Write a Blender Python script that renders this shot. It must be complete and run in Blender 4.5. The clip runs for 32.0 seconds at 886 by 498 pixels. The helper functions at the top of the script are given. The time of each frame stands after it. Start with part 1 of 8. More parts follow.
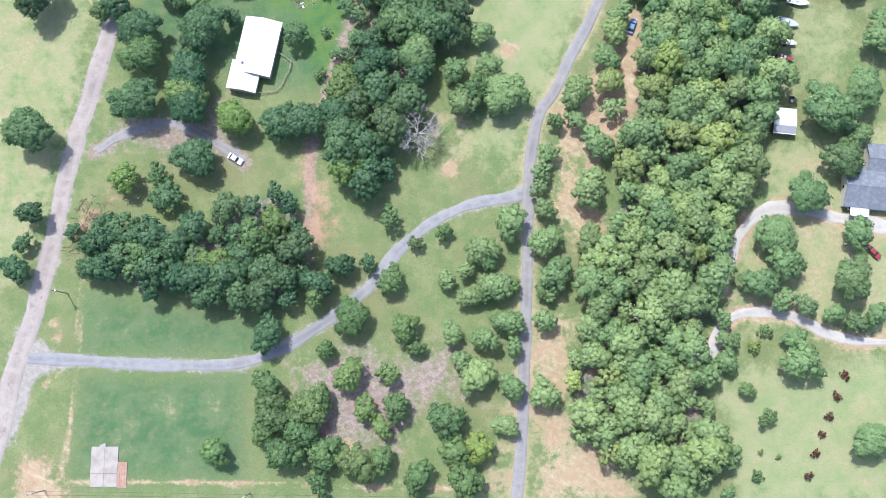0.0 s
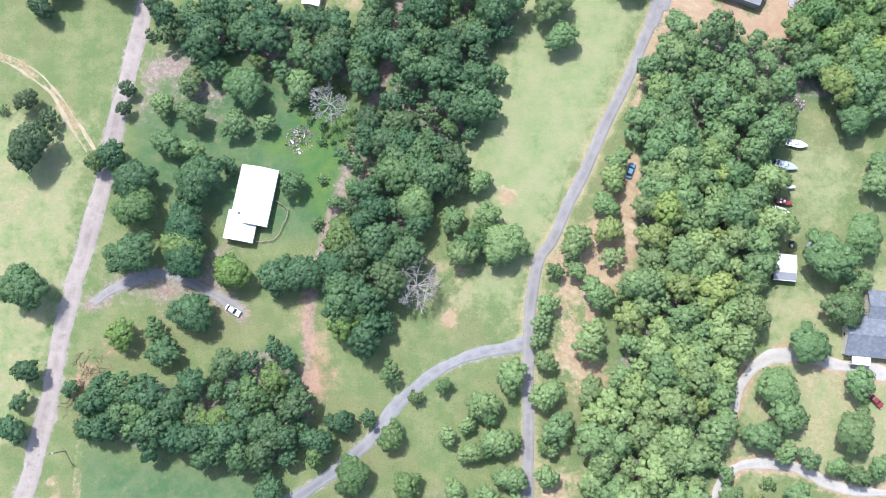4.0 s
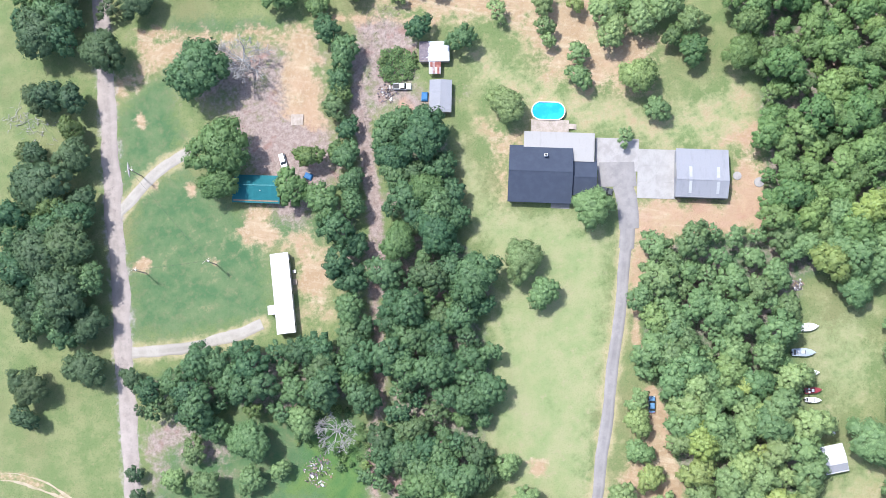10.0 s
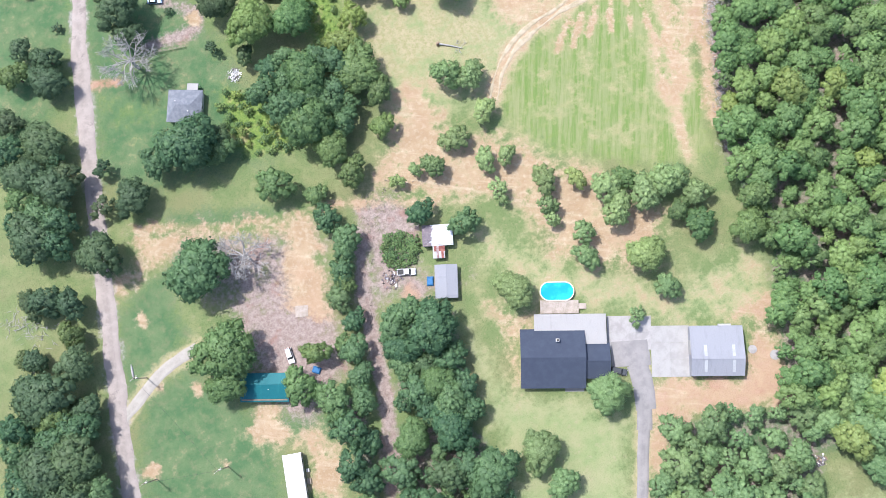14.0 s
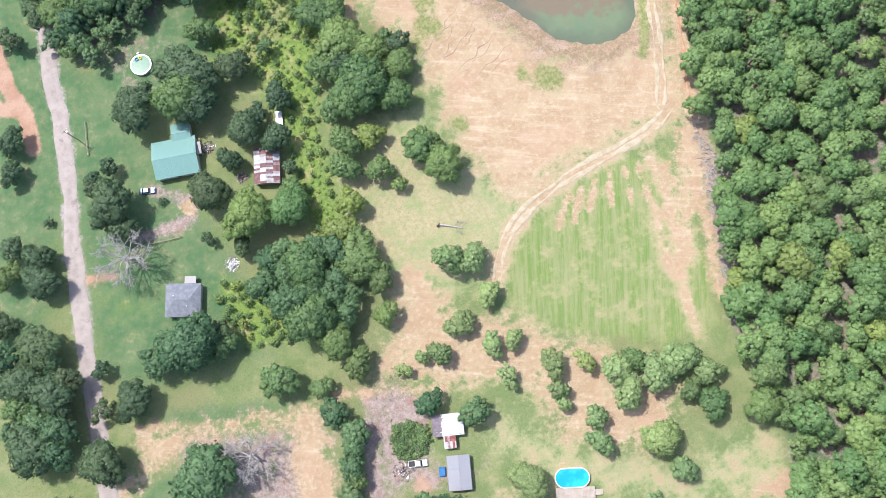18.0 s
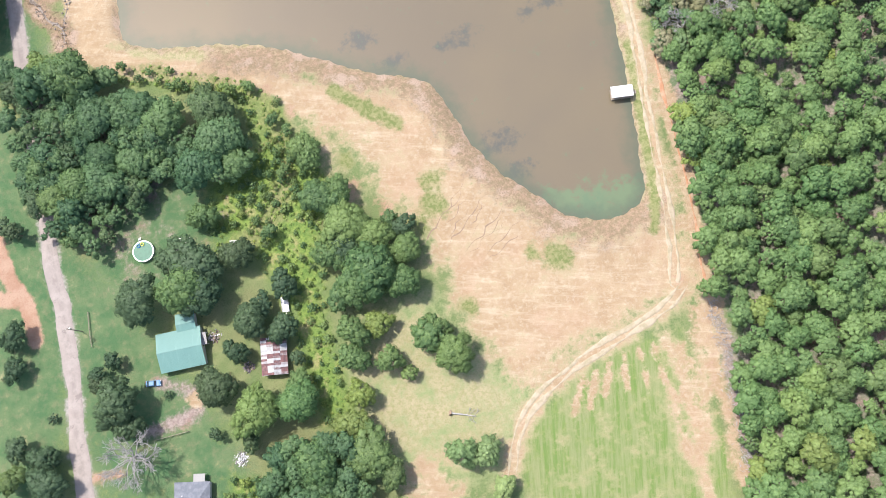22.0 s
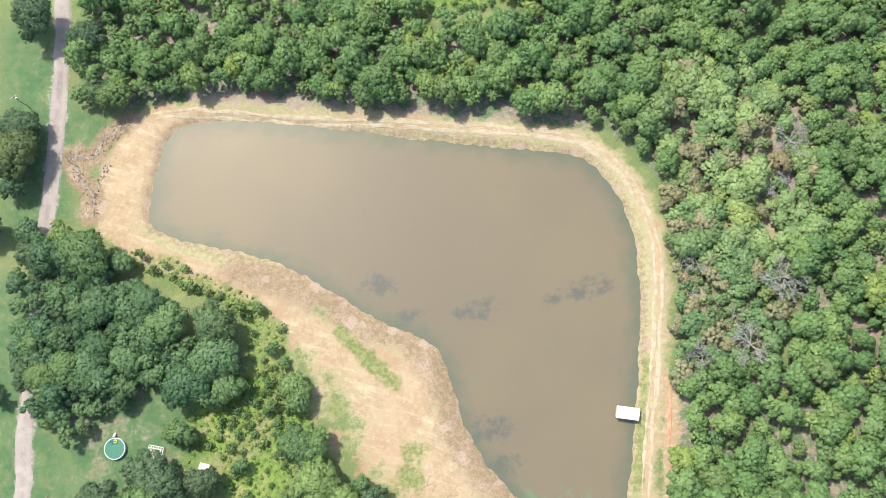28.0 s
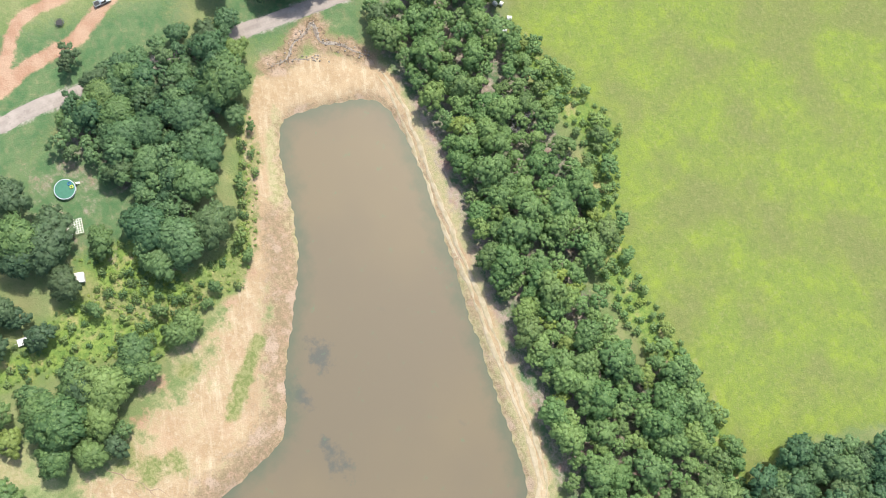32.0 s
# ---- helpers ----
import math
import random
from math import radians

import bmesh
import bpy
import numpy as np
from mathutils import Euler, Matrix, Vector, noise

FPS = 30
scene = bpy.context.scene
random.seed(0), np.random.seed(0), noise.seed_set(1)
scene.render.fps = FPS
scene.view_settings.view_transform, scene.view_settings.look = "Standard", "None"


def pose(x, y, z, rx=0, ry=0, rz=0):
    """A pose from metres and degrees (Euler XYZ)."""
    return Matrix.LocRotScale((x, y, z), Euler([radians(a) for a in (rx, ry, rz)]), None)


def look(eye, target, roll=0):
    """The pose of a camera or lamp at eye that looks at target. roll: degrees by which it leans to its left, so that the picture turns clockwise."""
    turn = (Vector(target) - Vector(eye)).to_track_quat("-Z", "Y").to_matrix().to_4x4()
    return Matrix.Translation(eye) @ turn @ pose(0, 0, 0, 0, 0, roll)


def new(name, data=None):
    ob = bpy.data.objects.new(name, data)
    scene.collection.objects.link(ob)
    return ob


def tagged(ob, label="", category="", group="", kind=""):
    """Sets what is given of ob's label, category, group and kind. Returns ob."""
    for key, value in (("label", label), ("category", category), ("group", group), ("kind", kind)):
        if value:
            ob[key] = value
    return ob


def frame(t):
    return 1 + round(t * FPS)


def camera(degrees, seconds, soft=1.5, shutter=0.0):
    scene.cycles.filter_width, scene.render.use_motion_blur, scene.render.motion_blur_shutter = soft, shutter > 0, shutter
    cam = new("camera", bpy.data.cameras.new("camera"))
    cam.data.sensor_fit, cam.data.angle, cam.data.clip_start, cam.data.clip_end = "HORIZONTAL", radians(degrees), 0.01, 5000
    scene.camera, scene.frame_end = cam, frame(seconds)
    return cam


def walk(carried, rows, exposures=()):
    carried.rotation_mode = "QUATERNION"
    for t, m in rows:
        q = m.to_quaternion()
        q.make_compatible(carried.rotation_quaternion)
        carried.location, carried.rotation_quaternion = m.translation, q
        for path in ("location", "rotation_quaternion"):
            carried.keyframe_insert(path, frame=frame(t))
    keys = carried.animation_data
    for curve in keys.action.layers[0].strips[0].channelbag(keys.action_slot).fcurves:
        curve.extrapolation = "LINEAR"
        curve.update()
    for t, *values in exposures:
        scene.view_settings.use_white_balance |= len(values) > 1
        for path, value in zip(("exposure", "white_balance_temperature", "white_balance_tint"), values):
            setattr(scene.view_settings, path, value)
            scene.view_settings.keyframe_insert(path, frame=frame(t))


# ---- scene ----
cam = camera(54.00, 32.0, soft=0.65)
PATH = [
    (0, (0.53, -8.63, 233.74), (-2.97, 19.89, 35.82), -7.02),
    (0.5, (0.19, -4.57, 234.27), (-2.87, 23.40, 36.26), -6.23),
    (1, (-0.19, -0.29, 234.80), (-2.92, 27.45, 36.75), -5.57),
    (1.5, (-0.53, 4.30, 235.32), (-2.94, 32.02, 37.27), -4.79),
    (2, (-0.78, 9.22, 235.86), (-3.02, 37.04, 37.82), -4.45),
    (2.5, (-0.89, 14.50, 236.44), (-3.00, 42.53, 38.42), -4.00),
    (3, (-0.87, 20.03, 237.03), (-3.03, 48.31, 39.05), -4.00),
    (3.5, (-0.75, 25.78, 237.57), (-3.05, 54.36, 39.64), -4.36),
    (5.5, (0.62, 49.91, 239.57), (-0.80, 80.42, 41.91), -9.88),
    (6, (1.10, 56.43, 240.07), (-0.21, 87.07, 42.44), -11.81),
    (6.5, (1.72, 63.41, 240.58), (0.48, 93.76, 42.90), -13.74),
    (7, (2.52, 70.72, 241.08), (1.38, 100.45, 43.31), -15.64),
    (7.5, (3.55, 78.20, 241.53), (2.47, 107.13, 43.63), -17.60),
    (8, (4.89, 85.70, 241.96), (3.78, 113.90, 43.96), -19.66),
    (8.5, (6.46, 93.02, 242.41), (4.79, 120.63, 44.33), -21.25),
    (9, (8.39, 100.08, 242.84), (6.02, 127.30, 44.72), -22.80),
    (9.5, (10.55, 106.87, 243.18), (7.45, 133.81, 45.03), -24.53),
    (10, (12.83, 113.52, 243.40), (9.20, 140.29, 45.23), -25.84),
    (10.5, (15.02, 120.10, 243.60), (10.99, 146.78, 45.43), -26.90),
    (11, (16.98, 126.67, 243.81), (12.75, 153.16, 45.62), -27.84),
    (11.5, (18.71, 133.28, 244.04), (14.48, 159.53, 45.81), -28.41),
    (12, (20.29, 139.86, 244.27), (16.37, 165.89, 46.01), -28.29),
    (12.5, (21.71, 146.26, 244.53), (18.26, 172.24, 46.25), -27.74),
    (13, (23.08, 152.36, 244.83), (20.23, 178.61, 46.58), -26.78),
    (13.5, (24.39, 158.10, 245.19), (22.13, 184.91, 47.01), -25.88),
    (14, (25.70, 163.55, 245.60), (24.10, 190.97, 47.50), -24.79),
    (14.5, (27.03, 168.96, 246.03), (26.18, 197.24, 48.04), -23.59),
    (16.5, (32.68, 190.77, 247.63), (34.94, 221.29, 49.98), -19.01),
    (17, (34.24, 196.36, 247.92), (37.31, 227.25, 50.34), -17.88),
    (17.5, (35.88, 202.08, 248.11), (39.55, 233.35, 50.60), -17.33),
    (18, (37.59, 207.81, 248.28), (41.69, 239.40, 50.83), -16.92),
    (18.5, (39.37, 213.52, 248.48), (43.86, 245.49, 51.10), -16.76),
    (19, (41.34, 219.16, 248.75), (46.19, 251.63, 51.46), -16.52),
    (19.5, (43.49, 224.72, 249.09), (48.55, 257.72, 51.89), -16.51),
    (20, (45.80, 230.28, 249.48), (50.94, 263.79, 52.38), -16.77),
    (20.5, (48.29, 236.00, 249.90), (53.42, 270.03, 52.89), -17.20),
    (21, (50.94, 241.96, 250.29), (55.99, 276.27, 53.32), -17.47),
    (21.5, (53.77, 248.13, 250.72), (58.77, 282.58, 53.78), -17.63),
    (22, (56.80, 254.33, 251.25), (61.62, 288.75, 54.29), -18.01),
    (22.5, (60.05, 260.59, 251.82), (64.58, 294.99, 54.85), -18.53),
    (23, (63.46, 266.83, 252.38), (67.52, 301.10, 55.38), -19.34),
    (23.5, (67.01, 273.10, 252.89), (70.50, 307.31, 55.87), -20.30),
    (24, (70.60, 279.34, 253.43), (73.52, 313.50, 56.39), -21.30),
    (24.5, (74.14, 285.53, 254.00), (76.50, 319.58, 56.94), -22.28),
    (25, (77.49, 291.77, 254.51), (79.31, 325.80, 57.44), -22.83),
    (25.5, (80.56, 298.00, 255.00), (81.61, 332.16, 57.94), -22.90),
    (27.5, (91.64, 322.68, 257.00), (89.15, 357.58, 60.08), -19.65),
    (28, (93.75, 328.68, 257.45), (90.09, 364.24, 60.67), -17.72),
    (28.5, (95.31, 334.40, 257.81), (90.27, 370.69, 61.20), -15.13),
    (29, (96.48, 339.83, 258.12), (89.77, 377.03, 61.72), -11.91),
    (29.5, (97.37, 345.01, 258.39), (88.41, 383.20, 62.28), -7.92),
    (30, (97.90, 350.01, 258.64), (85.83, 389.07, 62.86), -2.83),
    (30.5, (98.21, 354.94, 258.86), (82.78, 394.41, 63.40), 2.42),
    (31, (98.25, 359.88, 259.00), (79.50, 398.92, 63.75), 7.98),
    (31.5, (98.05, 364.84, 259.13), (76.10, 402.61, 63.95), 12.84),
    (32, (97.65, 369.84, 259.25), (72.49, 405.71, 64.11), 18.18),
]
EXPOSURES = [(0, 0.75, 5780, 11), (6, 0.84, 5860, 11), (10, 0.85, 5920, 12), (18, 0.79, 6150, 14), (22, 0.78, 6400, 13), (25.5, 0.72, 6500, 8), (28, 0.82, 6600, 6), (32, 0.77, 6700, 6)]
walk(cam, [(t, look(eye, target, roll)) for t, eye, target, roll in PATH], EXPOSURES)

# world, sun and sky
world = bpy.data.worlds.new("sky")
scene.world = world
world.use_nodes = True
sky = world.node_tree.nodes.new("ShaderNodeTexSky")
sky.sky_type, sky.sun_disc = "NISHITA", False
sky.sun_elevation, sky.sun_rotation = radians(61.8), radians(330.4)
sky.air_density, sky.dust_density = 1.0, 2.5
world.node_tree.links.new(sky.outputs["Color"], world.node_tree.nodes["Background"].inputs["Color"])
world.node_tree.nodes["Background"].inputs["Strength"].default_value = 0.15
sun = new("sun", bpy.data.lights.new("sun", "SUN"))
sun.data.energy, sun.data.angle, sun.data.color = 3.3, radians(0.9), (1.0, 0.955, 0.88)
sun.matrix_world = look((-233, 411, 882), (0, 0, 0))

# ---- materials ----
class Nodes:
    """Short hand for building one node material."""

    def __init__(self, name):
        self.mat = bpy.data.materials.new(name)
        self.mat.use_nodes = True
        self.tree = self.mat.node_tree
        self.bsdf = self.tree.nodes["Principled BSDF"]
        self.out = self.tree.nodes["Material Output"]
        self.place = self.add("ShaderNodeTexCoord").outputs["Object"]

    def add(self, kind, **inputs):
        node = self.tree.nodes.new(kind)
        for key, value in inputs.items():
            self.put(node, key.replace("_", " "), value)
        return node

    def put(self, node, key, value):
        slot = node.inputs[key]
        if hasattr(value, "links"):
            self.tree.links.new(value, slot)
        else:
            slot.default_value = (*value, 1.0) if isinstance(value, tuple) and len(value) == 3 and slot.type == "RGBA" else value

    def noise(self, scale, detail=4.0, rough=0.55, at=None, stretch=None):
        where = at or self.place
        if stretch:
            m = self.add("ShaderNodeMapping", Vector=where)
            m.inputs["Rotation"].default_value = (0, 0, radians(stretch[3]))
            m.vector_type = "TEXTURE"
            m.inputs["Scale"].default_value = [1 / k for k in stretch[:3]]
            where = m.outputs["Vector"]
        return self.add("ShaderNodeTexNoise", Vector=where, Scale=scale, Detail=detail, Roughness=rough).outputs["Fac"]

    def ramp(self, value, lo, hi):
        n = self.add("ShaderNodeMapRange", Value=value)
        n.interpolation_type = "SMOOTHSTEP"
        n.inputs["From Min"].default_value, n.inputs["From Max"].default_value = lo, hi
        return n.outputs["Result"]

    def mix(self, factor, a, b):
        n = self.tree.nodes.new("ShaderNodeMix")
        n.data_type = "RGBA"
        for i, v in ((0, factor), (6, a), (7, b)):
            if hasattr(v, "links"):
                self.tree.links.new(v, n.inputs[i])
            else:
                n.inputs[i].default_value = (*v, 1.0) if isinstance(v, tuple) else v
        return n.outputs[2]

    def math(self, op, a, b=0.0):
        n = self.tree.nodes.new("ShaderNodeMath")
        n.operation = op
        for i, v in ((0, a), (1, b)):
            if hasattr(v, "links"):
                self.tree.links.new(v, n.inputs[i])
            else:
                n.inputs[i].default_value = v
        return n.outputs[0]

    def finish(self, colour, rough=0.8, metal=0.0, bump=None, depth=0.1, specular=0.3):
        self.put(self.bsdf, "Base Color", colour)
        self.put(self.bsdf, "Roughness", rough)
        self.put(self.bsdf, "Metallic", metal)
        self.put(self.bsdf, "Specular IOR Level", specular)
        if bump is not None:
            b = self.add("ShaderNodeBump", Height=bump, Distance=depth)
            self.tree.links.new(b.outputs["Normal"], self.bsdf.inputs["Normal"])
        return self.mat


def worn(name, base, other, scale=1.0, rough=0.7, metal=0.0, depth=0.02, lo=0.4, hi=0.65, fine=None, specular=0.3, stretch=None):
    """A surface of two tones, blotched at one scale and grained at a finer one."""
    n = Nodes(name)
    big = n.ramp(n.noise(scale, 5, 0.6, stretch=stretch), lo, hi)
    grain = n.noise(scale * 9, 3, 0.6)
    col = n.mix(big, base, other)
    dark = fine or tuple(c * 0.75 for c in base)
    col = n.mix(n.math("MULTIPLY", n.ramp(grain, 0.5, 0.75), 0.5), col, dark)
    return n.finish(col, rough, metal, grain, depth, specular)


def ground_material():
    n = Nodes("ground")
    def mask(name):
        a = n.tree.nodes.new("ShaderNodeAttribute")
        a.attribute_name = name
        s = n.add("ShaderNodeSeparateColor", Color=a.outputs["Color"])
        return s.outputs[0], s.outputs[1], s.outputs[2]
    sand, clay, dry = mask("cover_a")
    lush, litter, gravel = mask("cover_b")
    weed, pale, mown = mask("cover_c")
    meadow, shore, cool = mask("cover_d")
    over = mask("cover_e")[0]
    patch, mid, fine = n.noise(0.035, 4, 0.6), n.noise(0.15, 5, 0.62), n.noise(0.75, 6, 0.72)
    tuft, other = n.noise(2.6, 4, 0.75), n.noise(0.4, 5, 0.65)
    ragged = n.math("ADD", n.math("MULTIPLY", mid, 0.45), n.math("ADD", n.math("MULTIPLY", fine, 0.3), n.math("MULTIPLY", other, 0.25)))
    ragged = n.math("ADD", n.math("MULTIPLY", n.math("SUBTRACT", ragged, 0.5), 2.6), 0.5)
    def lay(col, what, over, soft=0.26):
        at = n.math("SUBTRACT", n.math("ADD", what, ragged), 1.0)
        there = n.math("MULTIPLY", n.ramp(at, -soft, soft), n.ramp(what, 0.02, 0.2))
        return n.mix(there, col, over)
    def speckle(col, amount, tone):
        return n.mix(n.math("MULTIPLY", n.ramp(tuft, 0.48, 0.7), amount), col, tone)
    grass = n.mix(n.ramp(mid, 0.38, 0.66), (0.15, 0.2, 0.082), (0.225, 0.245, 0.115))
    grass = n.mix(n.ramp(patch, 0.45, 0.7), grass, (0.2, 0.205, 0.1))
    grass = n.mix(n.math("MULTIPLY", n.ramp(fine, 0.56, 0.7), 0.55), grass, (0.3, 0.25, 0.15))
    grass = speckle(grass, 0.5, (0.06, 0.11, 0.035))
    lushy = n.mix(n.ramp(mid, 0.35, 0.65), (0.07, 0.155, 0.05), (0.12, 0.19, 0.06))
    lushy = speckle(lushy, 0.5, (0.05, 0.11, 0.03))
    # greener lawn, its colour also darkened to carry cloud shade
    shady_green = n.mix(n.ramp(mid, 0.35, 0.65), (0.075, 0.148, 0.066), (0.13, 0.185, 0.088))
    shady_green = n.mix(n.math("MULTIPLY", n.ramp(other, 0.46, 0.7), 0.55), shady_green, (0.19, 0.19, 0.105))
    shady_green = speckle(shady_green, 0.3, (0.045, 0.1, 0.04))
    field = n.mix(n.ramp(mid, 0.4, 0.75), (0.17, 0.225, 0.055), (0.22, 0.285, 0.046))
    field = n.mix(n.ramp(patch, 0.42, 0.65), field, (0.17, 0.19, 0.07))
    field = n.mix(n.math("MULTIPLY", n.ramp(other, 0.48, 0.66), 0.5), field, (0.125, 0.165, 0.05))
    field = n.mix(n.math("MULTIPLY", n.ramp(fine, 0.5, 0.66), 0.5), field, (0.25, 0.265, 0.11))
    field = n.mix(n.math("MULTIPLY", n.ramp(n.noise(0.5, 4, 0.7), 0.58, 0.7), 0.3), field, (0.1, 0.145, 0.045))
    field = speckle(field, 0.5, (0.08, 0.115, 0.035))
    weedy = n.mix(n.ramp(fine, 0.38, 0.62), (0.2, 0.275, 0.07), (0.115, 0.19, 0.05))
    weedy = n.mix(n.ramp(mid, 0.52, 0.7), weedy, (0.33, 0.3, 0.14))
    weedy = speckle(weedy, 0.5, (0.05, 0.11, 0.02))
    dryg = n.mix(n.ramp(fine, 0.35, 0.65), (0.4, 0.34, 0.215), (0.285, 0.275, 0.14))
    dryg = speckle(dryg, 0.35, (0.13, 0.15, 0.06))
    sandy = n.mix(n.ramp(mid, 0.35, 0.65), (0.41, 0.308, 0.198), (0.345, 0.248, 0.152))
    sandy = n.mix(n.math("MULTIPLY", n.ramp(fine, 0.48, 0.66), 0.5), sandy, (0.5, 0.43, 0.315))
    sandy = n.mix(n.math("MULTIPLY", n.ramp(other, 0.54, 0.7), 0.4), sandy, (0.29, 0.21, 0.135))
    drag = n.noise(0.5, 5, 0.7, stretch=(1.0, 0.12, 1.0, 62))
    sandy = n.mix(n.math("MULTIPLY", n.ramp(drag, 0.5, 0.68), 0.5), sandy, (0.53, 0.45, 0.33))
    sandy = n.mix(n.math("MULTIPLY", n.ramp(patch, 0.5, 0.68), 0.45), sandy, (0.43, 0.29, 0.2))
    sandy = speckle(sandy, 0.25, (0.24, 0.18, 0.115))
    red = n.mix(n.ramp(mid, 0.35, 0.65), (0.34, 0.205, 0.14), (0.41, 0.28, 0.2))
    red = speckle(red, 0.4, (0.25, 0.13, 0.08))
    leafy = n.mix(n.ramp(fine, 0.35, 0.65), (0.25, 0.19, 0.165), (0.36, 0.295, 0.265))
    leafy = n.mix(n.math("MULTIPLY", n.ramp(mid, 0.55, 0.68), 0.6), leafy, (0.27, 0.155, 0.13))
    leafy = speckle(leafy, 0.5, (0.12, 0.1, 0.07))
    damp = n.mix(n.ramp(fine, 0.36, 0.62), (0.34, 0.235, 0.165), (0.235, 0.185, 0.115))
    damp = n.mix(n.math("MULTIPLY", n.ramp(mid, 0.5, 0.66), 0.8), damp, (0.42, 0.32, 0.25))
    damp = speckle(damp, 0.6, (0.1, 0.085, 0.04))
    grav = n.mix(n.ramp(fine, 0.3, 0.7), (0.27, 0.245, 0.22), (0.37, 0.34, 0.31))
    mow = n.noise(0.55, 6, 0.75, stretch=(1.0, 0.08, 1.0, -24))
    mowed = n.mix(n.ramp(mow, 0.34, 0.68), (0.14, 0.215, 0.06), (0.25, 0.265, 0.13))
    mowed = n.mix(n.math("MULTIPLY", n.ramp(other, 0.5, 0.7), 0.6), mowed, (0.18, 0.24, 0.07))
    palec = n.mix(n.ramp(mid, 0.3, 0.7), (0.225, 0.28, 0.125), (0.3, 0.305, 0.165))
    palec = n.mix(n.math("MULTIPLY", n.ramp(other, 0.55, 0.7), 0.5), palec, (0.34, 0.29, 0.19))
    palec = speckle(palec, 0.35, (0.12, 0.17, 0.06))
    col = lay(grass, pale, palec)
    col = lay(col, cool, shady_green)
    col = lay(col, lush, lushy)
    col = lay(col, meadow, field)
    col = lay(col, mown, mowed)
    col = lay(col, weed, weedy)
    col = lay(col, dry, dryg, 0.22)
    col = lay(col, litter, leafy)
    col = lay(col, sand, sandy, 0.2)
    col = lay(col, clay, red)
    col = lay(col, shore, damp)
    col = lay(col, over, n.mix(n.ramp(fine, 0.4, 0.6), (0.25, 0.25, 0.115), (0.16, 0.19, 0.07)))
    col = lay(col, gravel, grav)
    relief = n.math("ADD", fine, n.math("MULTIPLY", tuft, 0.7))
    return n.finish(col, 0.95, 0.0, relief, 0.3, 0.1)


def leaf_material(name, dark, light, accent):
    n = Nodes(name)
    tone = n.tree.nodes.new("ShaderNodeAttribute")
    tone.attribute_name = "tone"
    info = n.tree.nodes.new("ShaderNodeObjectInfo")
    geo = n.tree.nodes.new("ShaderNodeNewGeometry")
    who = n.math("FRACT", n.math("ADD", tone.outputs["Fac"], info.outputs["Random"]))
    other = n.math("FRACT", n.math("MULTIPLY", who, 7.3))
    leaf = geo.outputs["Random Per Island"]
    col = n.mix(who, dark, light)
    col = n.mix(n.math("MULTIPLY", n.ramp(who, 0.88, 1.0), 0.75), col, accent)
    col = n.mix(n.math("MULTIPLY", n.ramp(other, 0.6, 1.0), 0.4), col, tuple(0.5 * a + 0.5 * b for a, b in zip(dark, (0.09, 0.15, 0.095))))
    col = n.mix(n.math("MULTIPLY", n.ramp(other, 0.3, 0.0), 0.4), col, (0.14, 0.155, 0.07))
    col = n.mix(n.math("MULTIPLY", n.ramp(leaf, 0.45, 1.0), 0.3), col, tuple(c * 1.5 for c in light))
    col = n.mix(n.math("MULTIPLY", n.ramp(leaf, 0.4, 0.0), 0.32), col, tuple(c * 0.6 for c in dark))
    spot = n.noise(1.3, 4, 0.7)
    col = n.mix(n.math("MULTIPLY", n.ramp(spot, 0.45, 0.7), 0.35), col, tuple(c * 0.75 for c in dark))
    n.finish(col, 0.55, 0.0, None, 0.0, 0.25)
    away = n.tree.nodes.new("ShaderNodeAttribute")
    away.attribute_name = "outward"
    turn = n.add("ShaderNodeVectorTransform", Vector=away.outputs["Vector"])
    turn.vector_type, turn.convert_from, turn.convert_to = "NORMAL", "OBJECT", "WORLD"
    lean = n.add("ShaderNodeVectorMath")
    lean.operation = "MULTIPLY_ADD"
    n.tree.links.new(geo.outputs["Normal"], lean.inputs[0])
    lean.inputs[1].default_value = (0.28, 0.28, 0.28)
    n.tree.links.new(turn.outputs["Vector"], lean.inputs[2])
    unit = n.add("ShaderNodeVectorMath")
    unit.operation = "NORMALIZE"
    n.tree.links.new(lean.outputs["Vector"], unit.inputs[0])
    n.tree.links.new(unit.outputs["Vector"], n.bsdf.inputs["Normal"])
    thin = n.add("ShaderNodeBsdfTranslucent", Color=col)
    both = n.add("ShaderNodeMixShader", Fac=0.36)
    n.tree.links.new(n.bsdf.outputs[0], both.inputs[1])
    n.tree.links.new(thin.outputs[0], both.inputs[2])
    n.tree.links.new(both.outputs[0], n.out.inputs["Surface"])
    return n.mat


def metal_roof(name, base, dirt, rough=0.45, metal=0.35, pitch=0.3, lo=0.5, hi=0.75):
    """Ribbed sheet metal: ribs run down the slope (local y)."""
    n = Nodes(name)
    wave = n.add("ShaderNodeTexWave", Vector=n.place, Scale=1.0 / (pitch * 2), Distortion=0.0)
    wave.bands_direction = "X"
    sheet = n.noise(0.5, 4, 0.6, stretch=(1.6, 0.35, 1.0, 0))
    col = n.mix(n.ramp(sheet, lo, hi), base, dirt)
    col = n.mix(n.math("MULTIPLY", n.ramp(n.noise(3.0, 4, 0.6), 0.45, 0.75), 0.35), col, tuple(c * 0.82 for c in base))
    return n.finish(col, rough, metal, n.ramp(wave.outputs["Fac"], 0.6, 0.95), 0.03, 0.4)


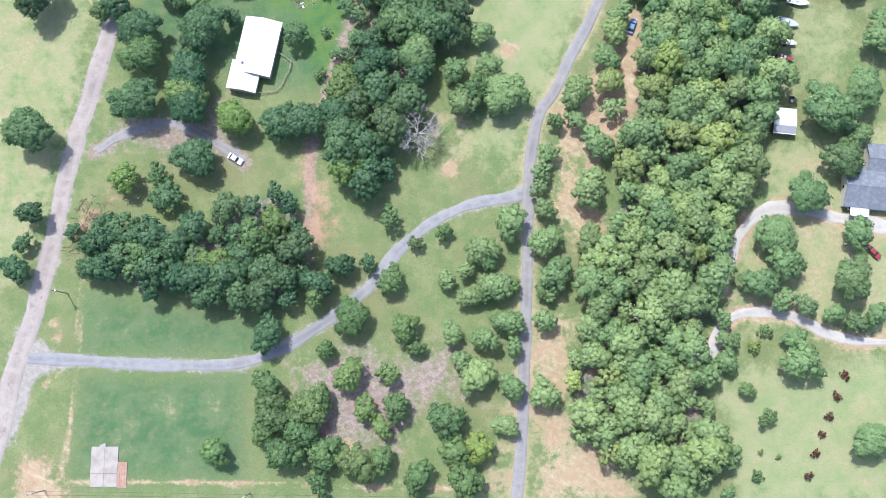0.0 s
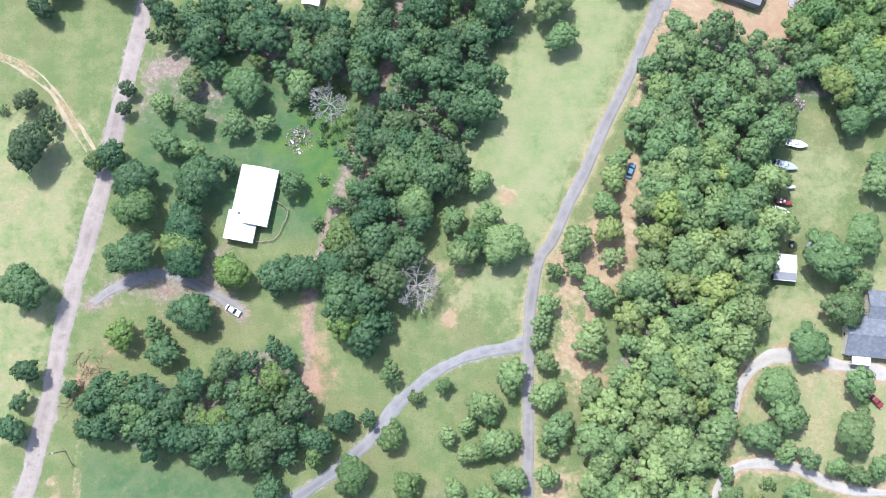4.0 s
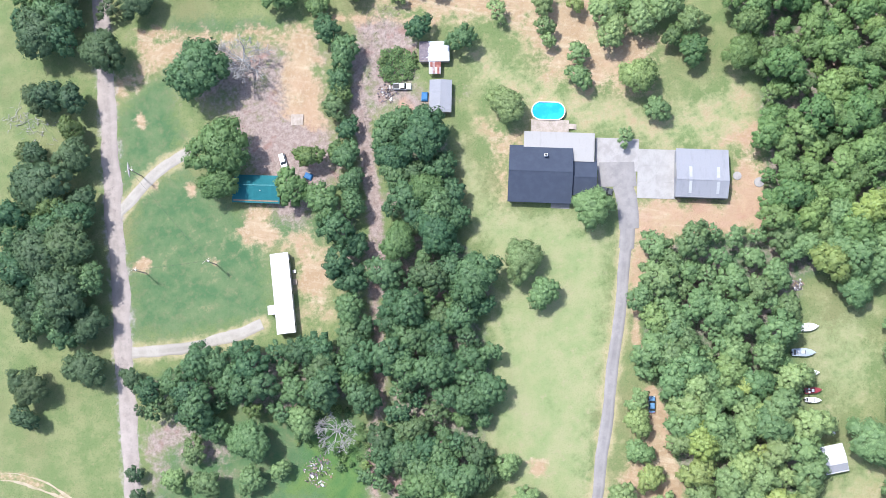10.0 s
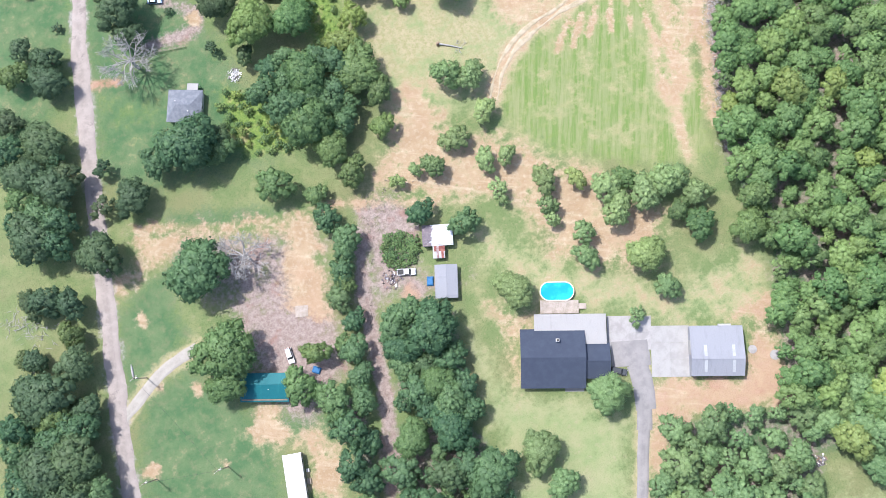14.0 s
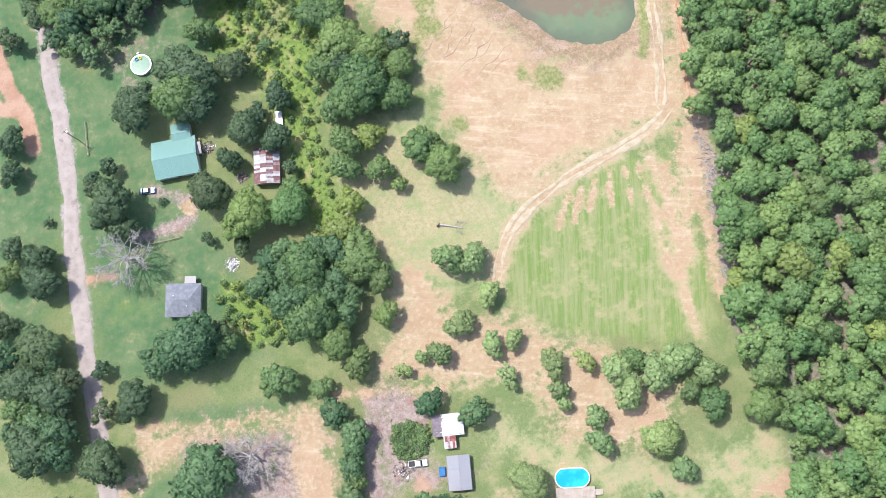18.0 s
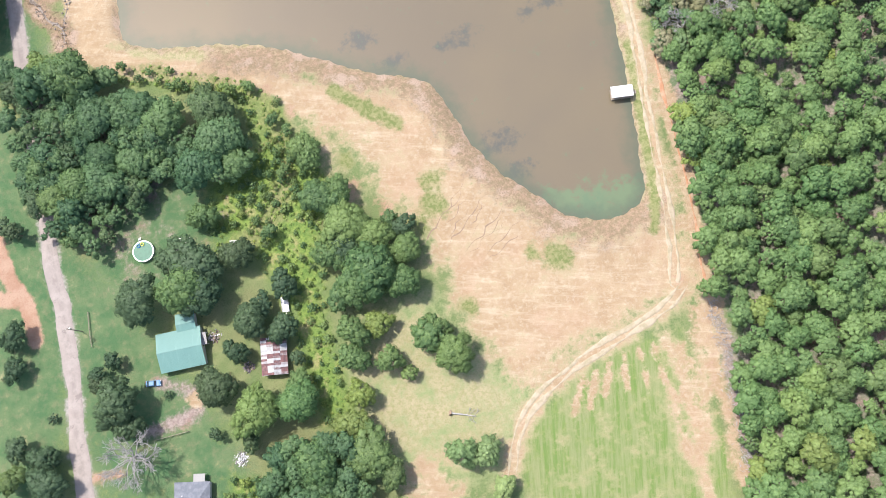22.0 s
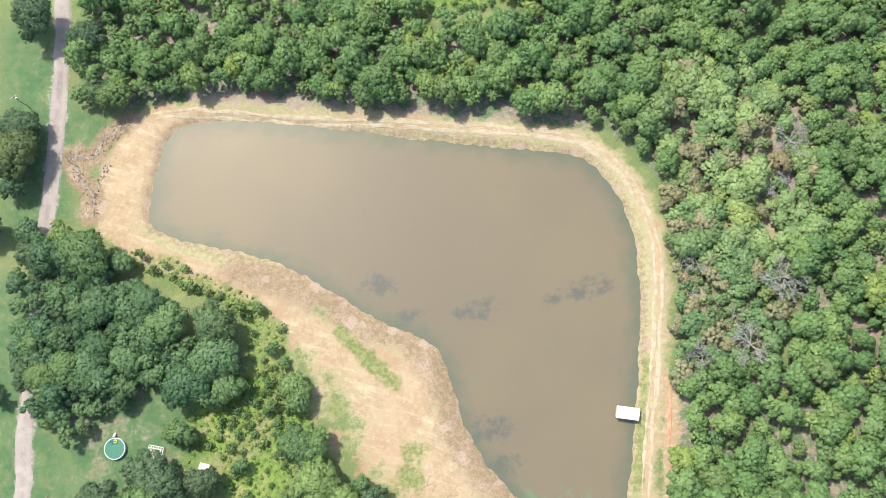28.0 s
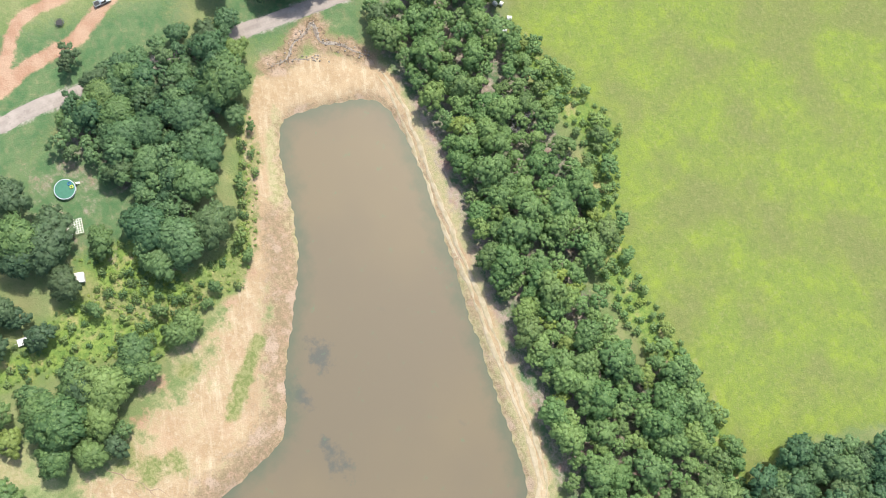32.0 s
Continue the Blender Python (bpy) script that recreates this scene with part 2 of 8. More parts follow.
def rusty_roof(name, red=(0.2, 0.06, 0.05), worn_red=(0.33, 0.14, 0.11)):
    """Old galvanised sheets, some of them gone red with rust."""
    n = Nodes(name)
    m = n.add("ShaderNodeMapping", Vector=n.place)
    m.inputs["Scale"].default_value = (1.5, 0.13, 1.0)
    cell = n.add("ShaderNodeTexWhiteNoise", Vector=n.add("ShaderNodeVectorMath", Vector=m.outputs["Vector"]).outputs["Vector"])
    vm = cell.inputs["Vector"].links[0].from_node
    vm.operation = "FLOOR"
    rust = n.mix(n.ramp(n.noise(1.2, 4, 0.6), 0.35, 0.65), red, worn_red)
    tin = n.mix(n.ramp(n.noise(0.8, 4, 0.6), 0.4, 0.7), (0.48, 0.49, 0.5), (0.36, 0.36, 0.36))
    pick = n.math("ADD", cell.outputs["Value"], n.math("MULTIPLY", n.noise(2.0, 3, 0.6), 0.3))
    col = n.mix(n.ramp(pick, 0.5, 0.75), tin, rust)
    wave = n.add("ShaderNodeTexWave", Vector=n.place, Scale=2.0, Distortion=0.0)
    wave.bands_direction = "X"
    return n.finish(col, 0.6, 0.15, wave.outputs["Fac"], 0.03, 0.3)


def patched_roof(name):
    """White tin sheets, bare and dark where the paint is gone at one end."""
    n = Nodes(name)
    m = n.add("ShaderNodeMapping", Vector=n.place)
    m.inputs["Scale"].default_value = (1.1, 0.5, 1.0)
    cell = n.add("ShaderNodeVectorMath", Vector=m.outputs["Vector"])
    cell.operation = "FLOOR"
    pick = n.add("ShaderNodeTexWhiteNoise", Vector=cell.outputs["Vector"]).outputs["Value"]
    x = n.add("ShaderNodeSeparateXYZ", Vector=n.place).outputs[0]
    end = n.math("ADD", n.math("MULTIPLY", n.ramp(x, 0.8, -3.0), 0.8), n.math("MULTIPLY", pick, 0.35))
    end = n.math("ADD", end, n.math("MULTIPLY", n.math("SUBTRACT", n.noise(0.9, 4, 0.6), 0.5), 0.9))
    tin = n.mix(n.ramp(n.noise(0.8, 4, 0.6), 0.4, 0.7), (0.6, 0.62, 0.65), (0.48, 0.51, 0.55))
    bare = n.mix(n.ramp(n.noise(1.5, 4, 0.6), 0.4, 0.65), (0.16, 0.135, 0.155), (0.24, 0.2, 0.21))
    col = n.mix(n.ramp(end, 0.66, 0.74), tin, bare)
    wave = n.add("ShaderNodeTexWave", Vector=n.place, Scale=2.0, Distortion=0.0)
    wave.bands_direction = "X"
    return n.finish(col, 0.6, 0.1, wave.outputs["Fac"], 0.03, 0.3)


def road_material(name, base, light, dark, tracks=True, crack=True):
    n = Nodes(name)
    uv = n.tree.nodes.new("ShaderNodeUVMap")
    across = n.add("ShaderNodeSeparateXYZ", Vector=uv.outputs["UV"]).outputs[0]
    fine, mid, big = n.noise(2.4, 6, 0.7), n.noise(0.35, 5, 0.65), n.noise(0.06, 3, 0.5)
    col = n.mix(n.ramp(mid, 0.36, 0.64), base, light)
    col = n.mix(n.math("MULTIPLY", n.ramp(big, 0.5, 0.68), 0.55), col, dark)
    if tracks:
        ruts = n.math("ABSOLUTE", n.math("SUBTRACT", n.math("ABSOLUTE", n.math("SUBTRACT", across, 0.5)), 0.22))
        worn_in = n.math("SUBTRACT", 1.0, n.ramp(n.math("ADD", ruts, n.math("MULTIPLY", n.math("SUBTRACT", mid, 0.5), 0.2)), 0.04, 0.14))
        col = n.mix(n.math("MULTIPLY", worn_in, 0.45), col, light)
    if crack:
        patch = n.ramp(n.noise(0.22, 6, 0.75), 0.58, 0.66)
        col = n.mix(n.math("MULTIPLY", patch, 0.6), col, dark)
    col = n.mix(n.math("MULTIPLY", n.ramp(fine, 0.5, 0.72), 0.35), col, dark)
    return n.finish(col, 0.92, 0.0, fine, 0.04, 0.15)


def water_material():
    n = Nodes("pond_water")
    a = n.tree.nodes.new("ShaderNodeAttribute")
    a.attribute_name = "shallow"
    big = n.noise(0.02, 3, 0.5)
    mud = n.mix(n.ramp(big, 0.35, 0.65), (0.146, 0.12, 0.082), (0.162, 0.131, 0.084))
    weed = n.ramp(n.noise(0.05, 5, 0.6, stretch=(1.0, 1.6, 1.0, 20)), 0.66, 0.76)
    mud = n.mix(n.math("MULTIPLY", weed, 0.25), mud, (0.085, 0.09, 0.08))
    b = n.tree.nodes.new("ShaderNodeAttribute")
    b.attribute_name = "weedy"
    beds = n.add("ShaderNodeSeparateColor", Color=b.outputs["Color"])
    ragged = n.math("MULTIPLY", n.math("SUBTRACT", n.noise(0.3, 5, 0.7), 0.5), 3.0)
    mud = n.mix(n.math("MULTIPLY", n.ramp(n.math("ADD", beds.outputs[0], ragged), 0.35, 1.2), 0.7), mud, (0.07, 0.08, 0.075))
    mud = n.mix(n.math("MULTIPLY", n.ramp(n.math("ADD", beds.outputs[1], ragged), 0.3, 0.9), 0.75), mud, (0.12, 0.185, 0.098))
    edge = n.ramp(n.math("ADD", a.outputs["Fac"], n.math("MULTIPLY", n.noise(0.16, 4, 0.6), 0.7)), 0.85, 1.35)
    col = n.mix(n.math("MULTIPLY", edge, 0.75), mud, (0.085, 0.105, 0.07))
    calm = n.ramp(n.noise(0.06, 3, 0.5), 0.4, 0.62)
    n.finish(col, n.math("ADD", 0.02, n.math("MULTIPLY", calm, 0.03)), 0.0, None, 0.0, 0.5)
    ripple = n.math("MULTIPLY", n.noise(0.8, 3, 0.6), calm)
    wavy = n.add("ShaderNodeBump", Height=ripple, Distance=0.011)
    n.tree.links.new(wavy.outputs["Normal"], n.bsdf.inputs["Normal"])
    return n.mat


GROUND = ground_material()
LEAF = leaf_material("leaf", (0.1, 0.192, 0.08), (0.235, 0.328, 0.118), (0.32, 0.4, 0.09))
# lighter copy of the leaf, with haze and strong sun put into its colour
LEAF_PALE_LIT = leaf_material("pale_lit_leaf", (0.15, 0.262, 0.118), (0.275, 0.39, 0.168), (0.38, 0.46, 0.11))
# lit copy of the leaf: sunlight on the crowns is painted in, yellower and brighter
LEAF_SUN = leaf_material("sunny_leaf", (0.128, 0.243, 0.092), (0.25, 0.362, 0.135), (0.37, 0.45, 0.1))
# shaded copy of the leaf: cloud shade over these woods is in its colour
LEAF_SHADED = leaf_material("shaded_leaf", (0.066, 0.15, 0.078), (0.178, 0.282, 0.125), (0.25, 0.36, 0.085))
# brightest lit copy: colour raised for sun and haze on the eastern crowns
LEAF_LIT = leaf_material("lit_leaf", (0.19, 0.305, 0.13), (0.345, 0.445, 0.19), (0.43, 0.5, 0.14))
LEAF_WEED = leaf_material("weed_leaf", (0.19, 0.315, 0.08), (0.34, 0.445, 0.125), (0.45, 0.5, 0.13))
LEAF_DRY = leaf_material("dry_leaf", (0.29, 0.29, 0.15), (0.4, 0.365, 0.235), (0.42, 0.3, 0.16))
# dark oak green, with the western cloud shade put into its colour
LEAF_OAK_SHADED = leaf_material("shaded_oak_leaf", (0.066, 0.125, 0.068), (0.135, 0.2, 0.1), (0.17, 0.24, 0.07))
LEAF_RED = leaf_material("red_leaf", (0.1, 0.03, 0.025), (0.17, 0.07, 0.045), (0.2, 0.1, 0.05))
BARK = worn("bark", (0.14, 0.1, 0.075), (0.2, 0.16, 0.12), 3.0, 0.9)
DEADWOOD = worn("dead_wood", (0.33, 0.315, 0.3), (0.44, 0.425, 0.41), 2.0, 0.9)
ASPHALT_OLD = road_material("old_asphalt", (0.268, 0.232, 0.21), (0.35, 0.305, 0.275), (0.185, 0.157, 0.147))
ASPHALT = road_material("asphalt", (0.215, 0.204, 0.203), (0.275, 0.26, 0.252), (0.17, 0.16, 0.158), True, False)
GRAVEL = road_material("gravel", (0.21, 0.208, 0.218), (0.275, 0.27, 0.27), (0.15, 0.147, 0.15), True, False)
TAN_GRAVEL = road_material("tan_gravel", (0.3, 0.275, 0.24), (0.36, 0.335, 0.295), (0.22, 0.2, 0.175), True, False)
CHALK = road_material("pale_gravel", (0.36, 0.335, 0.305), (0.43, 0.405, 0.37), (0.28, 0.255, 0.225), True, False)
SAND_RUT = worn("sand_rut", (0.41, 0.345, 0.25), (0.32, 0.275, 0.175), 0.5, 0.95, 0, 0.05)
CLAY_RUT = worn("clay_rut", (0.4, 0.21, 0.12), (0.44, 0.3, 0.2), 0.4, 0.95, 0, 0.05)
ROCKY = worn("pale_rubble", (0.3, 0.265, 0.23), (0.19, 0.155, 0.125), 0.9, 0.9, 0, 0.1)
DAMP_SOIL = worn("damp_soil", (0.25, 0.18, 0.13), (0.3, 0.225, 0.16), 0.5, 0.95, 0, 0.05)
WATER = water_material()
WHITE_METAL = metal_roof("white_metal", (0.68, 0.67, 0.65), (0.56, 0.545, 0.52), 0.5, 0.1, 0.3, 0.6, 0.85)
GREY_METAL = metal_roof("grey_metal", (0.275, 0.281, 0.308), (0.235, 0.241, 0.266), 0.65, 0.0)
PALE_METAL = metal_roof("pale_metal", (0.345, 0.335, 0.325), (0.3, 0.29, 0.28), 0.65, 0.0)
GREEN_METAL = metal_roof("green_metal", (0.155, 0.3, 0.27), (0.19, 0.335, 0.3), 0.5, 0.0, 0.25)
TEAL_METAL = metal_roof("teal_metal", (0.012, 0.14, 0.16), (0.02, 0.17, 0.19), 0.45, 0.15, 0.25)
RUSTY = rusty_roof("rusty_sheets")
RUSTY_DARK = rusty_roof("dark_rusty_sheets", (0.13, 0.075, 0.08), (0.24, 0.12, 0.115))
TIN_PATCHED = patched_roof("patched_tin")
SHINGLE = worn("dark_shingle", (0.042, 0.053, 0.08), (0.048, 0.06, 0.088), 0.5, 0.85, 0, 0.02)
SHINGLE_GREY = worn("grey_shingle", (0.15, 0.163, 0.19), (0.2, 0.213, 0.24), 0.9, 0.85, 0, 0.02)
SIDING = worn("siding", (0.6, 0.57, 0.51), (0.52, 0.49, 0.43), 0.8, 0.7)
SIDING_BROWN = worn("brown_siding", (0.2, 0.14, 0.1), (0.26, 0.19, 0.13), 0.8, 0.8)
TRIM = worn("trim_paint", (0.75, 0.74, 0.71), (0.68, 0.66, 0.62), 2.0, 0.6)
CONCRETE = worn("concrete", (0.35, 0.335, 0.325), (0.28, 0.265, 0.255), 0.35, 0.9)
CONCRETE_WHITE = worn("pale_concrete", (0.335, 0.325, 0.312), (0.285, 0.275, 0.262), 0.35, 0.9)
DECKING = worn("deck_wood", (0.42, 0.36, 0.31), (0.34, 0.29, 0.24), 0.8, 0.85)
TIMBER = worn("weathered_timber", (0.27, 0.22, 0.17), (0.36, 0.31, 0.25), 1.5, 0.9)
STEEL = worn("galvanised_steel", (0.5, 0.5, 0.5), (0.42, 0.42, 0.42), 1.5, 0.45, 0.6)
RUBBER = worn("rubber", (0.025, 0.025, 0.025), (0.045, 0.045, 0.045), 3.0, 0.8)
BLACK = worn("black_plastic", (0.03, 0.03, 0.03), (0.05, 0.05, 0.05), 3.0, 0.6)
BLUE_TARP = worn("blue_tarp", (0.03, 0.13, 0.3), (0.04, 0.18, 0.38), 1.0, 0.6)
GLASS = worn("dark_glass", (0.03, 0.035, 0.04), (0.045, 0.05, 0.055), 1.0, 0.08, 0, 0.0, specular=0.6)


def plain(name, colour, rough=0.35, metal=0.0):
    return worn(name, colour, tuple(c * 0.9 for c in colour), 1.0, rough, metal, 0.0, specular=0.5)


# ---- plan: lines and rings in metres, trees as place and crown radius ----
COUNTY_ROAD = [(-129.8, -52.2), (-120.7, -23.2), (-118.7, -8.3), (-114.7, 6.8), (-110.8, 27), (-107.7, 47.6), (-103.7, 65.4), (-99.1, 85.2), (-96.7, 100.1), (-93.5, 116), (-88.5, 140.3), (-83.1, 165.3), (-80.2, 182.6), (-71.7, 223.2), (-65.6, 253.3), (-60.1, 279), (-56.5, 294.7), (-52.3, 307.3), (-46.7, 331.3), (-43.6, 349.4), (-28.2, 415.3), (-24.6, 432.0), (-21.2, 447.0), (-18.6, 462.5), (-15.4, 481.6)]
GRAVEL_DRIVE = [(-118.3, -4.1), (-112.1, -4.7), (-102.9, -4.9), (-81.4, -6.3), (-58.6, -6), (-46.6, -1.5), (-35.4, 5), (-24.1, 14.4), (-18, 22.1), (-11.9, 28.3), (-4.2, 33.8), (6.6, 37.7), (14.3, 39.2), (19.3, 40.5)]
ASPHALT_DRIVE = [(14.2, -51.6), (15.7, -40.6), (16.9, -28.8), (18.1, -6.7), (19, 15.9), (19.7, 39.2), (20.7, 51.9), (23.2, 63.2), (27.1, 68.5), (31.8, 78.8), (35.8, 86.1), (39.3, 93.6), (42.8, 101.2), (46.8, 108.8), (50.7, 116.4), (54, 124.3), (58.9, 134.7), (61.1, 140.5), (63.5, 147.7)]
HOME_DRIVE = [(-87.8, 147), (-79, 144.1), (-67.6, 142.2), (-56.1, 141.4), (-46.9, 142.2)]
NORTH_DRIVE = [(-78.3, 185.6), (-73.9, 188.2), (-68.1, 192.1), (-60.4, 195.2), (-51.9, 197.2)]
WHITE_DRIVE = [(71.3, 13.6), (73.5, 21.2), (76.1, 28.2), (80.9, 33.6), (87.1, 36.2), (95.4, 35.3), (102.9, 33.5), (116.4, 30.9), (126.8, 28.8)]
CREEK_DRIVE = [(62.6, -5.2), (68.3, -1), (72.8, 6), (80.4, 7.8), (89.3, 6.5), (99.5, 2), (108.3, 0), (124.7, 0.8)]
FIELD_TRACK = [(-130.4, 124.2), (-124.1, 121.6), (-114.9, 114.3), (-109.1, 105.8), (-103.8, 97.7), (-99.3, 90.9)]
WOOD_TRAIL = [(-12.4, 141.2), (-6.5, 164), (-4.3, 180.2), (-1.6, 194.7), (3.3, 210.4)]
WOOD_TRAIL_SOUTH = [(-40.3, 20.6), (-40.6, 34.7), (-39.9, 48.9), (-38.8, 57.8), (-34.4, 74.9), (-29.9, 89.8), (-27.7, 98.4), (-20.4, 115.2), (-14.8, 136.1), (-11.2, 154.5)]
POND = [(10.5, 427.4), (15.5, 431.2), (27.1, 430.8), (44.8, 426.3), (79, 414.9), (129.3, 397.6), (138.3, 392.2), (144.8, 377.9), (145.8, 362.4), (141.8, 341), (135.7, 321.2), (128, 299.1), (122.9, 285.3), (110.2, 284), (99.1, 290.8), (94.5, 300), (88.4, 310), (84.3, 321), (82.3, 336.7), (79.7, 347.3), (64.1, 358.4), (43.7, 376.7), (28.4, 385.8), (9.1, 394.9), (1.5, 402.4), (4.8, 415.9)]
DAM_TRACK = [(120.4, 258.2), (118.3, 259.7), (121.8, 266.6), (128.2, 284.6), (134.8, 306.7), (144.6, 335.7), (151, 361.7), (149.3, 379.5), (142.7, 393.5), (131.1, 401.6), (97.4, 412.3), (53.9, 424.1), (19, 434.4), (5.7, 435.6)]
OUTER_TRACK = [(124, 250.4), (134.9, 281.6), (141.4, 307.3), (145.7, 323.8)]
CURVE_TRACK = [(120.9, 258.5), (113.3, 255), (99.6, 253.2), (82.3, 251.2), (67.7, 247.1), (58.6, 240.5), (52, 231.1)]
WEST_TRACK = [(-11.5, 405.4), (3.7, 390), (22.3, 379.4), (35.6, 370.6), (41.5, 362.2), (44.5, 356)]
YARD_TRACK = [(-57.5, 236.4), (-45.5, 231.8), (-35, 227.5), (-19, 224), (-7.6, 222.1), (5.3, 219.7), (27.6, 211.1)]
BARE_SHORE = [(47.1, 345.6), (52.8, 330.7), (52.3, 321), (56.2, 313.1), (58, 300.5), (59.6, 292), (57.7, 275.9), (61.6, 261), (65.5, 246.3), (83, 252.7), (101.8, 254), (118.5, 254.4), (127.2, 250.2), (130.9, 275.1), (135.2, 290.6), (134.8, 295.9), (125.3, 286), (110.1, 284.1), (96.9, 290), (92.3, 299.2), (83.6, 319.4), (81.5, 338.8), (77, 349.4), (59.1, 359.7), (39.2, 374.7), (26.2, 379.9), (40.5, 359.8), (44.1, 337.6), (48, 321.2)]
DAM_HEAD = [(0.8, 438), (19.6, 436.2), (35.1, 430.7), (17.3, 430.1), (10.5, 425.1), (4.8, 413.7), (1.9, 401.1), (-7.2, 401.4), (-13.3, 408.2), (-10.7, 423)]
GREEN_FIELD = [(99.9, 252.1), (112.8, 246.9), (112.8, 227.7), (110.3, 209.2), (103.7, 193.2), (83.1, 199.2), (63.1, 212), (55.8, 222.3), (53.1, 231.5), (59.8, 240), (72.1, 246.9), (83.8, 250.5)]
SANDY_ORCHARD = [(27.1, 250), (39.5, 245.1), (38.8, 228.9), (51, 224.1), (60.7, 213.1), (70, 205.9), (78.6, 197.2), (86.7, 183.5), (79.2, 169.1), (63, 175.3), (50, 185.5), (49.6, 197.9), (40.8, 206.6), (25.1, 210.9), (10.5, 223.7), (21.3, 234)]
NORTH_YARD_DIRT = [(-58.2, 235.5), (-43.9, 229.5), (-21.3, 223.1), (-15, 223.5), (-8.1, 221.6), (-9.8, 204.8), (-12.2, 190.1), (-16.2, 192.5), (-24, 197.6), (-22, 207.8), (-17.6, 218.5), (-22, 221), (-44.5, 227.4), (-52.3, 224.3), (-58, 221.5), (-69.4, 218.7), (-68.2, 225.4), (-61.4, 224.6)]
WORK_YARD = [(3.7, 219.2), (16.1, 219.7), (20.9, 209), (15.2, 193.5), (28.8, 188.4), (15.4, 184.8), (5.4, 190.3), (-2.8, 186.5), (1.2, 202.4)]
HOUSE_DIRT = [(63, 141.5), (69.4, 140.8), (88.1, 133.8), (97.6, 148.6), (91.8, 150.8), (102.9, 153.3), (99.1, 134.6), (95.8, 122.7), (66.7, 130.2), (55.2, 118.1), (54.2, 121.8)]
HOUSE_SAND = [(29.9, 177.6), (42.1, 169.5), (34.2, 165.7), (28.6, 154.3), (30.9, 166.9)]
MOB_DIRT = [(-47.8, 165.9), (-26.1, 164.5), (-18.6, 156.8), (-23.3, 143.6), (-29.9, 134.5), (-35.4, 138.1), (-33.5, 150.6), (-33.2, 158.8)]
BACK_LAWN = [(8, 110.4), (16.8, 123.9), (26.9, 144.3), (42.9, 141.5), (54.3, 132.7), (46.5, 108.8), (34.3, 86.4), (23.9, 64.3), (14.6, 47.3), (-1.5, 53), (10.2, 66.6), (-0, 80.9), (2.3, 95)]
BACK_LAWN_NORTH = [(21.6, 173.8), (27.3, 153.1), (45.9, 144.6), (54.6, 133), (41.9, 103.4), (9.5, 115.1), (19.1, 131.4), (17.2, 148.5)]
BOAT_LAWN = [(94.6, 102.4), (116.3, 95.5), (115.1, 77.4), (97.3, 66.1), (91.1, 66.1), (91.3, 85.7)]
ORCHARD_LAWN = [(73.7, -5.2), (88.5, -8.2), (113.8, -2.2), (122.4, -28.5), (110.9, -42.8), (72, -42.9), (69.8, -25.7), (67.4, -14.1)]
SOUTH_LAWN = [(-100.9, 13), (-59.1, 6.8), (-46.7, 2.3), (-55.7, -3.8), (-101.4, -3.8), (-101.1, -9.1), (-57, -9), (-56.1, -36.2), (-101, -36.3)]
WEED_STRIP = [(9, 352), (35.3, 351.4), (40.4, 336.7), (31.9, 317), (23, 292.4), (20.4, 265.7), (10.1, 266.9), (10.9, 281.2), (14.3, 302.2), (11.9, 322.7), (2.4, 331.2)]
WEED_STRIP_NORTH = [(-9.7, 394.8), (29.9, 370.4), (30.9, 354.8), (39.4, 339.7), (45.1, 318.9), (31.6, 321.4), (21.9, 333), (9.2, 324.3), (1.5, 327.8), (26.8, 349.2), (26.1, 370.3), (0.3, 386.2)]
EAST_SAND = [(26.3, 63.2), (38.3, 74.5), (49.7, 89.3), (52.8, 86), (47.4, 63.1), (42.4, 51.8), (30, 51.9), (41.1, 31.3), (35.6, 23.6), (28.1, 34.5), (27.6, 50.3)]
WEST_PASTURE = [(-158.1, 114.7), (-101.5, 103.9), (-107, 60.5), (-111.6, 34.8), (-115.4, 20.7), (-147.9, 0.7)]
RED_CLAY = [(-42.7, 55.4), (-38, 57), (-36.1, 41), (-31.3, 31.5), (-35, 25.3), (-44.1, 20.6), (-43.1, 42.6)]
BRUSH_RED = [(-103.9, 36.4), (-94.8, 42.7), (-90, 39.5), (-97.4, 33.2), (-100, 23.8), (-104.8, 25.4)]
DRIVE_SIDE_SAND = [(7.7, -24.4), (15.9, -22.9), (15, -43.1), (6.2, -43.2), (20.1, 6.8), (32.2, 9.1), (31.6, -20), (47.5, -33), (47.2, -43), (19.4, -43.1), (20.4, -21.5)]
HILL_PATCH = [(-10.5, 60.9), (3.6, 60.8), (3.6, 56), (-5.8, 53.6)]
MEADOW = [(-9.9, 498.9), (20, 477.8), (35.6, 479.5), (55.2, 480.3), (69.3, 480.5), (78.4, 470.7), (98.3, 452.1), (114.3, 450.2), (134.3, 453.9), (151.3, 448.5), (176.9, 444.4), (173.1, 466.3), (179.2, 477.2), (191.6, 501.9), (192.5, 573.4), (93.1, 647.5)]
BURN_SCRUB = [(157, 380.2), (169.6, 375.6), (179.9, 362.8), (185.8, 340.9), (173.9, 321.6), (157, 320.2), (146.7, 325.6), (153.2, 354.7)]
GREY_YARD = [(-56.5, 279.8), (-43.2, 277.2), (-35.3, 270), (-41.6, 258.7), (-60.3, 265.5)]
WOOD_SOUTH = [(-99, 24.5), (-87.3, 32.1), (-73.5, 29), (-61.6, 35.9), (-51.1, 41.3), (-42.8, 42), (-41.8, 18.4), (-44.9, 8.6), (-60.7, 10.9), (-87.9, 13.9)]
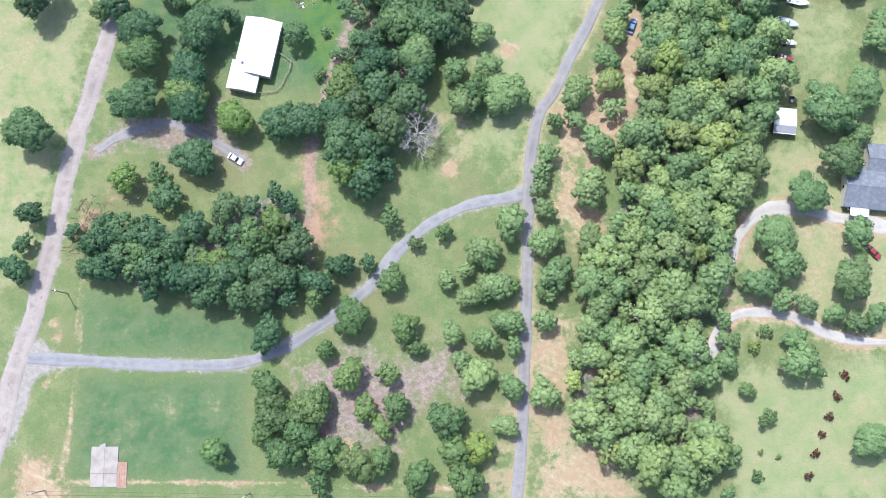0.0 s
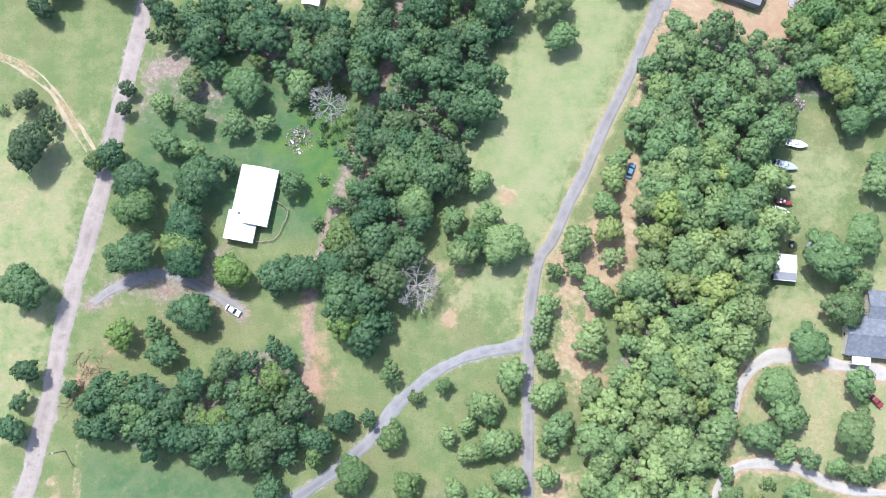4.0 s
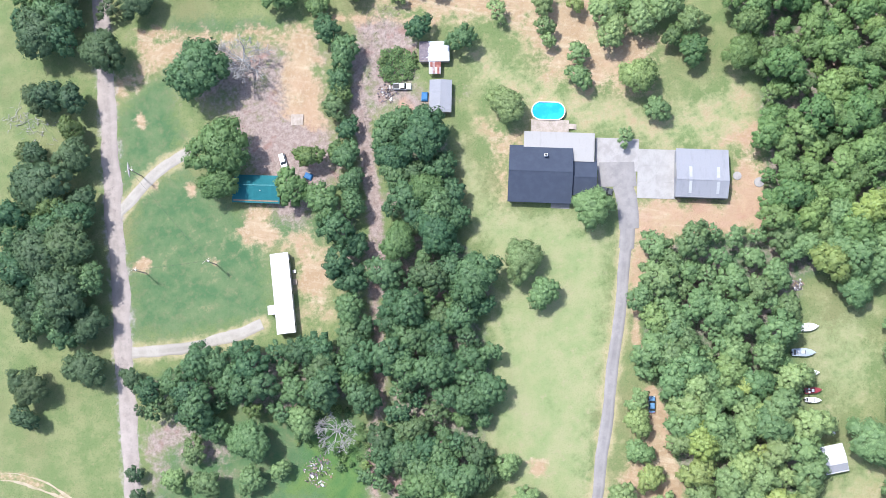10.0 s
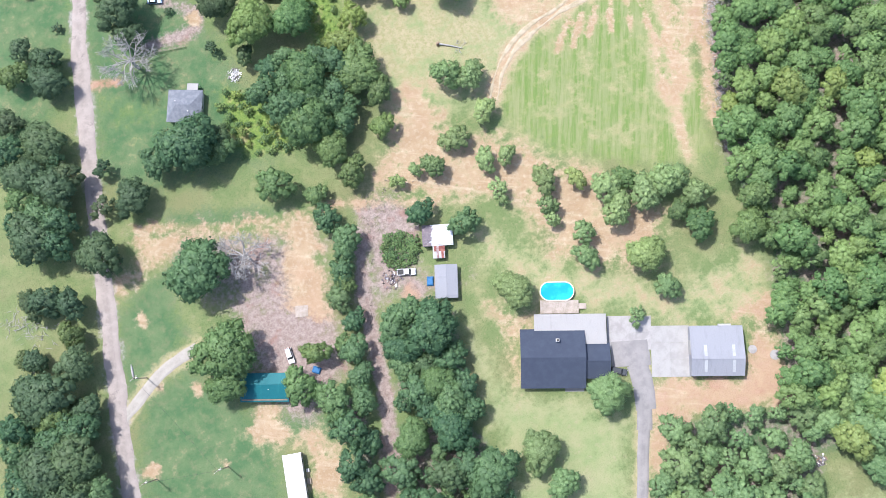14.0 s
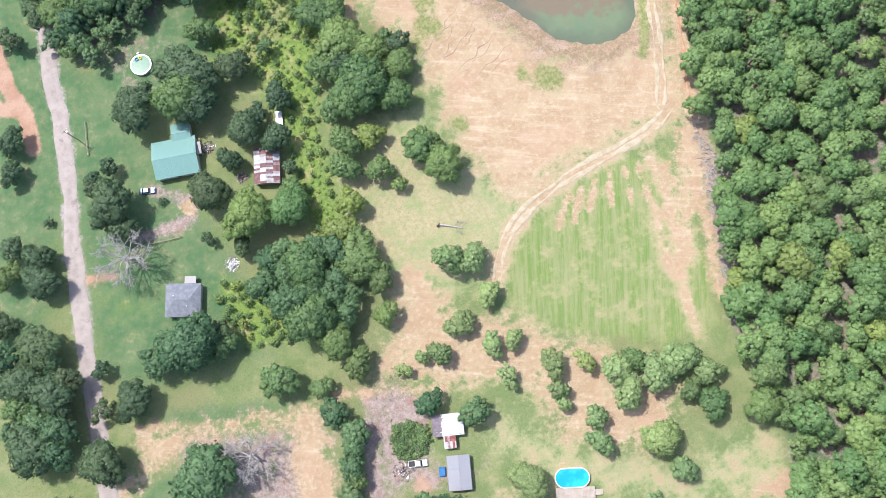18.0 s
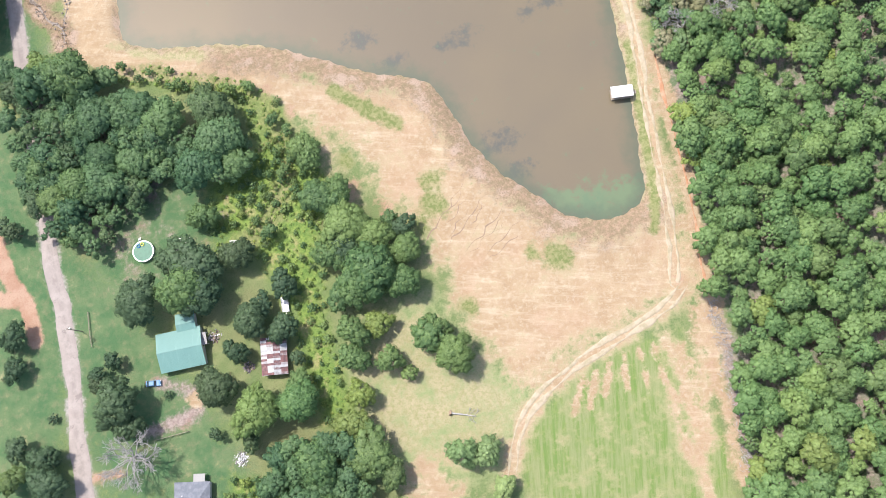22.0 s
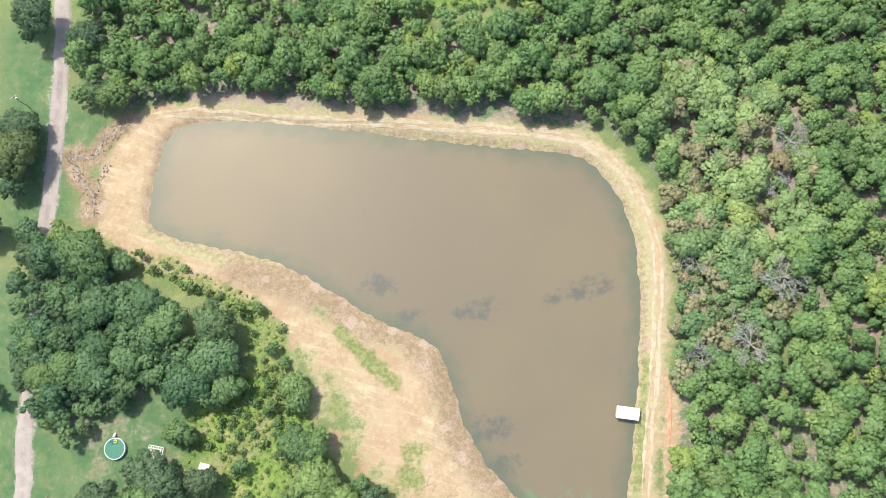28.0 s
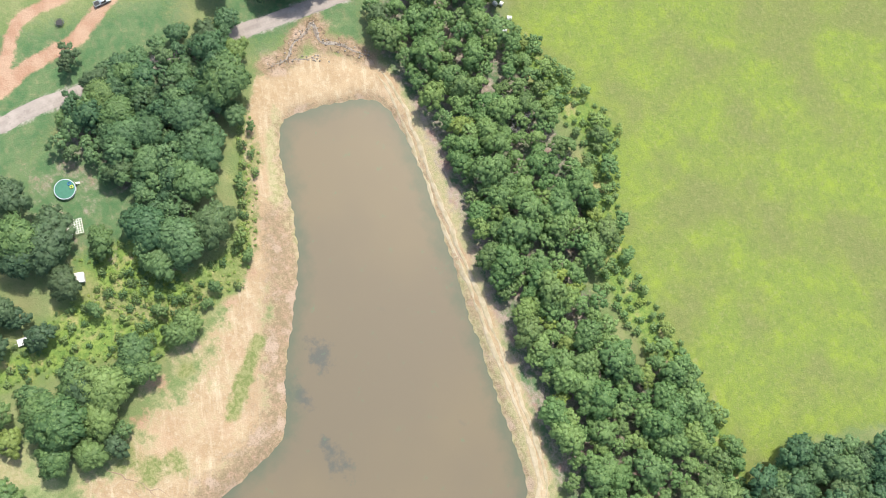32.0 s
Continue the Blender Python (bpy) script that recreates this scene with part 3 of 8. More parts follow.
WOOD_CENTRE = [(-28.4, 95.5), (-1.8, 95.3), (-4.2, 79), (-11.1, 66.2), (-16.4, 56.8), (-17.8, 45.8), (-25.3, 38.1), (-31.4, 42.8), (-33.9, 55.3), (-31.8, 64.7), (-29, 80.8), (-26.7, 98.9), (-21.2, 104.3), (-15.7, 89.1)]
WOOD_HOME = [(-83, 138.5), (-51.9, 135.9), (-34.9, 131), (-21.9, 132.1), (-20.9, 150.4), (-19.6, 170.8), (-11.6, 169.3), (-15.1, 146), (-20.3, 126.9), (-26.7, 110.1), (-32.2, 115.8), (-49.7, 115.6), (-60.2, 120.6), (-72.7, 122.7), (-80.4, 125.6)]
WOOD_STRIP = [(-7.8, 156.6), (12, 153.1), (19.6, 133.2), (12.2, 125.4), (13, 113), (3.3, 95.4), (-1, 83.6), (-16.1, 86.1), (-25.1, 93.8), (-18.3, 113.5), (-11.3, 133.6)]
WOOD_STRIP_NORTH = [(4.5, 185.7), (20.9, 180.3), (18.1, 164.7), (15.5, 152.5), (-4.8, 160.1)]
WOOD_EAST = [(51.8, 93.3), (65.8, 96.5), (89.5, 93), (89.8, 83.3), (86.5, 65.8), (80.5, 51.7), (79.4, 44), (71.9, 27.2), (68.4, 15.2), (70.7, 6.4), (61.9, 0.5), (65.7, -13.9), (63.9, -22.5), (69.4, -28.1), (67.6, -36.5), (56, -40.7), (47.7, -33.8), (39.2, -29.6), (30, -22.6), (29.6, -8.2), (35.7, 6.4), (33, 15.3), (40.7, 27.3), (45.7, 45.6), (50.7, 61.2), (48.9, 77.1)]
WOOD_BARN = [(63.8, 128.9), (77.9, 128.1), (92.9, 123.8), (108.8, 124.4), (140.3, 123.9), (134.9, 101.9), (98.7, 107.3), (92.7, 94.6), (86.2, 72.2), (53.3, 76.1), (52.7, 104.6), (54, 115.8)]
WOOD_RIDGE = [(139.2, 299.4), (134.8, 280.3), (125.3, 253.1), (127.8, 241), (118.1, 224.2), (110.6, 201.7), (106.9, 188.3), (108.7, 169.3), (105.7, 154.6), (106.3, 166.2), (103.8, 150.5), (94.7, 123.2), (128.9, 110.5), (177.9, 198.2), (190.4, 216.6), (216.6, 261.6)]
WOOD_RIDGE_NORTH = [(145.9, 320.8), (162.8, 323.7), (178.5, 322.1), (188.1, 333.1), (188, 356.4), (178.8, 365.2), (165.1, 376.9), (155.2, 384.3), (151.2, 395.8), (141.2, 404.3), (161.1, 415.3), (188.3, 420.1), (226.7, 433.7), (264.4, 432.4), (212.8, 267.1), (137.6, 281.9)]
WOOD_DAM = [(-13.8, 444.6), (-3.3, 441.7), (15.8, 437.1), (49.9, 427.5), (83.2, 417.3), (116.2, 408.5), (140.4, 400.9), (161.1, 415.3), (188.3, 420.1), (209.4, 434), (131.1, 452.3), (128.3, 439.6), (96.2, 447), (93.6, 461.1), (-6.8, 484.6), (-13.3, 462.6)]
WOOD_NORTHWEST = [(-31.4, 403.7), (-22, 402), (-15, 392), (-9, 383), (2, 372), (13, 362), (24, 353), (22, 345), (9, 345), (-1.4, 356), (-13.6, 353.5), (-30.6, 353.7), (-39.2, 367.2), (-35.6, 383.5)]
WOOD_ROAD_NW = [(-26.7, 378.6), (-3.4, 371.2), (1.9, 356.6), (-6.1, 350.6), (-17.2, 348.1), (-28.7, 342), (-36.6, 347.7), (-35.5, 362.8)]
WOOD_MID = [(-2.8, 266.8), (10.8, 265.7), (15.4, 260.1), (14.7, 242.9), (6.5, 239.8), (-3.6, 244.5), (-9.8, 254.3), (-14.4, 259.9)]
WOOD_FAR = [(178.4, 441.9), (173.7, 461.9), (176.5, 470.8), (189.1, 484.8), (201.5, 506.5), (228.6, 491.7)]
WOOD_WEST = [(-103.6, 196.7), (-92.9, 192.7), (-84.1, 182.8), (-86.1, 168.7), (-96.5, 154.4), (-110, 159.2), (-110, 175.8)]
WOOD_ROADSIDE = [(-83.2, 269.4), (-69.5, 262.2), (-73.3, 238.7), (-85.7, 238.1), (-90.5, 245.3)]
TREES_SOUTHWEST = [(-115.9, 56.7, 7.7), (-114.9, 34.5, 4.9), (-117.3, 26.3, 3.4), (-118.1, 19.2, 4.9), (-87.9, 86.2, 7), (-94.2, 93.2, 5.5), (-86.8, 78.1, 7), (-87.6, 65.3, 7.7), (-70, 86.1, 7.5), (-73.3, 73.2, 7.4), (-72.9, 63.6, 6.9), (-62.5, 90.7, 3.2), (-44.4, 84.8, 4.4), (-60.6, 60.4, 6.4), (-70.8, 49.5, 6.9), (-90.1, 44.1, 5.1), (-48.3, 58.9, 6.1), (-41.4, 59.5, 6.9), (-32.3, 61.9, 6.4), (-78.4, 39, 5), (-104, 29.7, 2.8), (-98.1, 19.2, 4.5), (-49.7, 1.9, 5.9), (-36.8, 15.3, 5.2), (-31, 19.9, 4.5), (-23.7, 20.8, 3), (-17.7, 32.9, 3.9)]
TREES_SOUTH = [(-17.5, 16.1, 4.5), (-27.6, 6.3, 6.2), (-34.5, -2.4, 3.3), (-28.2, -9, 5.1), (-18.1, -8.5, 3.7), (-10.8, -1.9, 3), (-13.7, 3.5, 4.2), (-10.9, 26.2, 2.7), (-3.4, 29.2, 3), (-49.5, -11.2, 5.1), (-37.5, -16.9, 5.8), (-47.7, -19.8, 5.5), (-40.4, -23.4, 5.2), (-44.5, -29, 5.8), (-34.4, -29, 5.2), (-25.6, -31.1, 5.8), (-19.3, -30.5, 4.4), (-23.8, -17.7, 4.4), (-15.7, -16.9, 4.7), (-19.4, -22, 3.7), (-2.6, -20.4, 5.5), (-9.8, -34.6, 5.2), (-0.4, -28.3, 5.2), (5.4, -27.6, 4.9), (2.4, -35.9, 5.7), (-35.9, -36.3, 3.8)]
TREES_GROVE = [(7.1, 24.3, 4.8), (14.6, 31.7, 5.7), (-2.6, 16.2, 3.3), (3.3, 11.6, 4.2), (10.8, 14.5, 5.2), (-1.1, 2, 4.1), (1.5, -5.3, 3.8), (7.7, 0.5, 4.4), (14, 4.9, 4.4), (15.1, -1.6, 3.5), (5.4, -9, 5.8), (14.5, -11.8, 5), (12.7, -21.9, 4.1), (23.3, 5.4, 3.7), (22.9, -13.6, 4.7), (2.6, 18.8, 3), (6.7, 84.8, 4.3), (-0.3, 74.3, 4.3), (8.9, 74.9, 4.9), (13.4, 67.1, 7), (2, 64.6, 5.8), (-10.3, 78.1, 6.9)]
TREES_EASTROW = [(23.2, 45.9, 3.8), (22.4, 41.7, 3.3), (23.8, 35.4, 3.8), (24.8, 50.9, 3.7), (32.8, 67.4, 5.5), (32.6, 59.7, 3.7), (41.4, 77.7, 4.3), (41.9, 70.5, 4.6), (42.6, 63.1, 4), (38.3, 53.2, 5.4), (35.6, 40.8, 6), (23.5, 26.5, 5.1), (26.3, 17.5, 5.3), (35.6, 27.4, 4.2), (25, 12.5, 3), (43.8, 85.3, 4.6), (45.6, 90.4, 4), (46.1, 53.6, 3.9)]
TREES_FAREAST = [(100, 62, 8.2), (110.2, 68.3, 6.3), (103.7, 48.5, 6.2), (107.9, 55.1, 4.5), (93.5, 39, 6.2), (84.6, 27.7, 7), (86.4, 20.8, 5.6), (79.9, 15.2, 5.6), (103.7, 16.5, 6.5), (106.6, 28.6, 5.2), (86.1, 10.9, 3.8), (91.9, 9.4, 4), (99, 7.2, 4.1), (104.8, 4.7, 3.8), (110, 7.1, 4.1), (89.1, -5.3, 6), (70.6, -5.3, 4.1), (71.3, 0.3, 3.5), (88.4, 0.8, 4.1), (106.7, -25.1, 6.4), (69.5, -38.5, 2.6), (116.6, 82.6, 6.1)]
BUSHES_EAST = [(75.7, -12.5, 2.9), (80.7, -19.7, 2.9), (81.5, 2.8, 2.5), (78.6, -1.6, 2.3), (77.8, -34.7, 2.2), (72.4, -27.9, 1.7), (83.8, 46.9, 0.9), (79.2, -28.8, 1), (83.8, -29.8, 1)]
RED_SHRUBS = [(102, -8.7, 1.6), (99.7, -14.3, 1.6), (97.3, -19.3, 1.6), (95, -24, 1.6), (93.2, -28.8, 1.6), (91.1, -34.6, 1.6)]
TREES_WEST = [(-99.4, 178.9, 9.5), (-95.7, 166.2, 9.8), (-92.5, 157.1, 6.8), (-96.2, 145.2, 6.4), (-113.1, 144.8, 6.4), (-117.2, 137.7, 4.5), (-119.8, 109.8, 4), (-113.3, 104.7, 3.5), (-116.5, 96.3, 7.8), (-91.9, 113.3, 3.2), (-92.6, 107.4, 3), (-84.9, 138.1, 4.2)]
TREES_LAWN = [(28.3, 136.1, 6.6), (31, 125.7, 5), (51.2, 143.8, 7.1), (50.6, 97.2, 3.8), (110.6, 100.8, 6.3), (117.5, 88.2, 4.2)]
TREES_ROADSIDE = [(-95.2, 198.6, 8.9), (-83.5, 242.2, 9.2), (-81.3, 260.9, 7.6), (-73.7, 254.3, 8), (-81.9, 278.8, 5.1), (-66.5, 286, 6.5), (-86.7, 224.4, 5.9), (-67.2, 230.7, 7.9), (-53.6, 243.4, 6.6), (-59.9, 255.6, 3.4), (-63.1, 244.6, 4), (-83.3, 212.9, 4.6), (-84.1, 204.2, 6.8), (-95.6, 209.8, 4.3), (-75.7, 291.7, 6)]
TREES_YARD = [(-33, 250.9, 10.2), (-25.7, 247.5, 5.6), (-42.9, 250.5, 6), (-42, 215.9, 10), (-42.3, 192.3, 9.6), (-45.3, 183.4, 7.1), (-19.4, 182.9, 5.1), (-3.7, 217.1, 4.8), (-0.9, 208.9, 5.4), (-4.8, 201.9, 5.1), (-8.3, 194.8, 4.5), (-9.2, 179.9, 5.5), (-10.4, 172.4, 4.4), (-11.8, 165.7, 5.2), (-14.9, 154.9, 5.1), (-18.1, 145.6, 5.9), (21.5, 209.1, 4.8), (32.3, 201.7, 5.1), (13.3, 177.2, 9.6), (3.3, 175.1, 6.2), (8.9, 163.2, 6.5), (8.3, 150.4, 6.9), (14, 135.5, 8.3), (-2.8, 151.3, 6.9), (-6.7, 187.5, 4.1), (-14.3, 231.8, 5.9)]
TREES_HOUSE = [(38.2, 178.9, 6.5), (66.7, 160.1, 3.1), (42.9, 243.8, 5.5), (49, 240.8, 5.5), (49.1, 230, 4.5), (38.3, 225.4, 4.5), (29.9, 220.3, 4.2), (24.7, 221.5, 2.7), (44.3, 216.6, 4.1), (50.2, 215.5, 4.1), (44.5, 207, 3.8), (18.6, 220.3, 2.9), (57.5, 204.8, 4.4), (65.8, 201.7, 3.8), (55.8, 197.8, 3.6), (55.5, 193.8, 3.1), (61.9, 186.8, 4), (60.2, 180.2, 4.6), (72.5, 196.1, 5.3), (72.7, 189.2, 5.3), (81.6, 190.8, 5.9), (88.8, 192.2, 5.8), (75.1, 174.9, 6.4), (77.6, 164.7, 4.3), (94.8, 185.9, 4.6)]
TREES_HOUSE_NORTH = [(92.7, 177.2, 5.2), (104.1, 171.8, 6.3), (88.7, 183.2, 4.6), (78.4, 196.7, 4.1)]
TREES_GREENROOF = [(-22.9, 322.4, 9.2), (-4, 324.7, 9.2), (-4.9, 315.7, 7.7), (4.1, 303.1, 6.3), (16.9, 308.5, 5.3), (11.9, 296.9, 5.3), (11.9, 287.6, 3), (-3.4, 296.9, 4.6), (-12.1, 289.7, 7.4), (-38.8, 297.8, 9.2), (-42.4, 308.3, 3.4), (-39.4, 290.6, 5.6), (-9.6, 271.8, 4.2), (-18.1, 278.1, 2.6), (-9, 328.3, 6.1), (-49.7, 358.3, 3.8), (-60.5, 329.5, 5.1), (-60.2, 303, 2.2), (-71.8, 299, 5), (-65.1, 293.2, 5), (-64.3, 320.3, 4.4), (-39.9, 362.8, 5.2), (-37, 310.3, 3.7)]
TREES_THICKET = [(36.9, 327, 7), (40.2, 315.8, 8.3), (45.8, 310.2, 6.9), (33, 310, 6), (42.4, 300.6, 9), (53, 302.2, 6.2), (48.4, 294.1, 6.2), (34.3, 296.6, 5.9), (29.7, 287.4, 5.6), (36.7, 286.1, 4.9), (26.7, 280.6, 5.5), (35.6, 275.7, 4.9), (39, 269.8, 3.2), (48.5, 276.5, 6.1), (53, 268.9, 7.2), (51.8, 278.1, 4.5), (24.2, 270.2, 4.9), (20, 254.2, 7.6), (23.4, 246.6, 5.4), (5.4, 258.4, 8), (18.8, 263.6, 5.6), (39.5, 340.1, 5.1), (4.8, 235.4, 6.3), (7.9, 227.2, 5.3), (-4.3, 225.2, 4.1), (20.6, 236.7, 4.7), (40.7, 323.6, 5.7)]
TREES_SHORE = [(-15.5, 393.9, 9.6), (-23.2, 401.5, 6), (42.7, 326.9, 5.6), (-34.6, 362.1, 6.8)]
TREES_NORTH_ROAD = [(-52.4, 361.5, 4), (-32, 398.3, 6.1), (8.3, 322.4, 6.3), (7.7, 305.6, 4.7), (37.8, 311.2, 6.9), (55.1, 308.5, 4.6), (-7.2, 445.6, 5.3), (42.7, 454.5, 4.6)]
TREES_ROAD_NORTH = [(-32.6, 430.6, 8.9), (-31.5, 439.6, 7.2), (-22.1, 473.5, 9.2), (-6.8, 464.2, 7.2), (-36.2, 420.8, 5.3), (-65.8, 435.7, 7.0), (-42.5, 438.9, 6.6), (-39.6, 428.9, 4.9), (-47.3, 410.4, 7.8), (-60.2, 440.9, 4.9), (-49.2, 447.8, 4.1)]
WHITE_HOUSE = (-55.3, 81.9, 16.3, 10.4, -101.1)
WHITE_HOUSE_ANNEX = (-59, 73.4, 8.3, 8.3, -102.4)
MOBILE_HOME = (-38.2, 148.3, 22.7, 5.1, -101.1)
TEAL_HOUSE = (-36.8, 179.2, 13.7, 7.9, -20.5)
DARK_HOUSE = (40.9, 157.6, 17.8, 16.1, -20.7)
DARK_LINK = (52.2, 152.6, 6.2, 9.6, -20.6)
PATIO_ROOF = (48.4, 163.4, 19.8, 8.3, -20.7)
DECK = (48.1, 170.2, 10.7, 3.7, -20.8)
POOL = (49.1, 174.5, 9.5, 5.3, -20.8)
BARN = (83.1, 143.5, 14.3, 13.5, -20.7)
GREY_SHED = (21.3, 188.4, 9.5, 6.3, -109.3)
RUSTY_SHED = (23.7, 201.5, 8.7, 5.9, -17.8)
LEAN_TO = (22.4, 197.1, 3.4, 3.9, -18.2)
GREY_HOUSE = (-31.5, 264.6, 10.3, 9.6, -23.2)
GREY_HOUSE_PORCH = (-27.5, 269.2, 3.3, 2.4, -22.2)
GREEN_HOUSE = (-18.1, 304.8, 13.3, 11.3, -13.6)
GREEN_WING = (-13.7, 311.7, 5.7, 4.9, -20.4)
GREEN_NUB = (-11.7, 305.1, 3.4, 3.6, -25.4)
RED_SHED = (5.7, 291.2, 10.8, 7.5, -110.2)
WHITE_SHED = (8, 325.8, 2.9, 3.3, -25.7)
WHITE_TRAILER = (14.4, 303.7, 4.4, 2, -106.4)
DOCK = (131.2, 317.1, 6.5, 3.5, -19.1)
CARPORT = (89.9, 60, 6.1, 7.2, -6.2)
SLAB_GREY = (63.4, 156.5, 12.2, 9.4, -20.7)
SLAB_WHITE = (72, 147.7, 10.6, 14.1, -20.7)
EAST_HOUSE = (112, 41, 15, 11.3, -6.1)
CAR_A = (-61.1, 50.3, 4.5, -30.4)
CAR_C = (-27.6, 185.1, 4.8, -91.3)
CAR_D = (-29.8, 299.7, 3.9, -20.3)
HOME_LAWN = [(-72.5, 190.3), (-56, 192.7), (-44.8, 174.8), (-20.5, 165.8), (-22.1, 156.4), (-38.7, 162.5), (-43.8, 142.8), (-71.4, 146.3), (-84.4, 150.9)]
WEST_LAWNS = [(-53.1, 398.8), (-30.3, 387.6), (-41.7, 352.4), (-34.4, 346.9), (-19.5, 295.6), (-15.3, 275.1), (-11.7, 241.3), (-52, 245.9), (-62.8, 254.4), (-53.1, 307.7), (-75.6, 267.3), (-96.8, 277)]
ROAD_LAWNS = [(-36.9, 478.6), (-20.4, 474.8), (-16.5, 446.5), (-6.2, 440.3), (-1.6, 433.6), (-18.6, 429.8), (-21.4, 408.2), (-34.4, 405.5), (-45, 407.8)]
NW_YARD = [(-32.1, 352.3), (1.4, 355.6), (23, 339.4), (1, 318.7), (-33.7, 325.7)]
WEST_LANE = [(-57.2, 326.9), (-56.1, 337.9), (-57.9, 348.9), (-57.6, 357.7), (-57.7, 364.8), (-61, 375), (-65.4, 384)]
WEST_LOOP = [(-57.7, 338.9), (-66.1, 346.4), (-72.5, 353.8), (-73.1, 362.2), (-71.9, 369.6)]
CREEK = [(-0.6, 436), (-4.5, 433.4), (-7.9, 431.7), (-10.9, 428.8), (-13.1, 427), (-19.7, 428.7), (-18.4, 424.3), (-17.5, 419.2), (-14.2, 414.5), (-15.6, 408.2)]
CREEK_SIDE = [(-7.3, 425.3), (-10.7, 419.8), (-14, 414.6)]
SHORE_BAND = [(27.2, 382.3), (42.7, 374.1), (62.2, 358.2), (76.6, 348.6), (81.2, 338.1), (82.9, 319.7), (87.6, 308.5), (93.8, 298.5), (98.4, 289.4), (109.4, 282.6), (122.1, 283)]
RILL_FIRST = [(77.9, 314.8), (72.1, 310.2), (63.5, 305.1), (56.4, 301.3)]
RILL_LAST = [(89.5, 293.4), (84.1, 291.4), (76.9, 289.4), (69.4, 288.4)]
DITCH = [(-102, 20.7), (-102.1, 6.8), (-101.7, -7.6), (-103, -23.2), (-104, -36.3)]
DITCH_SOUTH = [(-104, -36.3), (-90.4, -36.7), (-60.5, -37.1), (-16, -37.8), (10.6, -38.3)]
BRUSH_LINE = [(124.7, 249.6), (123.3, 241), (121.4, 232.7), (117.7, 220), (113.9, 207.6), (110.5, 195.2)]
YARD_FENCE = [(-50, 80.9), (-46.1, 77.9), (-47.7, 74), (-49.7, 70), (-55.1, 69.2)]
LONG_FENCE = [(-35.3, 284.5), (-24, 282.3)]
DEAD_TREES = [(-10.5, 56, 7.2), (-34.5, 107.3, 6.1), (-41.2, 282.1, 9.1), (-29.5, 215.9, 7.6), (160.3, 356.6, 4.5), (183.6, 345.6, 7.0), (157.4, 345.2, 3.5), (169.2, 328.9, 6.5), (156, 328.7, 4.9), (195.9, 384.5, 6.3), (170.9, 358.7, 4.1), (45.4, 460.9, 4.7), (53.4, 440.1, 2.8), (78.5, 435.5, 3.9), (179.2, 412.1, 3.6), (-61, 61.1, 4.1), (76.9, 439.7, 3.9), (168.2, 337.8, 3.5), (150.7, 331.4, 3.1), (199, 376.3, 4.5), (186.3, 373.8, 3.5), (175.3, 384.2, 3.6), (193, 319.3, 3.9), (162.2, 392.5, 3.2), (125.7, 433.2, 2.8), (108.8, 422.9, 2.8), (201.7, 418.9, 3.5), (177.5, 402.6, 4.6), (189.2, 373.0, 4.6), (148.6, 400.1, 3.2)]
SAND_SPOTS = [(-108.9, 5.3, 1.8), (-107.4, 0.7, 1.5), (-109.7, -11.3, 1.4), (-106.5, -8.6, 0.9), (-64.2, 210.6, 2.7), (-54.7, 163.3, 1.3), (-55.8, 185.7, 2.6), (-65.3, 191, 1.7), (-20.4, 290, 3), (-111.3, -39.2, 9), (-75.3, 168.4, 2.9), (-16.5, 206.5, 3.3), (-39.3, 169.1, 6.7), (-29, 151.4, 6.4), (-28.7, -27.4, 3), (-1.1, 47.2, 3.1), (14.4, 81.7, 3.1)]
HAY = [(9.1, 480.7, 0.9), (10.1, 482.2, 0.9), (13.4, 477.8, 0.9), (15.3, 477.7, 0.9), (15.8, 481.3, 0.9), (18.2, 477.4, 0.9)]
POLES = [(-68.3, 194.2, 0.3), (-54.6, 162.5, 0.3), (-74.7, 166.5, 0.3), (-108.3, -38.9, 0.3), (-54.1, -39.5, 0.3), (-43.5, 323.2, 0.3), (-30.8, 447.8, 0.4), (-105.6, 13, 0.3)]
JUNK = [(-43.6, 98.4, 5.2), (-15.1, 269, 2.7), (97.8, 106.3, 2.2), (7.1, 194.9, 3.6), (-8.3, 304.4, 2.4)]
ROUND_POOL = [(-17.5, 336.9, 3.1)]
GRID_FRAME = [(-5.9, 333.1, 2.2)]
DISCS = [(98.1, 136.5, 1.4), (93, 140.1, 1.2)]
FOUNDATION = (-92.8, -32.8, 7.2, 0.2)
BRICK_PAD = (-88, -33.7, 2.5, 0.2)
PALLET = (-20.3, 195.8, 3.6, -18.1)
CANOE = (-71.7, 197.4, 4.6, -97.6)
COURT_SUV = (56.6, 147.8, 3.6, -32.9)
YARD_TRUCK = (11.7, 195.2, 4.4, -18.8)
EAST_SUV = (108.4, 36, 4.1, -10.4)
RED_CAR = (112.2, 23.9, 3.6, -45.9)
WEST_TRUCK = (-63.3, 378.8, 4.6, 82.5)
BOAT_ONE = (95.8, 94.8, 6.1, -12.3)
BOAT_TWO = (92.6, 88.7, 6.8, -17.9)
BOAT_THREE = (92.6, 82.9, 3.6, -12.6)
RED_TRAILER = (91.4, 78.4, 4.3, -12.8)
BOAT_FIVE = (90.5, 76, 4.1, -20.4)
MOWER = (92.8, 66.8, 2.5, -96.4)
WHITE_TANK = (97.5, 66.4, 1.4, 44.1)
TARP_C = (17, 190.3, 2.4, -110.3)
TARP_D = (-22, 178.6, 2.1, -38.6)
FALLEN = (47.4, 252.7, 7.4, -32.8)
WEST_TRAMP = (-64.7, 364.3, 2.7, 54.8)
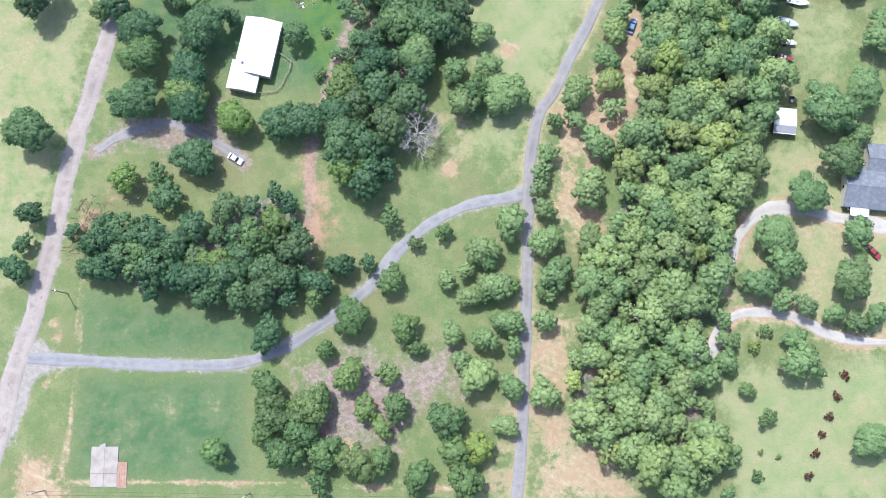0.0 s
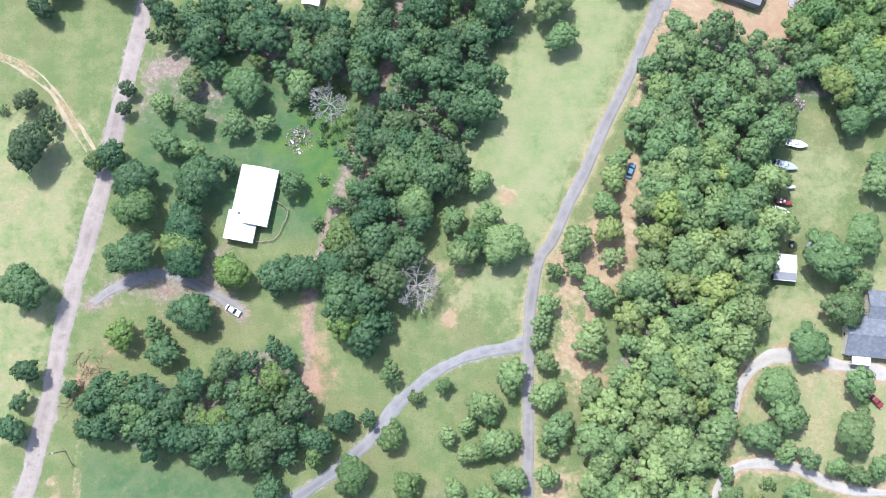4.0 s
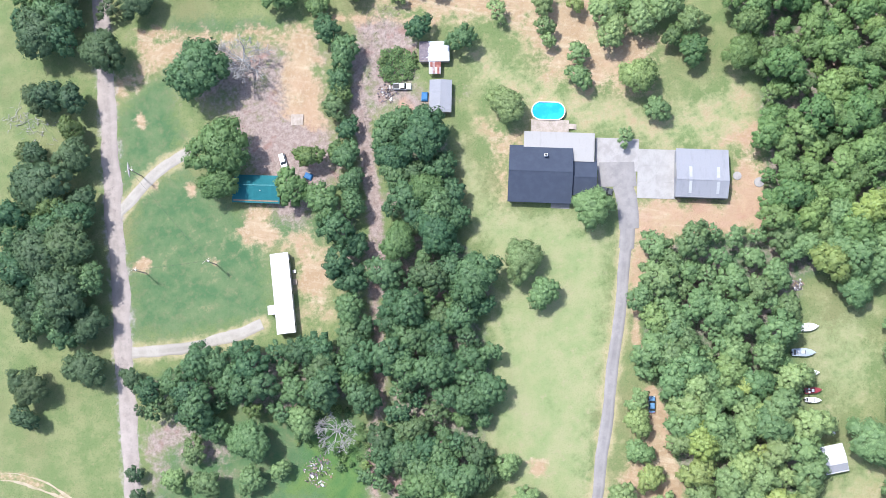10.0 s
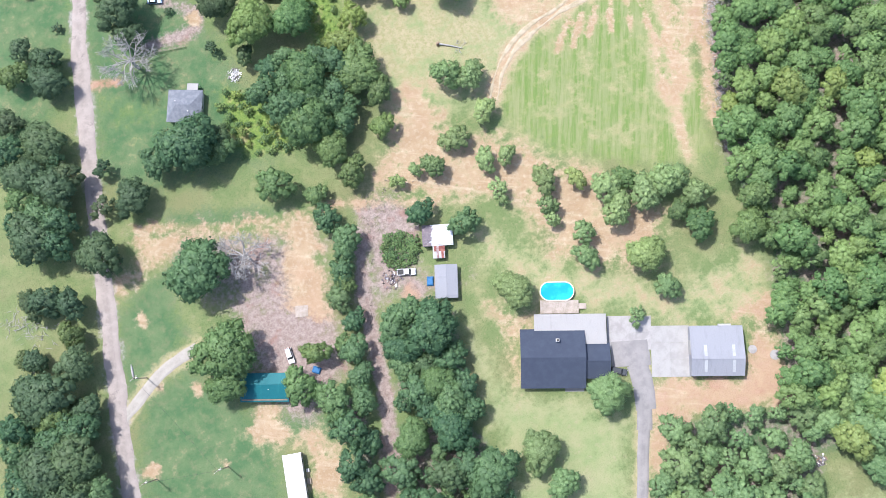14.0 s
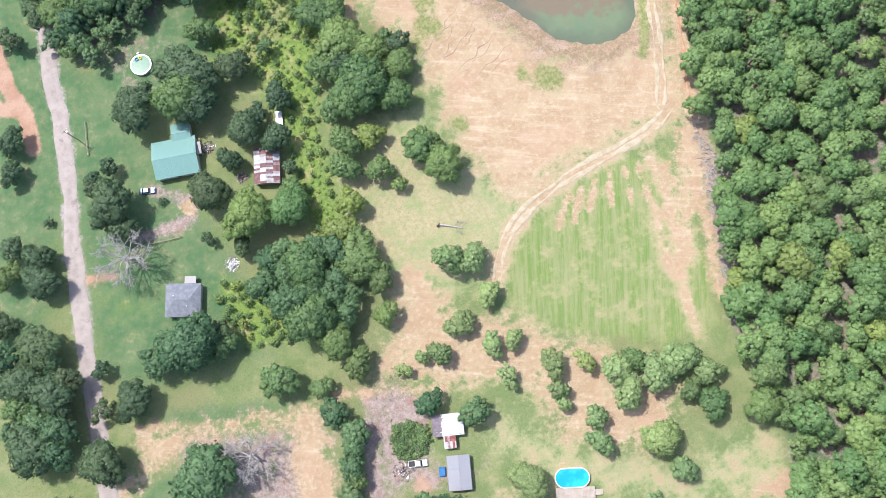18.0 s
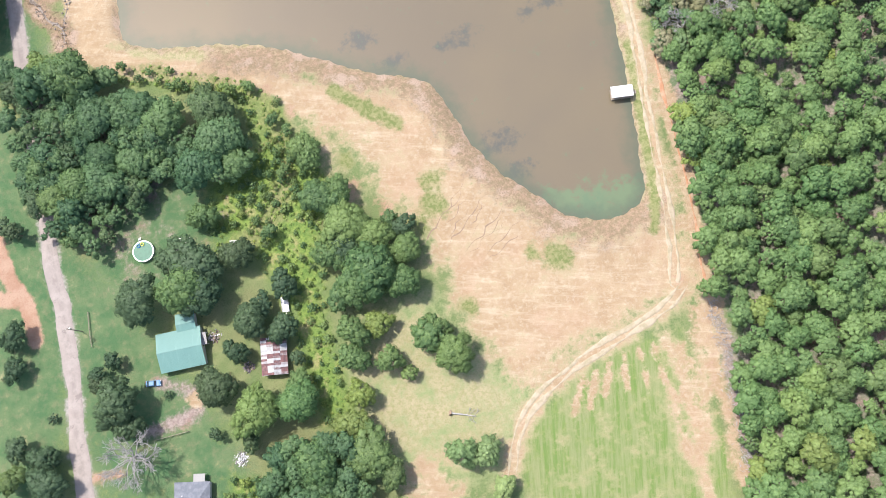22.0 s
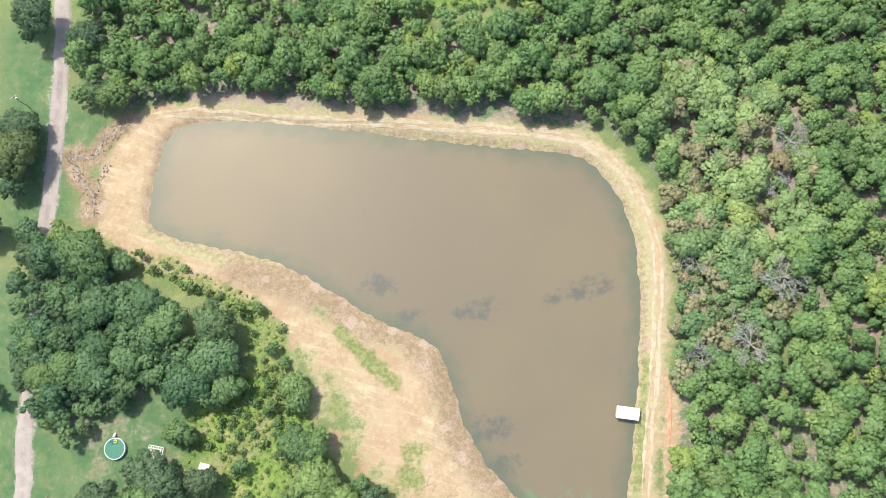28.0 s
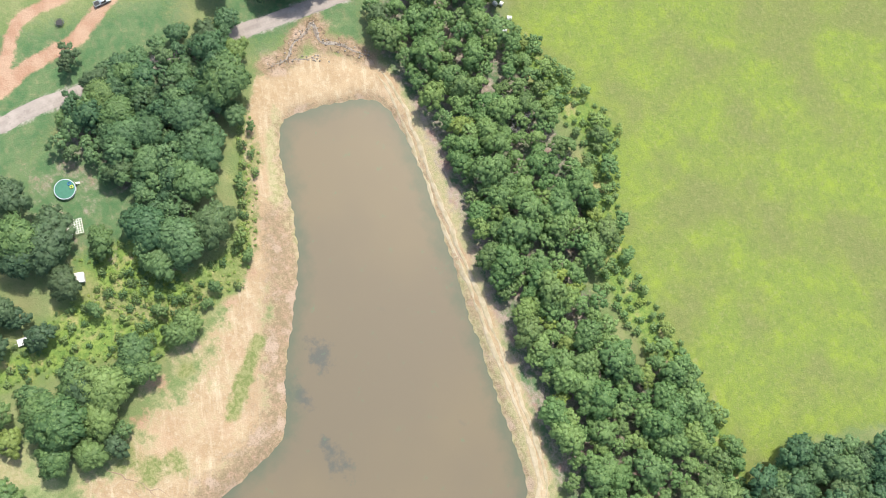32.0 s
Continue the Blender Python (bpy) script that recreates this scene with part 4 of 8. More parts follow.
JUNCTION = [(-120.7, -23.2), (-118.4, -12.8), (-115.4, -0.8), (-111.7, 0.7), (-108.4, -2.6), (-103, -3.5), (-102.8, -6.5), (-108.1, -7.6), (-112.5, -9.8), (-115.1, -17.3), (-118.1, -27.6)]
GROVE_SOIL = [(-43.5, -5.3), (-25.4, 0.8), (-16.2, -5.3), (-1.2, 0.8), (4.8, -14.2), (-7.2, -17.1), (-16, -28.8), (-36.8, -31.8), (-43.1, -20.1)]
HOUSE_DRIVE = [(-99.8, 52.7), (-93.3, 57.2), (-82.4, 61.5), (-72.7, 58.4), (-64.6, 53.5), (-59, 49.8)]
YARD_SOIL = [(-97.5, 62.1), (-86.5, 65.3), (-61.3, 71.7), (-57.9, 65.2), (-60.6, 49), (-74.9, 53.9), (-79.4, 47.5), (-92.3, 53.9)]
GREEN_SPOTS = [(60.9, 346.5, 3.7), (65, 341.2, 3), (92.4, 280.7, 5.5), (86, 285.9, 2.9), (62.5, 279.4, 3.5), (69.2, 317.8, 5), (56.8, 308.2, 3.6), (48.7, 335.4, 3.4), (91.2, 284.6, 2.3), (62.8, 279.1, 2.3), (66.9, 312.4, 6.0), (60.5, 306.9, 4.0)]
CLAY_SPOTS = [(47.2, 327.9, 3.7), (51.9, 317.6, 4), (120, 260.6, 2.5), (35.9, 366.7, 3.1), (39.2, 356.6, 2.8), (78.9, 135.6, 4), (90.4, 129.6, 3.7), (10.5, 190.1, 3.2)]
STREAK_ONE = [(103.5, 234.3), (100.2, 221), (99.5, 208.6), (98.1, 196.7)]
STREAK_TWO = [(108.4, 249), (107.8, 235.5), (104.7, 222.5), (101.7, 213.2), (98.8, 200.6)]
STREAK_THREE = [(115.2, 239.3), (111.4, 228.4), (105.1, 215.2)]
NORTH_LAWN = [(33.4, 200.6), (49.4, 184), (78.3, 162.7), (107.8, 165.1), (101.9, 147), (78.2, 154.2), (58.9, 164.9), (43.5, 177.6), (34.4, 189.7)]
WEED_YARD = [(-21.6, 266.6), (-4.3, 256.9), (0.6, 240.3), (-21.1, 244.2), (-22.8, 255)]
PINK_YARD = [(-39.8, 204.8), (-28.2, 203.1), (-15.2, 195.5), (-11.6, 189.8), (-14, 177), (-20.9, 169.4), (-29.1, 165.7), (-34.6, 169.4), (-36.6, 178.6), (-37.3, 185.7), (-38.3, 196.4)]
YARD_GRASS = [(-70.6, 213.9), (-58.7, 220.9), (-52, 221), (-54, 209.4), (-53, 202), (-56.4, 198), (-66.3, 193.1), (-75.1, 188.7), (-75, 199.8)]
YARD_GRASS_NORTH = [(-46.4, 237.8), (-12, 224.5), (-16, 223.2), (-29.3, 225.5), (-43.5, 230.6), (-49.4, 234.3)]
YARD_WEEDS = [(9.7, 206.9), (14, 206.7), (17.3, 204), (17.2, 199.8), (14.3, 196.5), (10.4, 196.8), (7.3, 199.2), (7.5, 203.5)]
WATER_WEED = [(126.9, 354.6, 6.1), (133.2, 354.6, 4.1), (118.8, 353.6, 4.1), (95.8, 354.9, 5.8), (90.4, 355.3, 3.1), (68.2, 368.7, 6.2), (74.1, 357, 5.1), (92.1, 320.5, 6.6), (94, 309.4, 5.3), (86, 319.4, 4), (144.5, 373.2, 2.7), (106.8, 291.3, 6.5)]
ALGAE = [(96.2, 302.8), (101.7, 299.2), (109.8, 297.2), (119.3, 294.4), (127.6, 291.2), (122.7, 281.9), (108.2, 283.5), (95.9, 291.2), (94.4, 297.3)]
TREES_GLADE = [(-81.7, 108.5, 4.1), (-72.7, 104.9, 5.2), (-60.6, 102, 4.5), (-52.4, 102.2, 3.5), (-79.4, 96.9, 4.8), (-73, 95.3, 3.8), (-73.7, 114.3, 4.7), (-67.2, 118.4, 4.8), (-57.4, 112.3, 6.9), (-42.5, 113.1, 5.3), (-36.6, 86.6, 2.2), (-27.9, 83.5, 3.4), (-64.2, 91.7, 2), (-30.6, 93.4, 3), (-32.9, 79.7, 2.6), (-19.1, 101.2, 4.4)]
GLADE_LUSH = [(-57, 95.2), (-47.9, 103.4), (-43.7, 110.9), (-33.5, 114.1), (-27.5, 104.9), (-29.4, 92.2), (-33.3, 70.6), (-39.5, 71.6), (-44.4, 81.8), (-46.3, 91.8)]
GLADE_BUSHES = [(-47.3, 108.2), (-43.3, 113.8), (-33.5, 114.1), (-26.7, 109.7), (-28.5, 96.9), (-32.3, 94.3), (-36.6, 96.3), (-38.3, 102.6), (-44.5, 104.8)]
GLADE_DIRT = [(-88.5, 125.1), (-76.2, 124.7), (-64.6, 112.7), (-67.1, 105), (-76.3, 109.8), (-82.3, 114.1), (-88.3, 103.6), (-90.8, 107.3)]
SHORE_GREEN = [(53.7, 356.8), (57, 352.5), (60.4, 347.7), (64.1, 343.6), (67.2, 338.9)]
GLADE = [(-91.2, 104.1), (-87.1, 114.9), (-74.6, 124.4), (-42.8, 117.4), (-26.5, 111.3), (-31.9, 73.5), (-39.9, 68.5), (-61.6, 72), (-74.8, 80.5), (-93.2, 80.3)]
WOOD_CORNER = [(173.7, 470.4), (174.4, 451.7), (174.5, 442.2), (186.1, 439.3), (222.1, 433.3), (242.7, 423.6), (269.9, 440.3), (276.8, 486.4), (199.6, 490.3)]
NORTH_YARD = [(-58, 234.9), (-43.5, 230.6), (-20.1, 221.6), (-6.7, 219.6), (-9.9, 190.9), (-13.2, 176.7), (-20.5, 165.8), (-29.1, 165.7), (-37.1, 172), (-40.6, 187), (-40, 204.1), (-49.9, 211.3), (-50.4, 225.7)]
TREES_BRIGHT = [(-4.2, 278.8, 8.1), (7.2, 276.1, 7.4)]
DRIVE_FLARE = [(57.2, 130.4), (59.5, 136.2), (61.4, 142.1), (63.4, 148)]
FIELD_RILL_A = [(82.2, 246.6), (79.1, 243.6), (75.9, 239.6)]
FIELD_RILL_B = [(86.8, 247.6), (83.5, 243.3), (80.4, 239.3)]
FIELD_RILL_C = [(91.2, 247.9), (88.9, 244.4), (86, 240.3)]
FIELD_RILL_D = [(95.9, 247.5), (94.2, 243.7), (92.5, 239)]
FIELD_RILL_E = [(100.3, 247.3), (99.6, 243), (97.5, 236.7)]
FIELD_RILL_F = [(104.6, 246.9), (103.7, 241.1), (102.7, 234.3)]
FIELD_RILL_G = [(108.6, 245.8), (108, 239), (105.6, 229.3)]
FIELD_RILL_H = [(110.9, 243.2), (109.4, 234.7), (104.9, 222.4)]
FIELD_RILL_I = [(112.3, 238.8), (109.5, 229.2), (103.6, 215.9)]
SPUR_WEST = [(-59.1, 282.5), (-53.9, 281.9), (-48.3, 280.2)]
SPUR_YARD = [(-28.2, 298.9), (-21.8, 294.4), (-19.2, 289.8), (-22.3, 286.7), (-30.2, 287.2), (-36.3, 287.7)]
WOOD_EDGE_SAND = [(68, 135.5), (64.7, 132.6), (61.4, 127.3), (57, 119.1), (53.8, 112.2), (51.2, 105.2), (52.2, 98.5)]
TREES_ROAD_WEST = [(-73.3, 268.3, 8.1), (-69.6, 256.5, 5.9), (-90.9, 225.0, 5.2), (-80.0, 220.8, 5.9), (-99.1, 211.6, 3.2), (-85.5, 191.7, 5.2), (-91.7, 178.8, 8.8), (-102.3, 185.6, 5.2), (-105.9, 166.7, 6.6), (-65.0, 228.2, 3.7), (-24.3, 250.5, 5.2), (-43.3, 306.2, 3.7), (-27.1, 294.6, 1.8), (-62.9, 327.6, 3.0), (-115.1, 147.2, 5.1), (-118.9, 136.7, 2.3), (-86.3, 129.5, 2.3), (-76.8, 128.2, 3.4)]
TREES_GROVE_NORTHWEST = [(-37.4, 375.5, 5.2), (-26.4, 362.3, 6.7), (-16.3, 366.5, 6.7), (-8.0, 361.5, 6.7), (-31.2, 350.4, 6.0), (-39.2, 354.1, 3.7), (8.9, 350.3, 9.0), (18.6, 347.7, 6.7), (2.6, 360.0, 4.5), (3.8, 337.4, 5.2), (-33.7, 406.1, 5.2), (-35.9, 398.8, 3.5), (-7.4, 390.7, 5.2), (-38.7, 391.5, 4.6), (-26.1, 384.6, 5.2), (-14.1, 378.9, 7.6), (-0.6, 377.3, 6.4), (-2.8, 371.9, 5.8), (-17.7, 371.7, 3.5), (19.0, 366.1, 8.1), (17.5, 356.1, 8.7), (-39.8, 371.6, 4.6), (-41.8, 367.5, 3.9), (-19.4, 360.5, 7.3), (5.0, 368.8, 7.8), (-4.7, 382.5, 3.9), (-40.3, 378.2, 3.4), (-38.9, 384.1, 3.9)]
TREES_INFILL_SOUTH = [(-73.7, 67.9, 6.9), (-81.1, 44.9, 3.8), (4.8, 68.0, 5.4), (-37.2, 12.0, 4.6), (-48.3, -15.2, 5.4), (-40.9, -19.6, 4.6), (-35.2, -15.2, 4.6), (-49.7, -22.5, 4.6), (8.5, 20.3, 3.1), (9.2, 12.8, 3.8), (14.5, 14.3, 3.4), (27.2, 59.8, 3.1), (23.5, 13.6, 3.1), (-98.5, 92.6, 4.5), (-74.8, 75.3, 3.4), (-127.5, 108.1, 2.0), (-37.8, 73.9, 2.5)]
TREES_INFILL_EAST = [(-5.1, 198.9, 4.4), (-11.1, 182.4, 3.7), (1.1, 244.0, 8.8), (8.7, 279.8, 5.2), (38.7, 343.9, 5.2), (38.0, 299.2, 7.5), (45.4, 297.7, 6.0), (30.6, 297.9, 6.0), (52.6, 312.5, 3.7), (42.4, 318.7, 4.6), (-9.1, 319.4, 9.0)]
BANK_WEEDS = [(-5.1, 394.5), (7.5, 389.4), (19.3, 380.2), (32.2, 371.0), (37.7, 361.5), (35.9, 344.5), (31.4, 331.8), (21.0, 324.9), (10.1, 321.5), (4.2, 328.3), (21.3, 333.8), (30.3, 345.6), (31.8, 361.6), (23.0, 372.9), (9.7, 379.9)]
POOL_CLEARING = [(-35.2, 338.4), (-27.9, 349.5), (-12.5, 349.8), (-1.4, 345.3), (-2.2, 331.8), (-5.1, 320.1), (-24.2, 323.9)]
MEADOW_EDGE = [(14.4, 480.3), (65.1, 487.6), (96.5, 461.6), (136.9, 457.4), (177.2, 447.5), (172.5, 441.4), (134.5, 445.8), (91.0, 451.2), (64.5, 473.9), (14.6, 470.3)]
SCRUB_NORTH = [(157.1, 411.3), (173.2, 418.3), (190.4, 412.8), (205.2, 394.5), (203.3, 373.0), (194.2, 355.1), (175.8, 347.9), (157.7, 357.3), (155.5, 370.5), (161.3, 382.2), (156.7, 392.0)]
EAST_BANK = [(140.2, 330.4), (135.3, 314.6), (130.8, 301.0), (127.4, 291.0), (123.5, 281.4), (119.9, 275.6)]
BLUE_CAR = (49.3, 87.9, 3.8, 70)
ROAD_RAILS = [(-39.7, 327.6), (-41.4, 321.8), (-43.0, 315.1)]
LUMBER = (-2.7, 291.7)
FELLED = [(-101.0, 223.6), (-95.6, 219.8), (-89.8, 215.9)]
TREES_LIME = [(-26.9, 175.7, 6.0), (-62.7, -28.6, 4.8), *TREES_BRIGHT]
COURT = [(62.5, 154.5), (61.5, 151.3), (60.4, 147.8)]
COURT_NECK = [(61.7, 148.0), (61.7, 144.1), (60.8, 140.0), (59.6, 135.4)]
DRY_LAWN = [(37.0, 291.4), (54.4, 289.1), (57.2, 266.9), (73.1, 250.3), (52.4, 232.5), (26.1, 237.3), (16.2, 259.8), (25.4, 281.6)]
FIELD_GULLY = [(122.8, 257.2), (131.8, 260.6), (127.8, 247.3), (117.7, 228.0), (111.3, 200.5), (106.3, 202.8), (112.1, 223.3), (114.5, 244.2)]
EAST_TRAIL = [(50.5, 91.4), (50.9, 82.0), (48.9, 74.2), (48.8, 67.2), (44.5, 59.9), (36.9, 47.0), (37.2, 32.5)]
EAST_YARD = [(72, 12), (80, 2), (126, 2), (126, 60), (96, 58), (84, 50), (76, 30)]

# ---- plan helpers ----
def smooth_line(points, step=2.0):
    """A Catmull-Rom line through the points of a plan, at even steps."""
    p = np.array([points[0], *points, points[-1]], float)
    p[0], p[-1] = 2 * p[1] - p[2], 2 * p[-2] - p[-3]
    made = []
    for a, b, c, d in zip(p, p[1:], p[2:], p[3:]):
        count = max(2, int(np.hypot(*(c - b)) / step))
        t = np.linspace(0, 1, count, endpoint=False)[:, None]
        made.append(0.5 * (2 * b + (c - a) * t + (2 * a - 5 * b + 4 * c - d) * t**2 + (3 * b - a - 3 * c + d) * t**3))
    return np.vstack([*made, p[-2][None]])


def smooth_ring(points, step=2.0):
    p = np.array(points, float)
    k = len(p)
    made = []
    for i in range(k):
        a, b, c, d = p[i - 1], p[i], p[(i + 1) % k], p[(i + 2) % k]
        count = max(2, int(np.hypot(*(c - b)) / step))
        t = np.linspace(0, 1, count, endpoint=False)[:, None]
        made.append(0.5 * (2 * b + (c - a) * t + (2 * a - 5 * b + 4 * c - d) * t**2 + (3 * b - a - 3 * c + d) * t**3))
    return np.vstack(made)


def line_distance(x, y, line):
    best = np.full(x.shape, 1e9)
    for (ax, ay), (bx, by) in zip(line[:-1], line[1:]):
        dx, dy = bx - ax, by - ay
        t = np.clip(((x - ax) * dx + (y - ay) * dy) / max(dx * dx + dy * dy, 1e-9), 0, 1)
        best = np.minimum(best, np.hypot(x - ax - t * dx, y - ay - t * dy))
    return best


def inside(x, y, ring):
    odd = np.zeros(x.shape, bool)
    q = np.roll(ring, -1, 0)
    for (ax, ay), (bx, by) in zip(ring, q):
        if ay != by:
            odd ^= ((ay > y) != (by > y)) & (x < (bx - ax) * (y - ay) / (by - ay) + ax)
    return odd


def depth_in(x, y, points):
    """Metres inside the ring (minus: outside)."""
    ring = np.array(points, float)
    d = line_distance(x, y, np.vstack([ring, ring[:1]]))
    return np.where(inside(x, y, ring), d, -d)


POND_RING = smooth_ring(POND, 3.0)
WATER_LEVEL = -0.6


def relief_of(x, y):
    """The height of the ground: gentle swells, the pond's basin and the low bank round it."""
    swell = 0.35 * np.sin(x / 31 + 1.0) * np.sin(y / 43) + 0.15 * np.sin(x / 11 + y / 17)
    z = np.array(swell, float)
    near = (x > -60) & (x < 190) & (y > 250) & (y < 470)
    if near.any():
        d = depth_in(x[near], y[near], POND_RING)
        bank = 0.7 * np.exp(-(((d + 5) / 5) ** 2))
        d = d + 0.55 * np.sin(1.1 * x[near] + 0.4 * y[near]) * np.sin(0.9 * y[near] - 0.3 * x[near]) + 0.4 * np.sin(0.37 * x[near] + 1.0) * np.sin(0.41 * y[near])
        edge = np.clip((d + 1.8) / 6.0, 0, 1)
        z[near] = (z[near] + bank) * (1 - edge) + edge * -1.6
    return z


def height_at(x, y):
    return float(relief_of(np.array([float(x)]), np.array([float(y)]))[0])


def fast_mesh(name, verts, quads, tris=None, mats=(), kinds=None, tones=None, smooth=False, outward=None):
    """A mesh from arrays of corners, four- and three-sided faces."""
    quads = np.zeros((0, 4), int) if quads is None else np.asarray(quads, int)
    tris = np.zeros((0, 3), int) if tris is None else np.asarray(tris, int)
    me = bpy.data.meshes.new(name)
    me.vertices.add(len(verts))
    me.vertices.foreach_set("co", np.asarray(verts, np.float32).ravel())
    loops = np.concatenate([quads.ravel(), tris.ravel()]).astype(np.int32)
    me.loops.add(len(loops))
    me.loops.foreach_set("vertex_index", loops)
    sizes = np.concatenate([np.full(len(quads), 4), np.full(len(tris), 3)])
    me.polygons.add(len(sizes))
    me.polygons.foreach_set("loop_start", (np.cumsum(sizes) - sizes).astype(np.int32))
    if kinds is not None:
        me.polygons.foreach_set("material_index", np.asarray(kinds, np.int32))
    if smooth:
        me.polygons.foreach_set("use_smooth", np.ones(len(sizes), bool))
    for m in mats:
        me.materials.append(m)
    me.update(calc_edges=True)
    if tones is not None:
        me.attributes.new("tone", "FLOAT", "POINT").data.foreach_set("value", np.asarray(tones, np.float32))
    if outward is not None:
        me.attributes.new("outward", "FLOAT_VECTOR", "POINT").data.foreach_set("vector", np.asarray(outward, np.float32).ravel())
    return me


# ---- ground ----
def build_ground():
    far = np.array([180.0, 420, 900, 1800, 3500])
    xs = np.concatenate([-190 - far[::-1], np.arange(-190, -165, 5.0), np.arange(-165, 250, 1.45), np.arange(250, 300, 5.0), 300 + far])
    ys = np.concatenate([-110 - far[::-1], np.arange(-110, -60, 5.0), np.arange(-60, 560, 1.45), np.arange(560, 640, 5.0), 640 + far])
    gx, gy = np.meshgrid(xs, ys)
    x, y = gx.ravel(), gy.ravel()
    z = relief_of(x, y)
    cols, rows = len(xs), len(ys)
    idx = np.arange(cols * rows).reshape(rows, cols)
    quads = np.stack([idx[:-1, :-1], idx[:-1, 1:], idx[1:, 1:], idx[1:, :-1]], -1).reshape(-1, 4)
    me = fast_mesh("ground", np.stack([x, y, z], -1), quads, None, [GROUND], smooth=True)
    cover = {k: np.zeros(len(x)) for k in ("sand", "clay", "dry", "lush", "litter", "gravel", "weed", "pale", "mown", "meadow", "shore", "cool", "weed_over")}

    def area(kind, points, amount=1.0, soft=5.0):
        p = np.array(points)
        lo, hi = p.min(0) - 2 * soft, p.max(0) + 2 * soft
        pick = (x > lo[0]) & (x < hi[0]) & (y > lo[1]) & (y < hi[1])
        d = depth_in(x[pick], y[pick], points)
        cover[kind][pick] = np.maximum(cover[kind][pick], amount * np.clip(0.5 + d / (2 * soft), 0, 1))

    def strip(kind, points, half, amount=1.0, soft=1.5, offset=0.0):
        line = smooth_line(points, 3.0)
        if offset:
            way = np.gradient(line, axis=0)
            way /= np.linalg.norm(way, axis=1)[:, None] + 1e-9
            line = line + offset * np.stack([-way[:, 1], way[:, 0]], -1)
        lo, hi = line.min(0) - half - 2 * soft, line.max(0) + half + 2 * soft
        pick = (x > lo[0]) & (x < hi[0]) & (y > lo[1]) & (y < hi[1])
        d = line_distance(x[pick], y[pick], line)
        cover[kind][pick] = np.maximum(cover[kind][pick], amount * np.clip(0.5 - (d - half) / (2 * soft), 0, 1))

    lay_ground(area, strip)
    for name, kinds in (("cover_a", ("sand", "clay", "dry")), ("cover_b", ("lush", "litter", "gravel")), ("cover_c", ("weed", "pale", "mown")), ("cover_d", ("meadow", "shore", "cool")), ("cover_e", ("weed_over",))):
        data = np.ones((len(x), 4), np.float32)
        for i, k in enumerate(kinds):
            data[:, i] = cover[k]
        me.attributes.new(name, "FLOAT_COLOR", "POINT").data.foreach_set("color", data.ravel())
    return tagged(new("ground", me), "mown and dry grass with bare sandy patches", "ground", kind="structure")


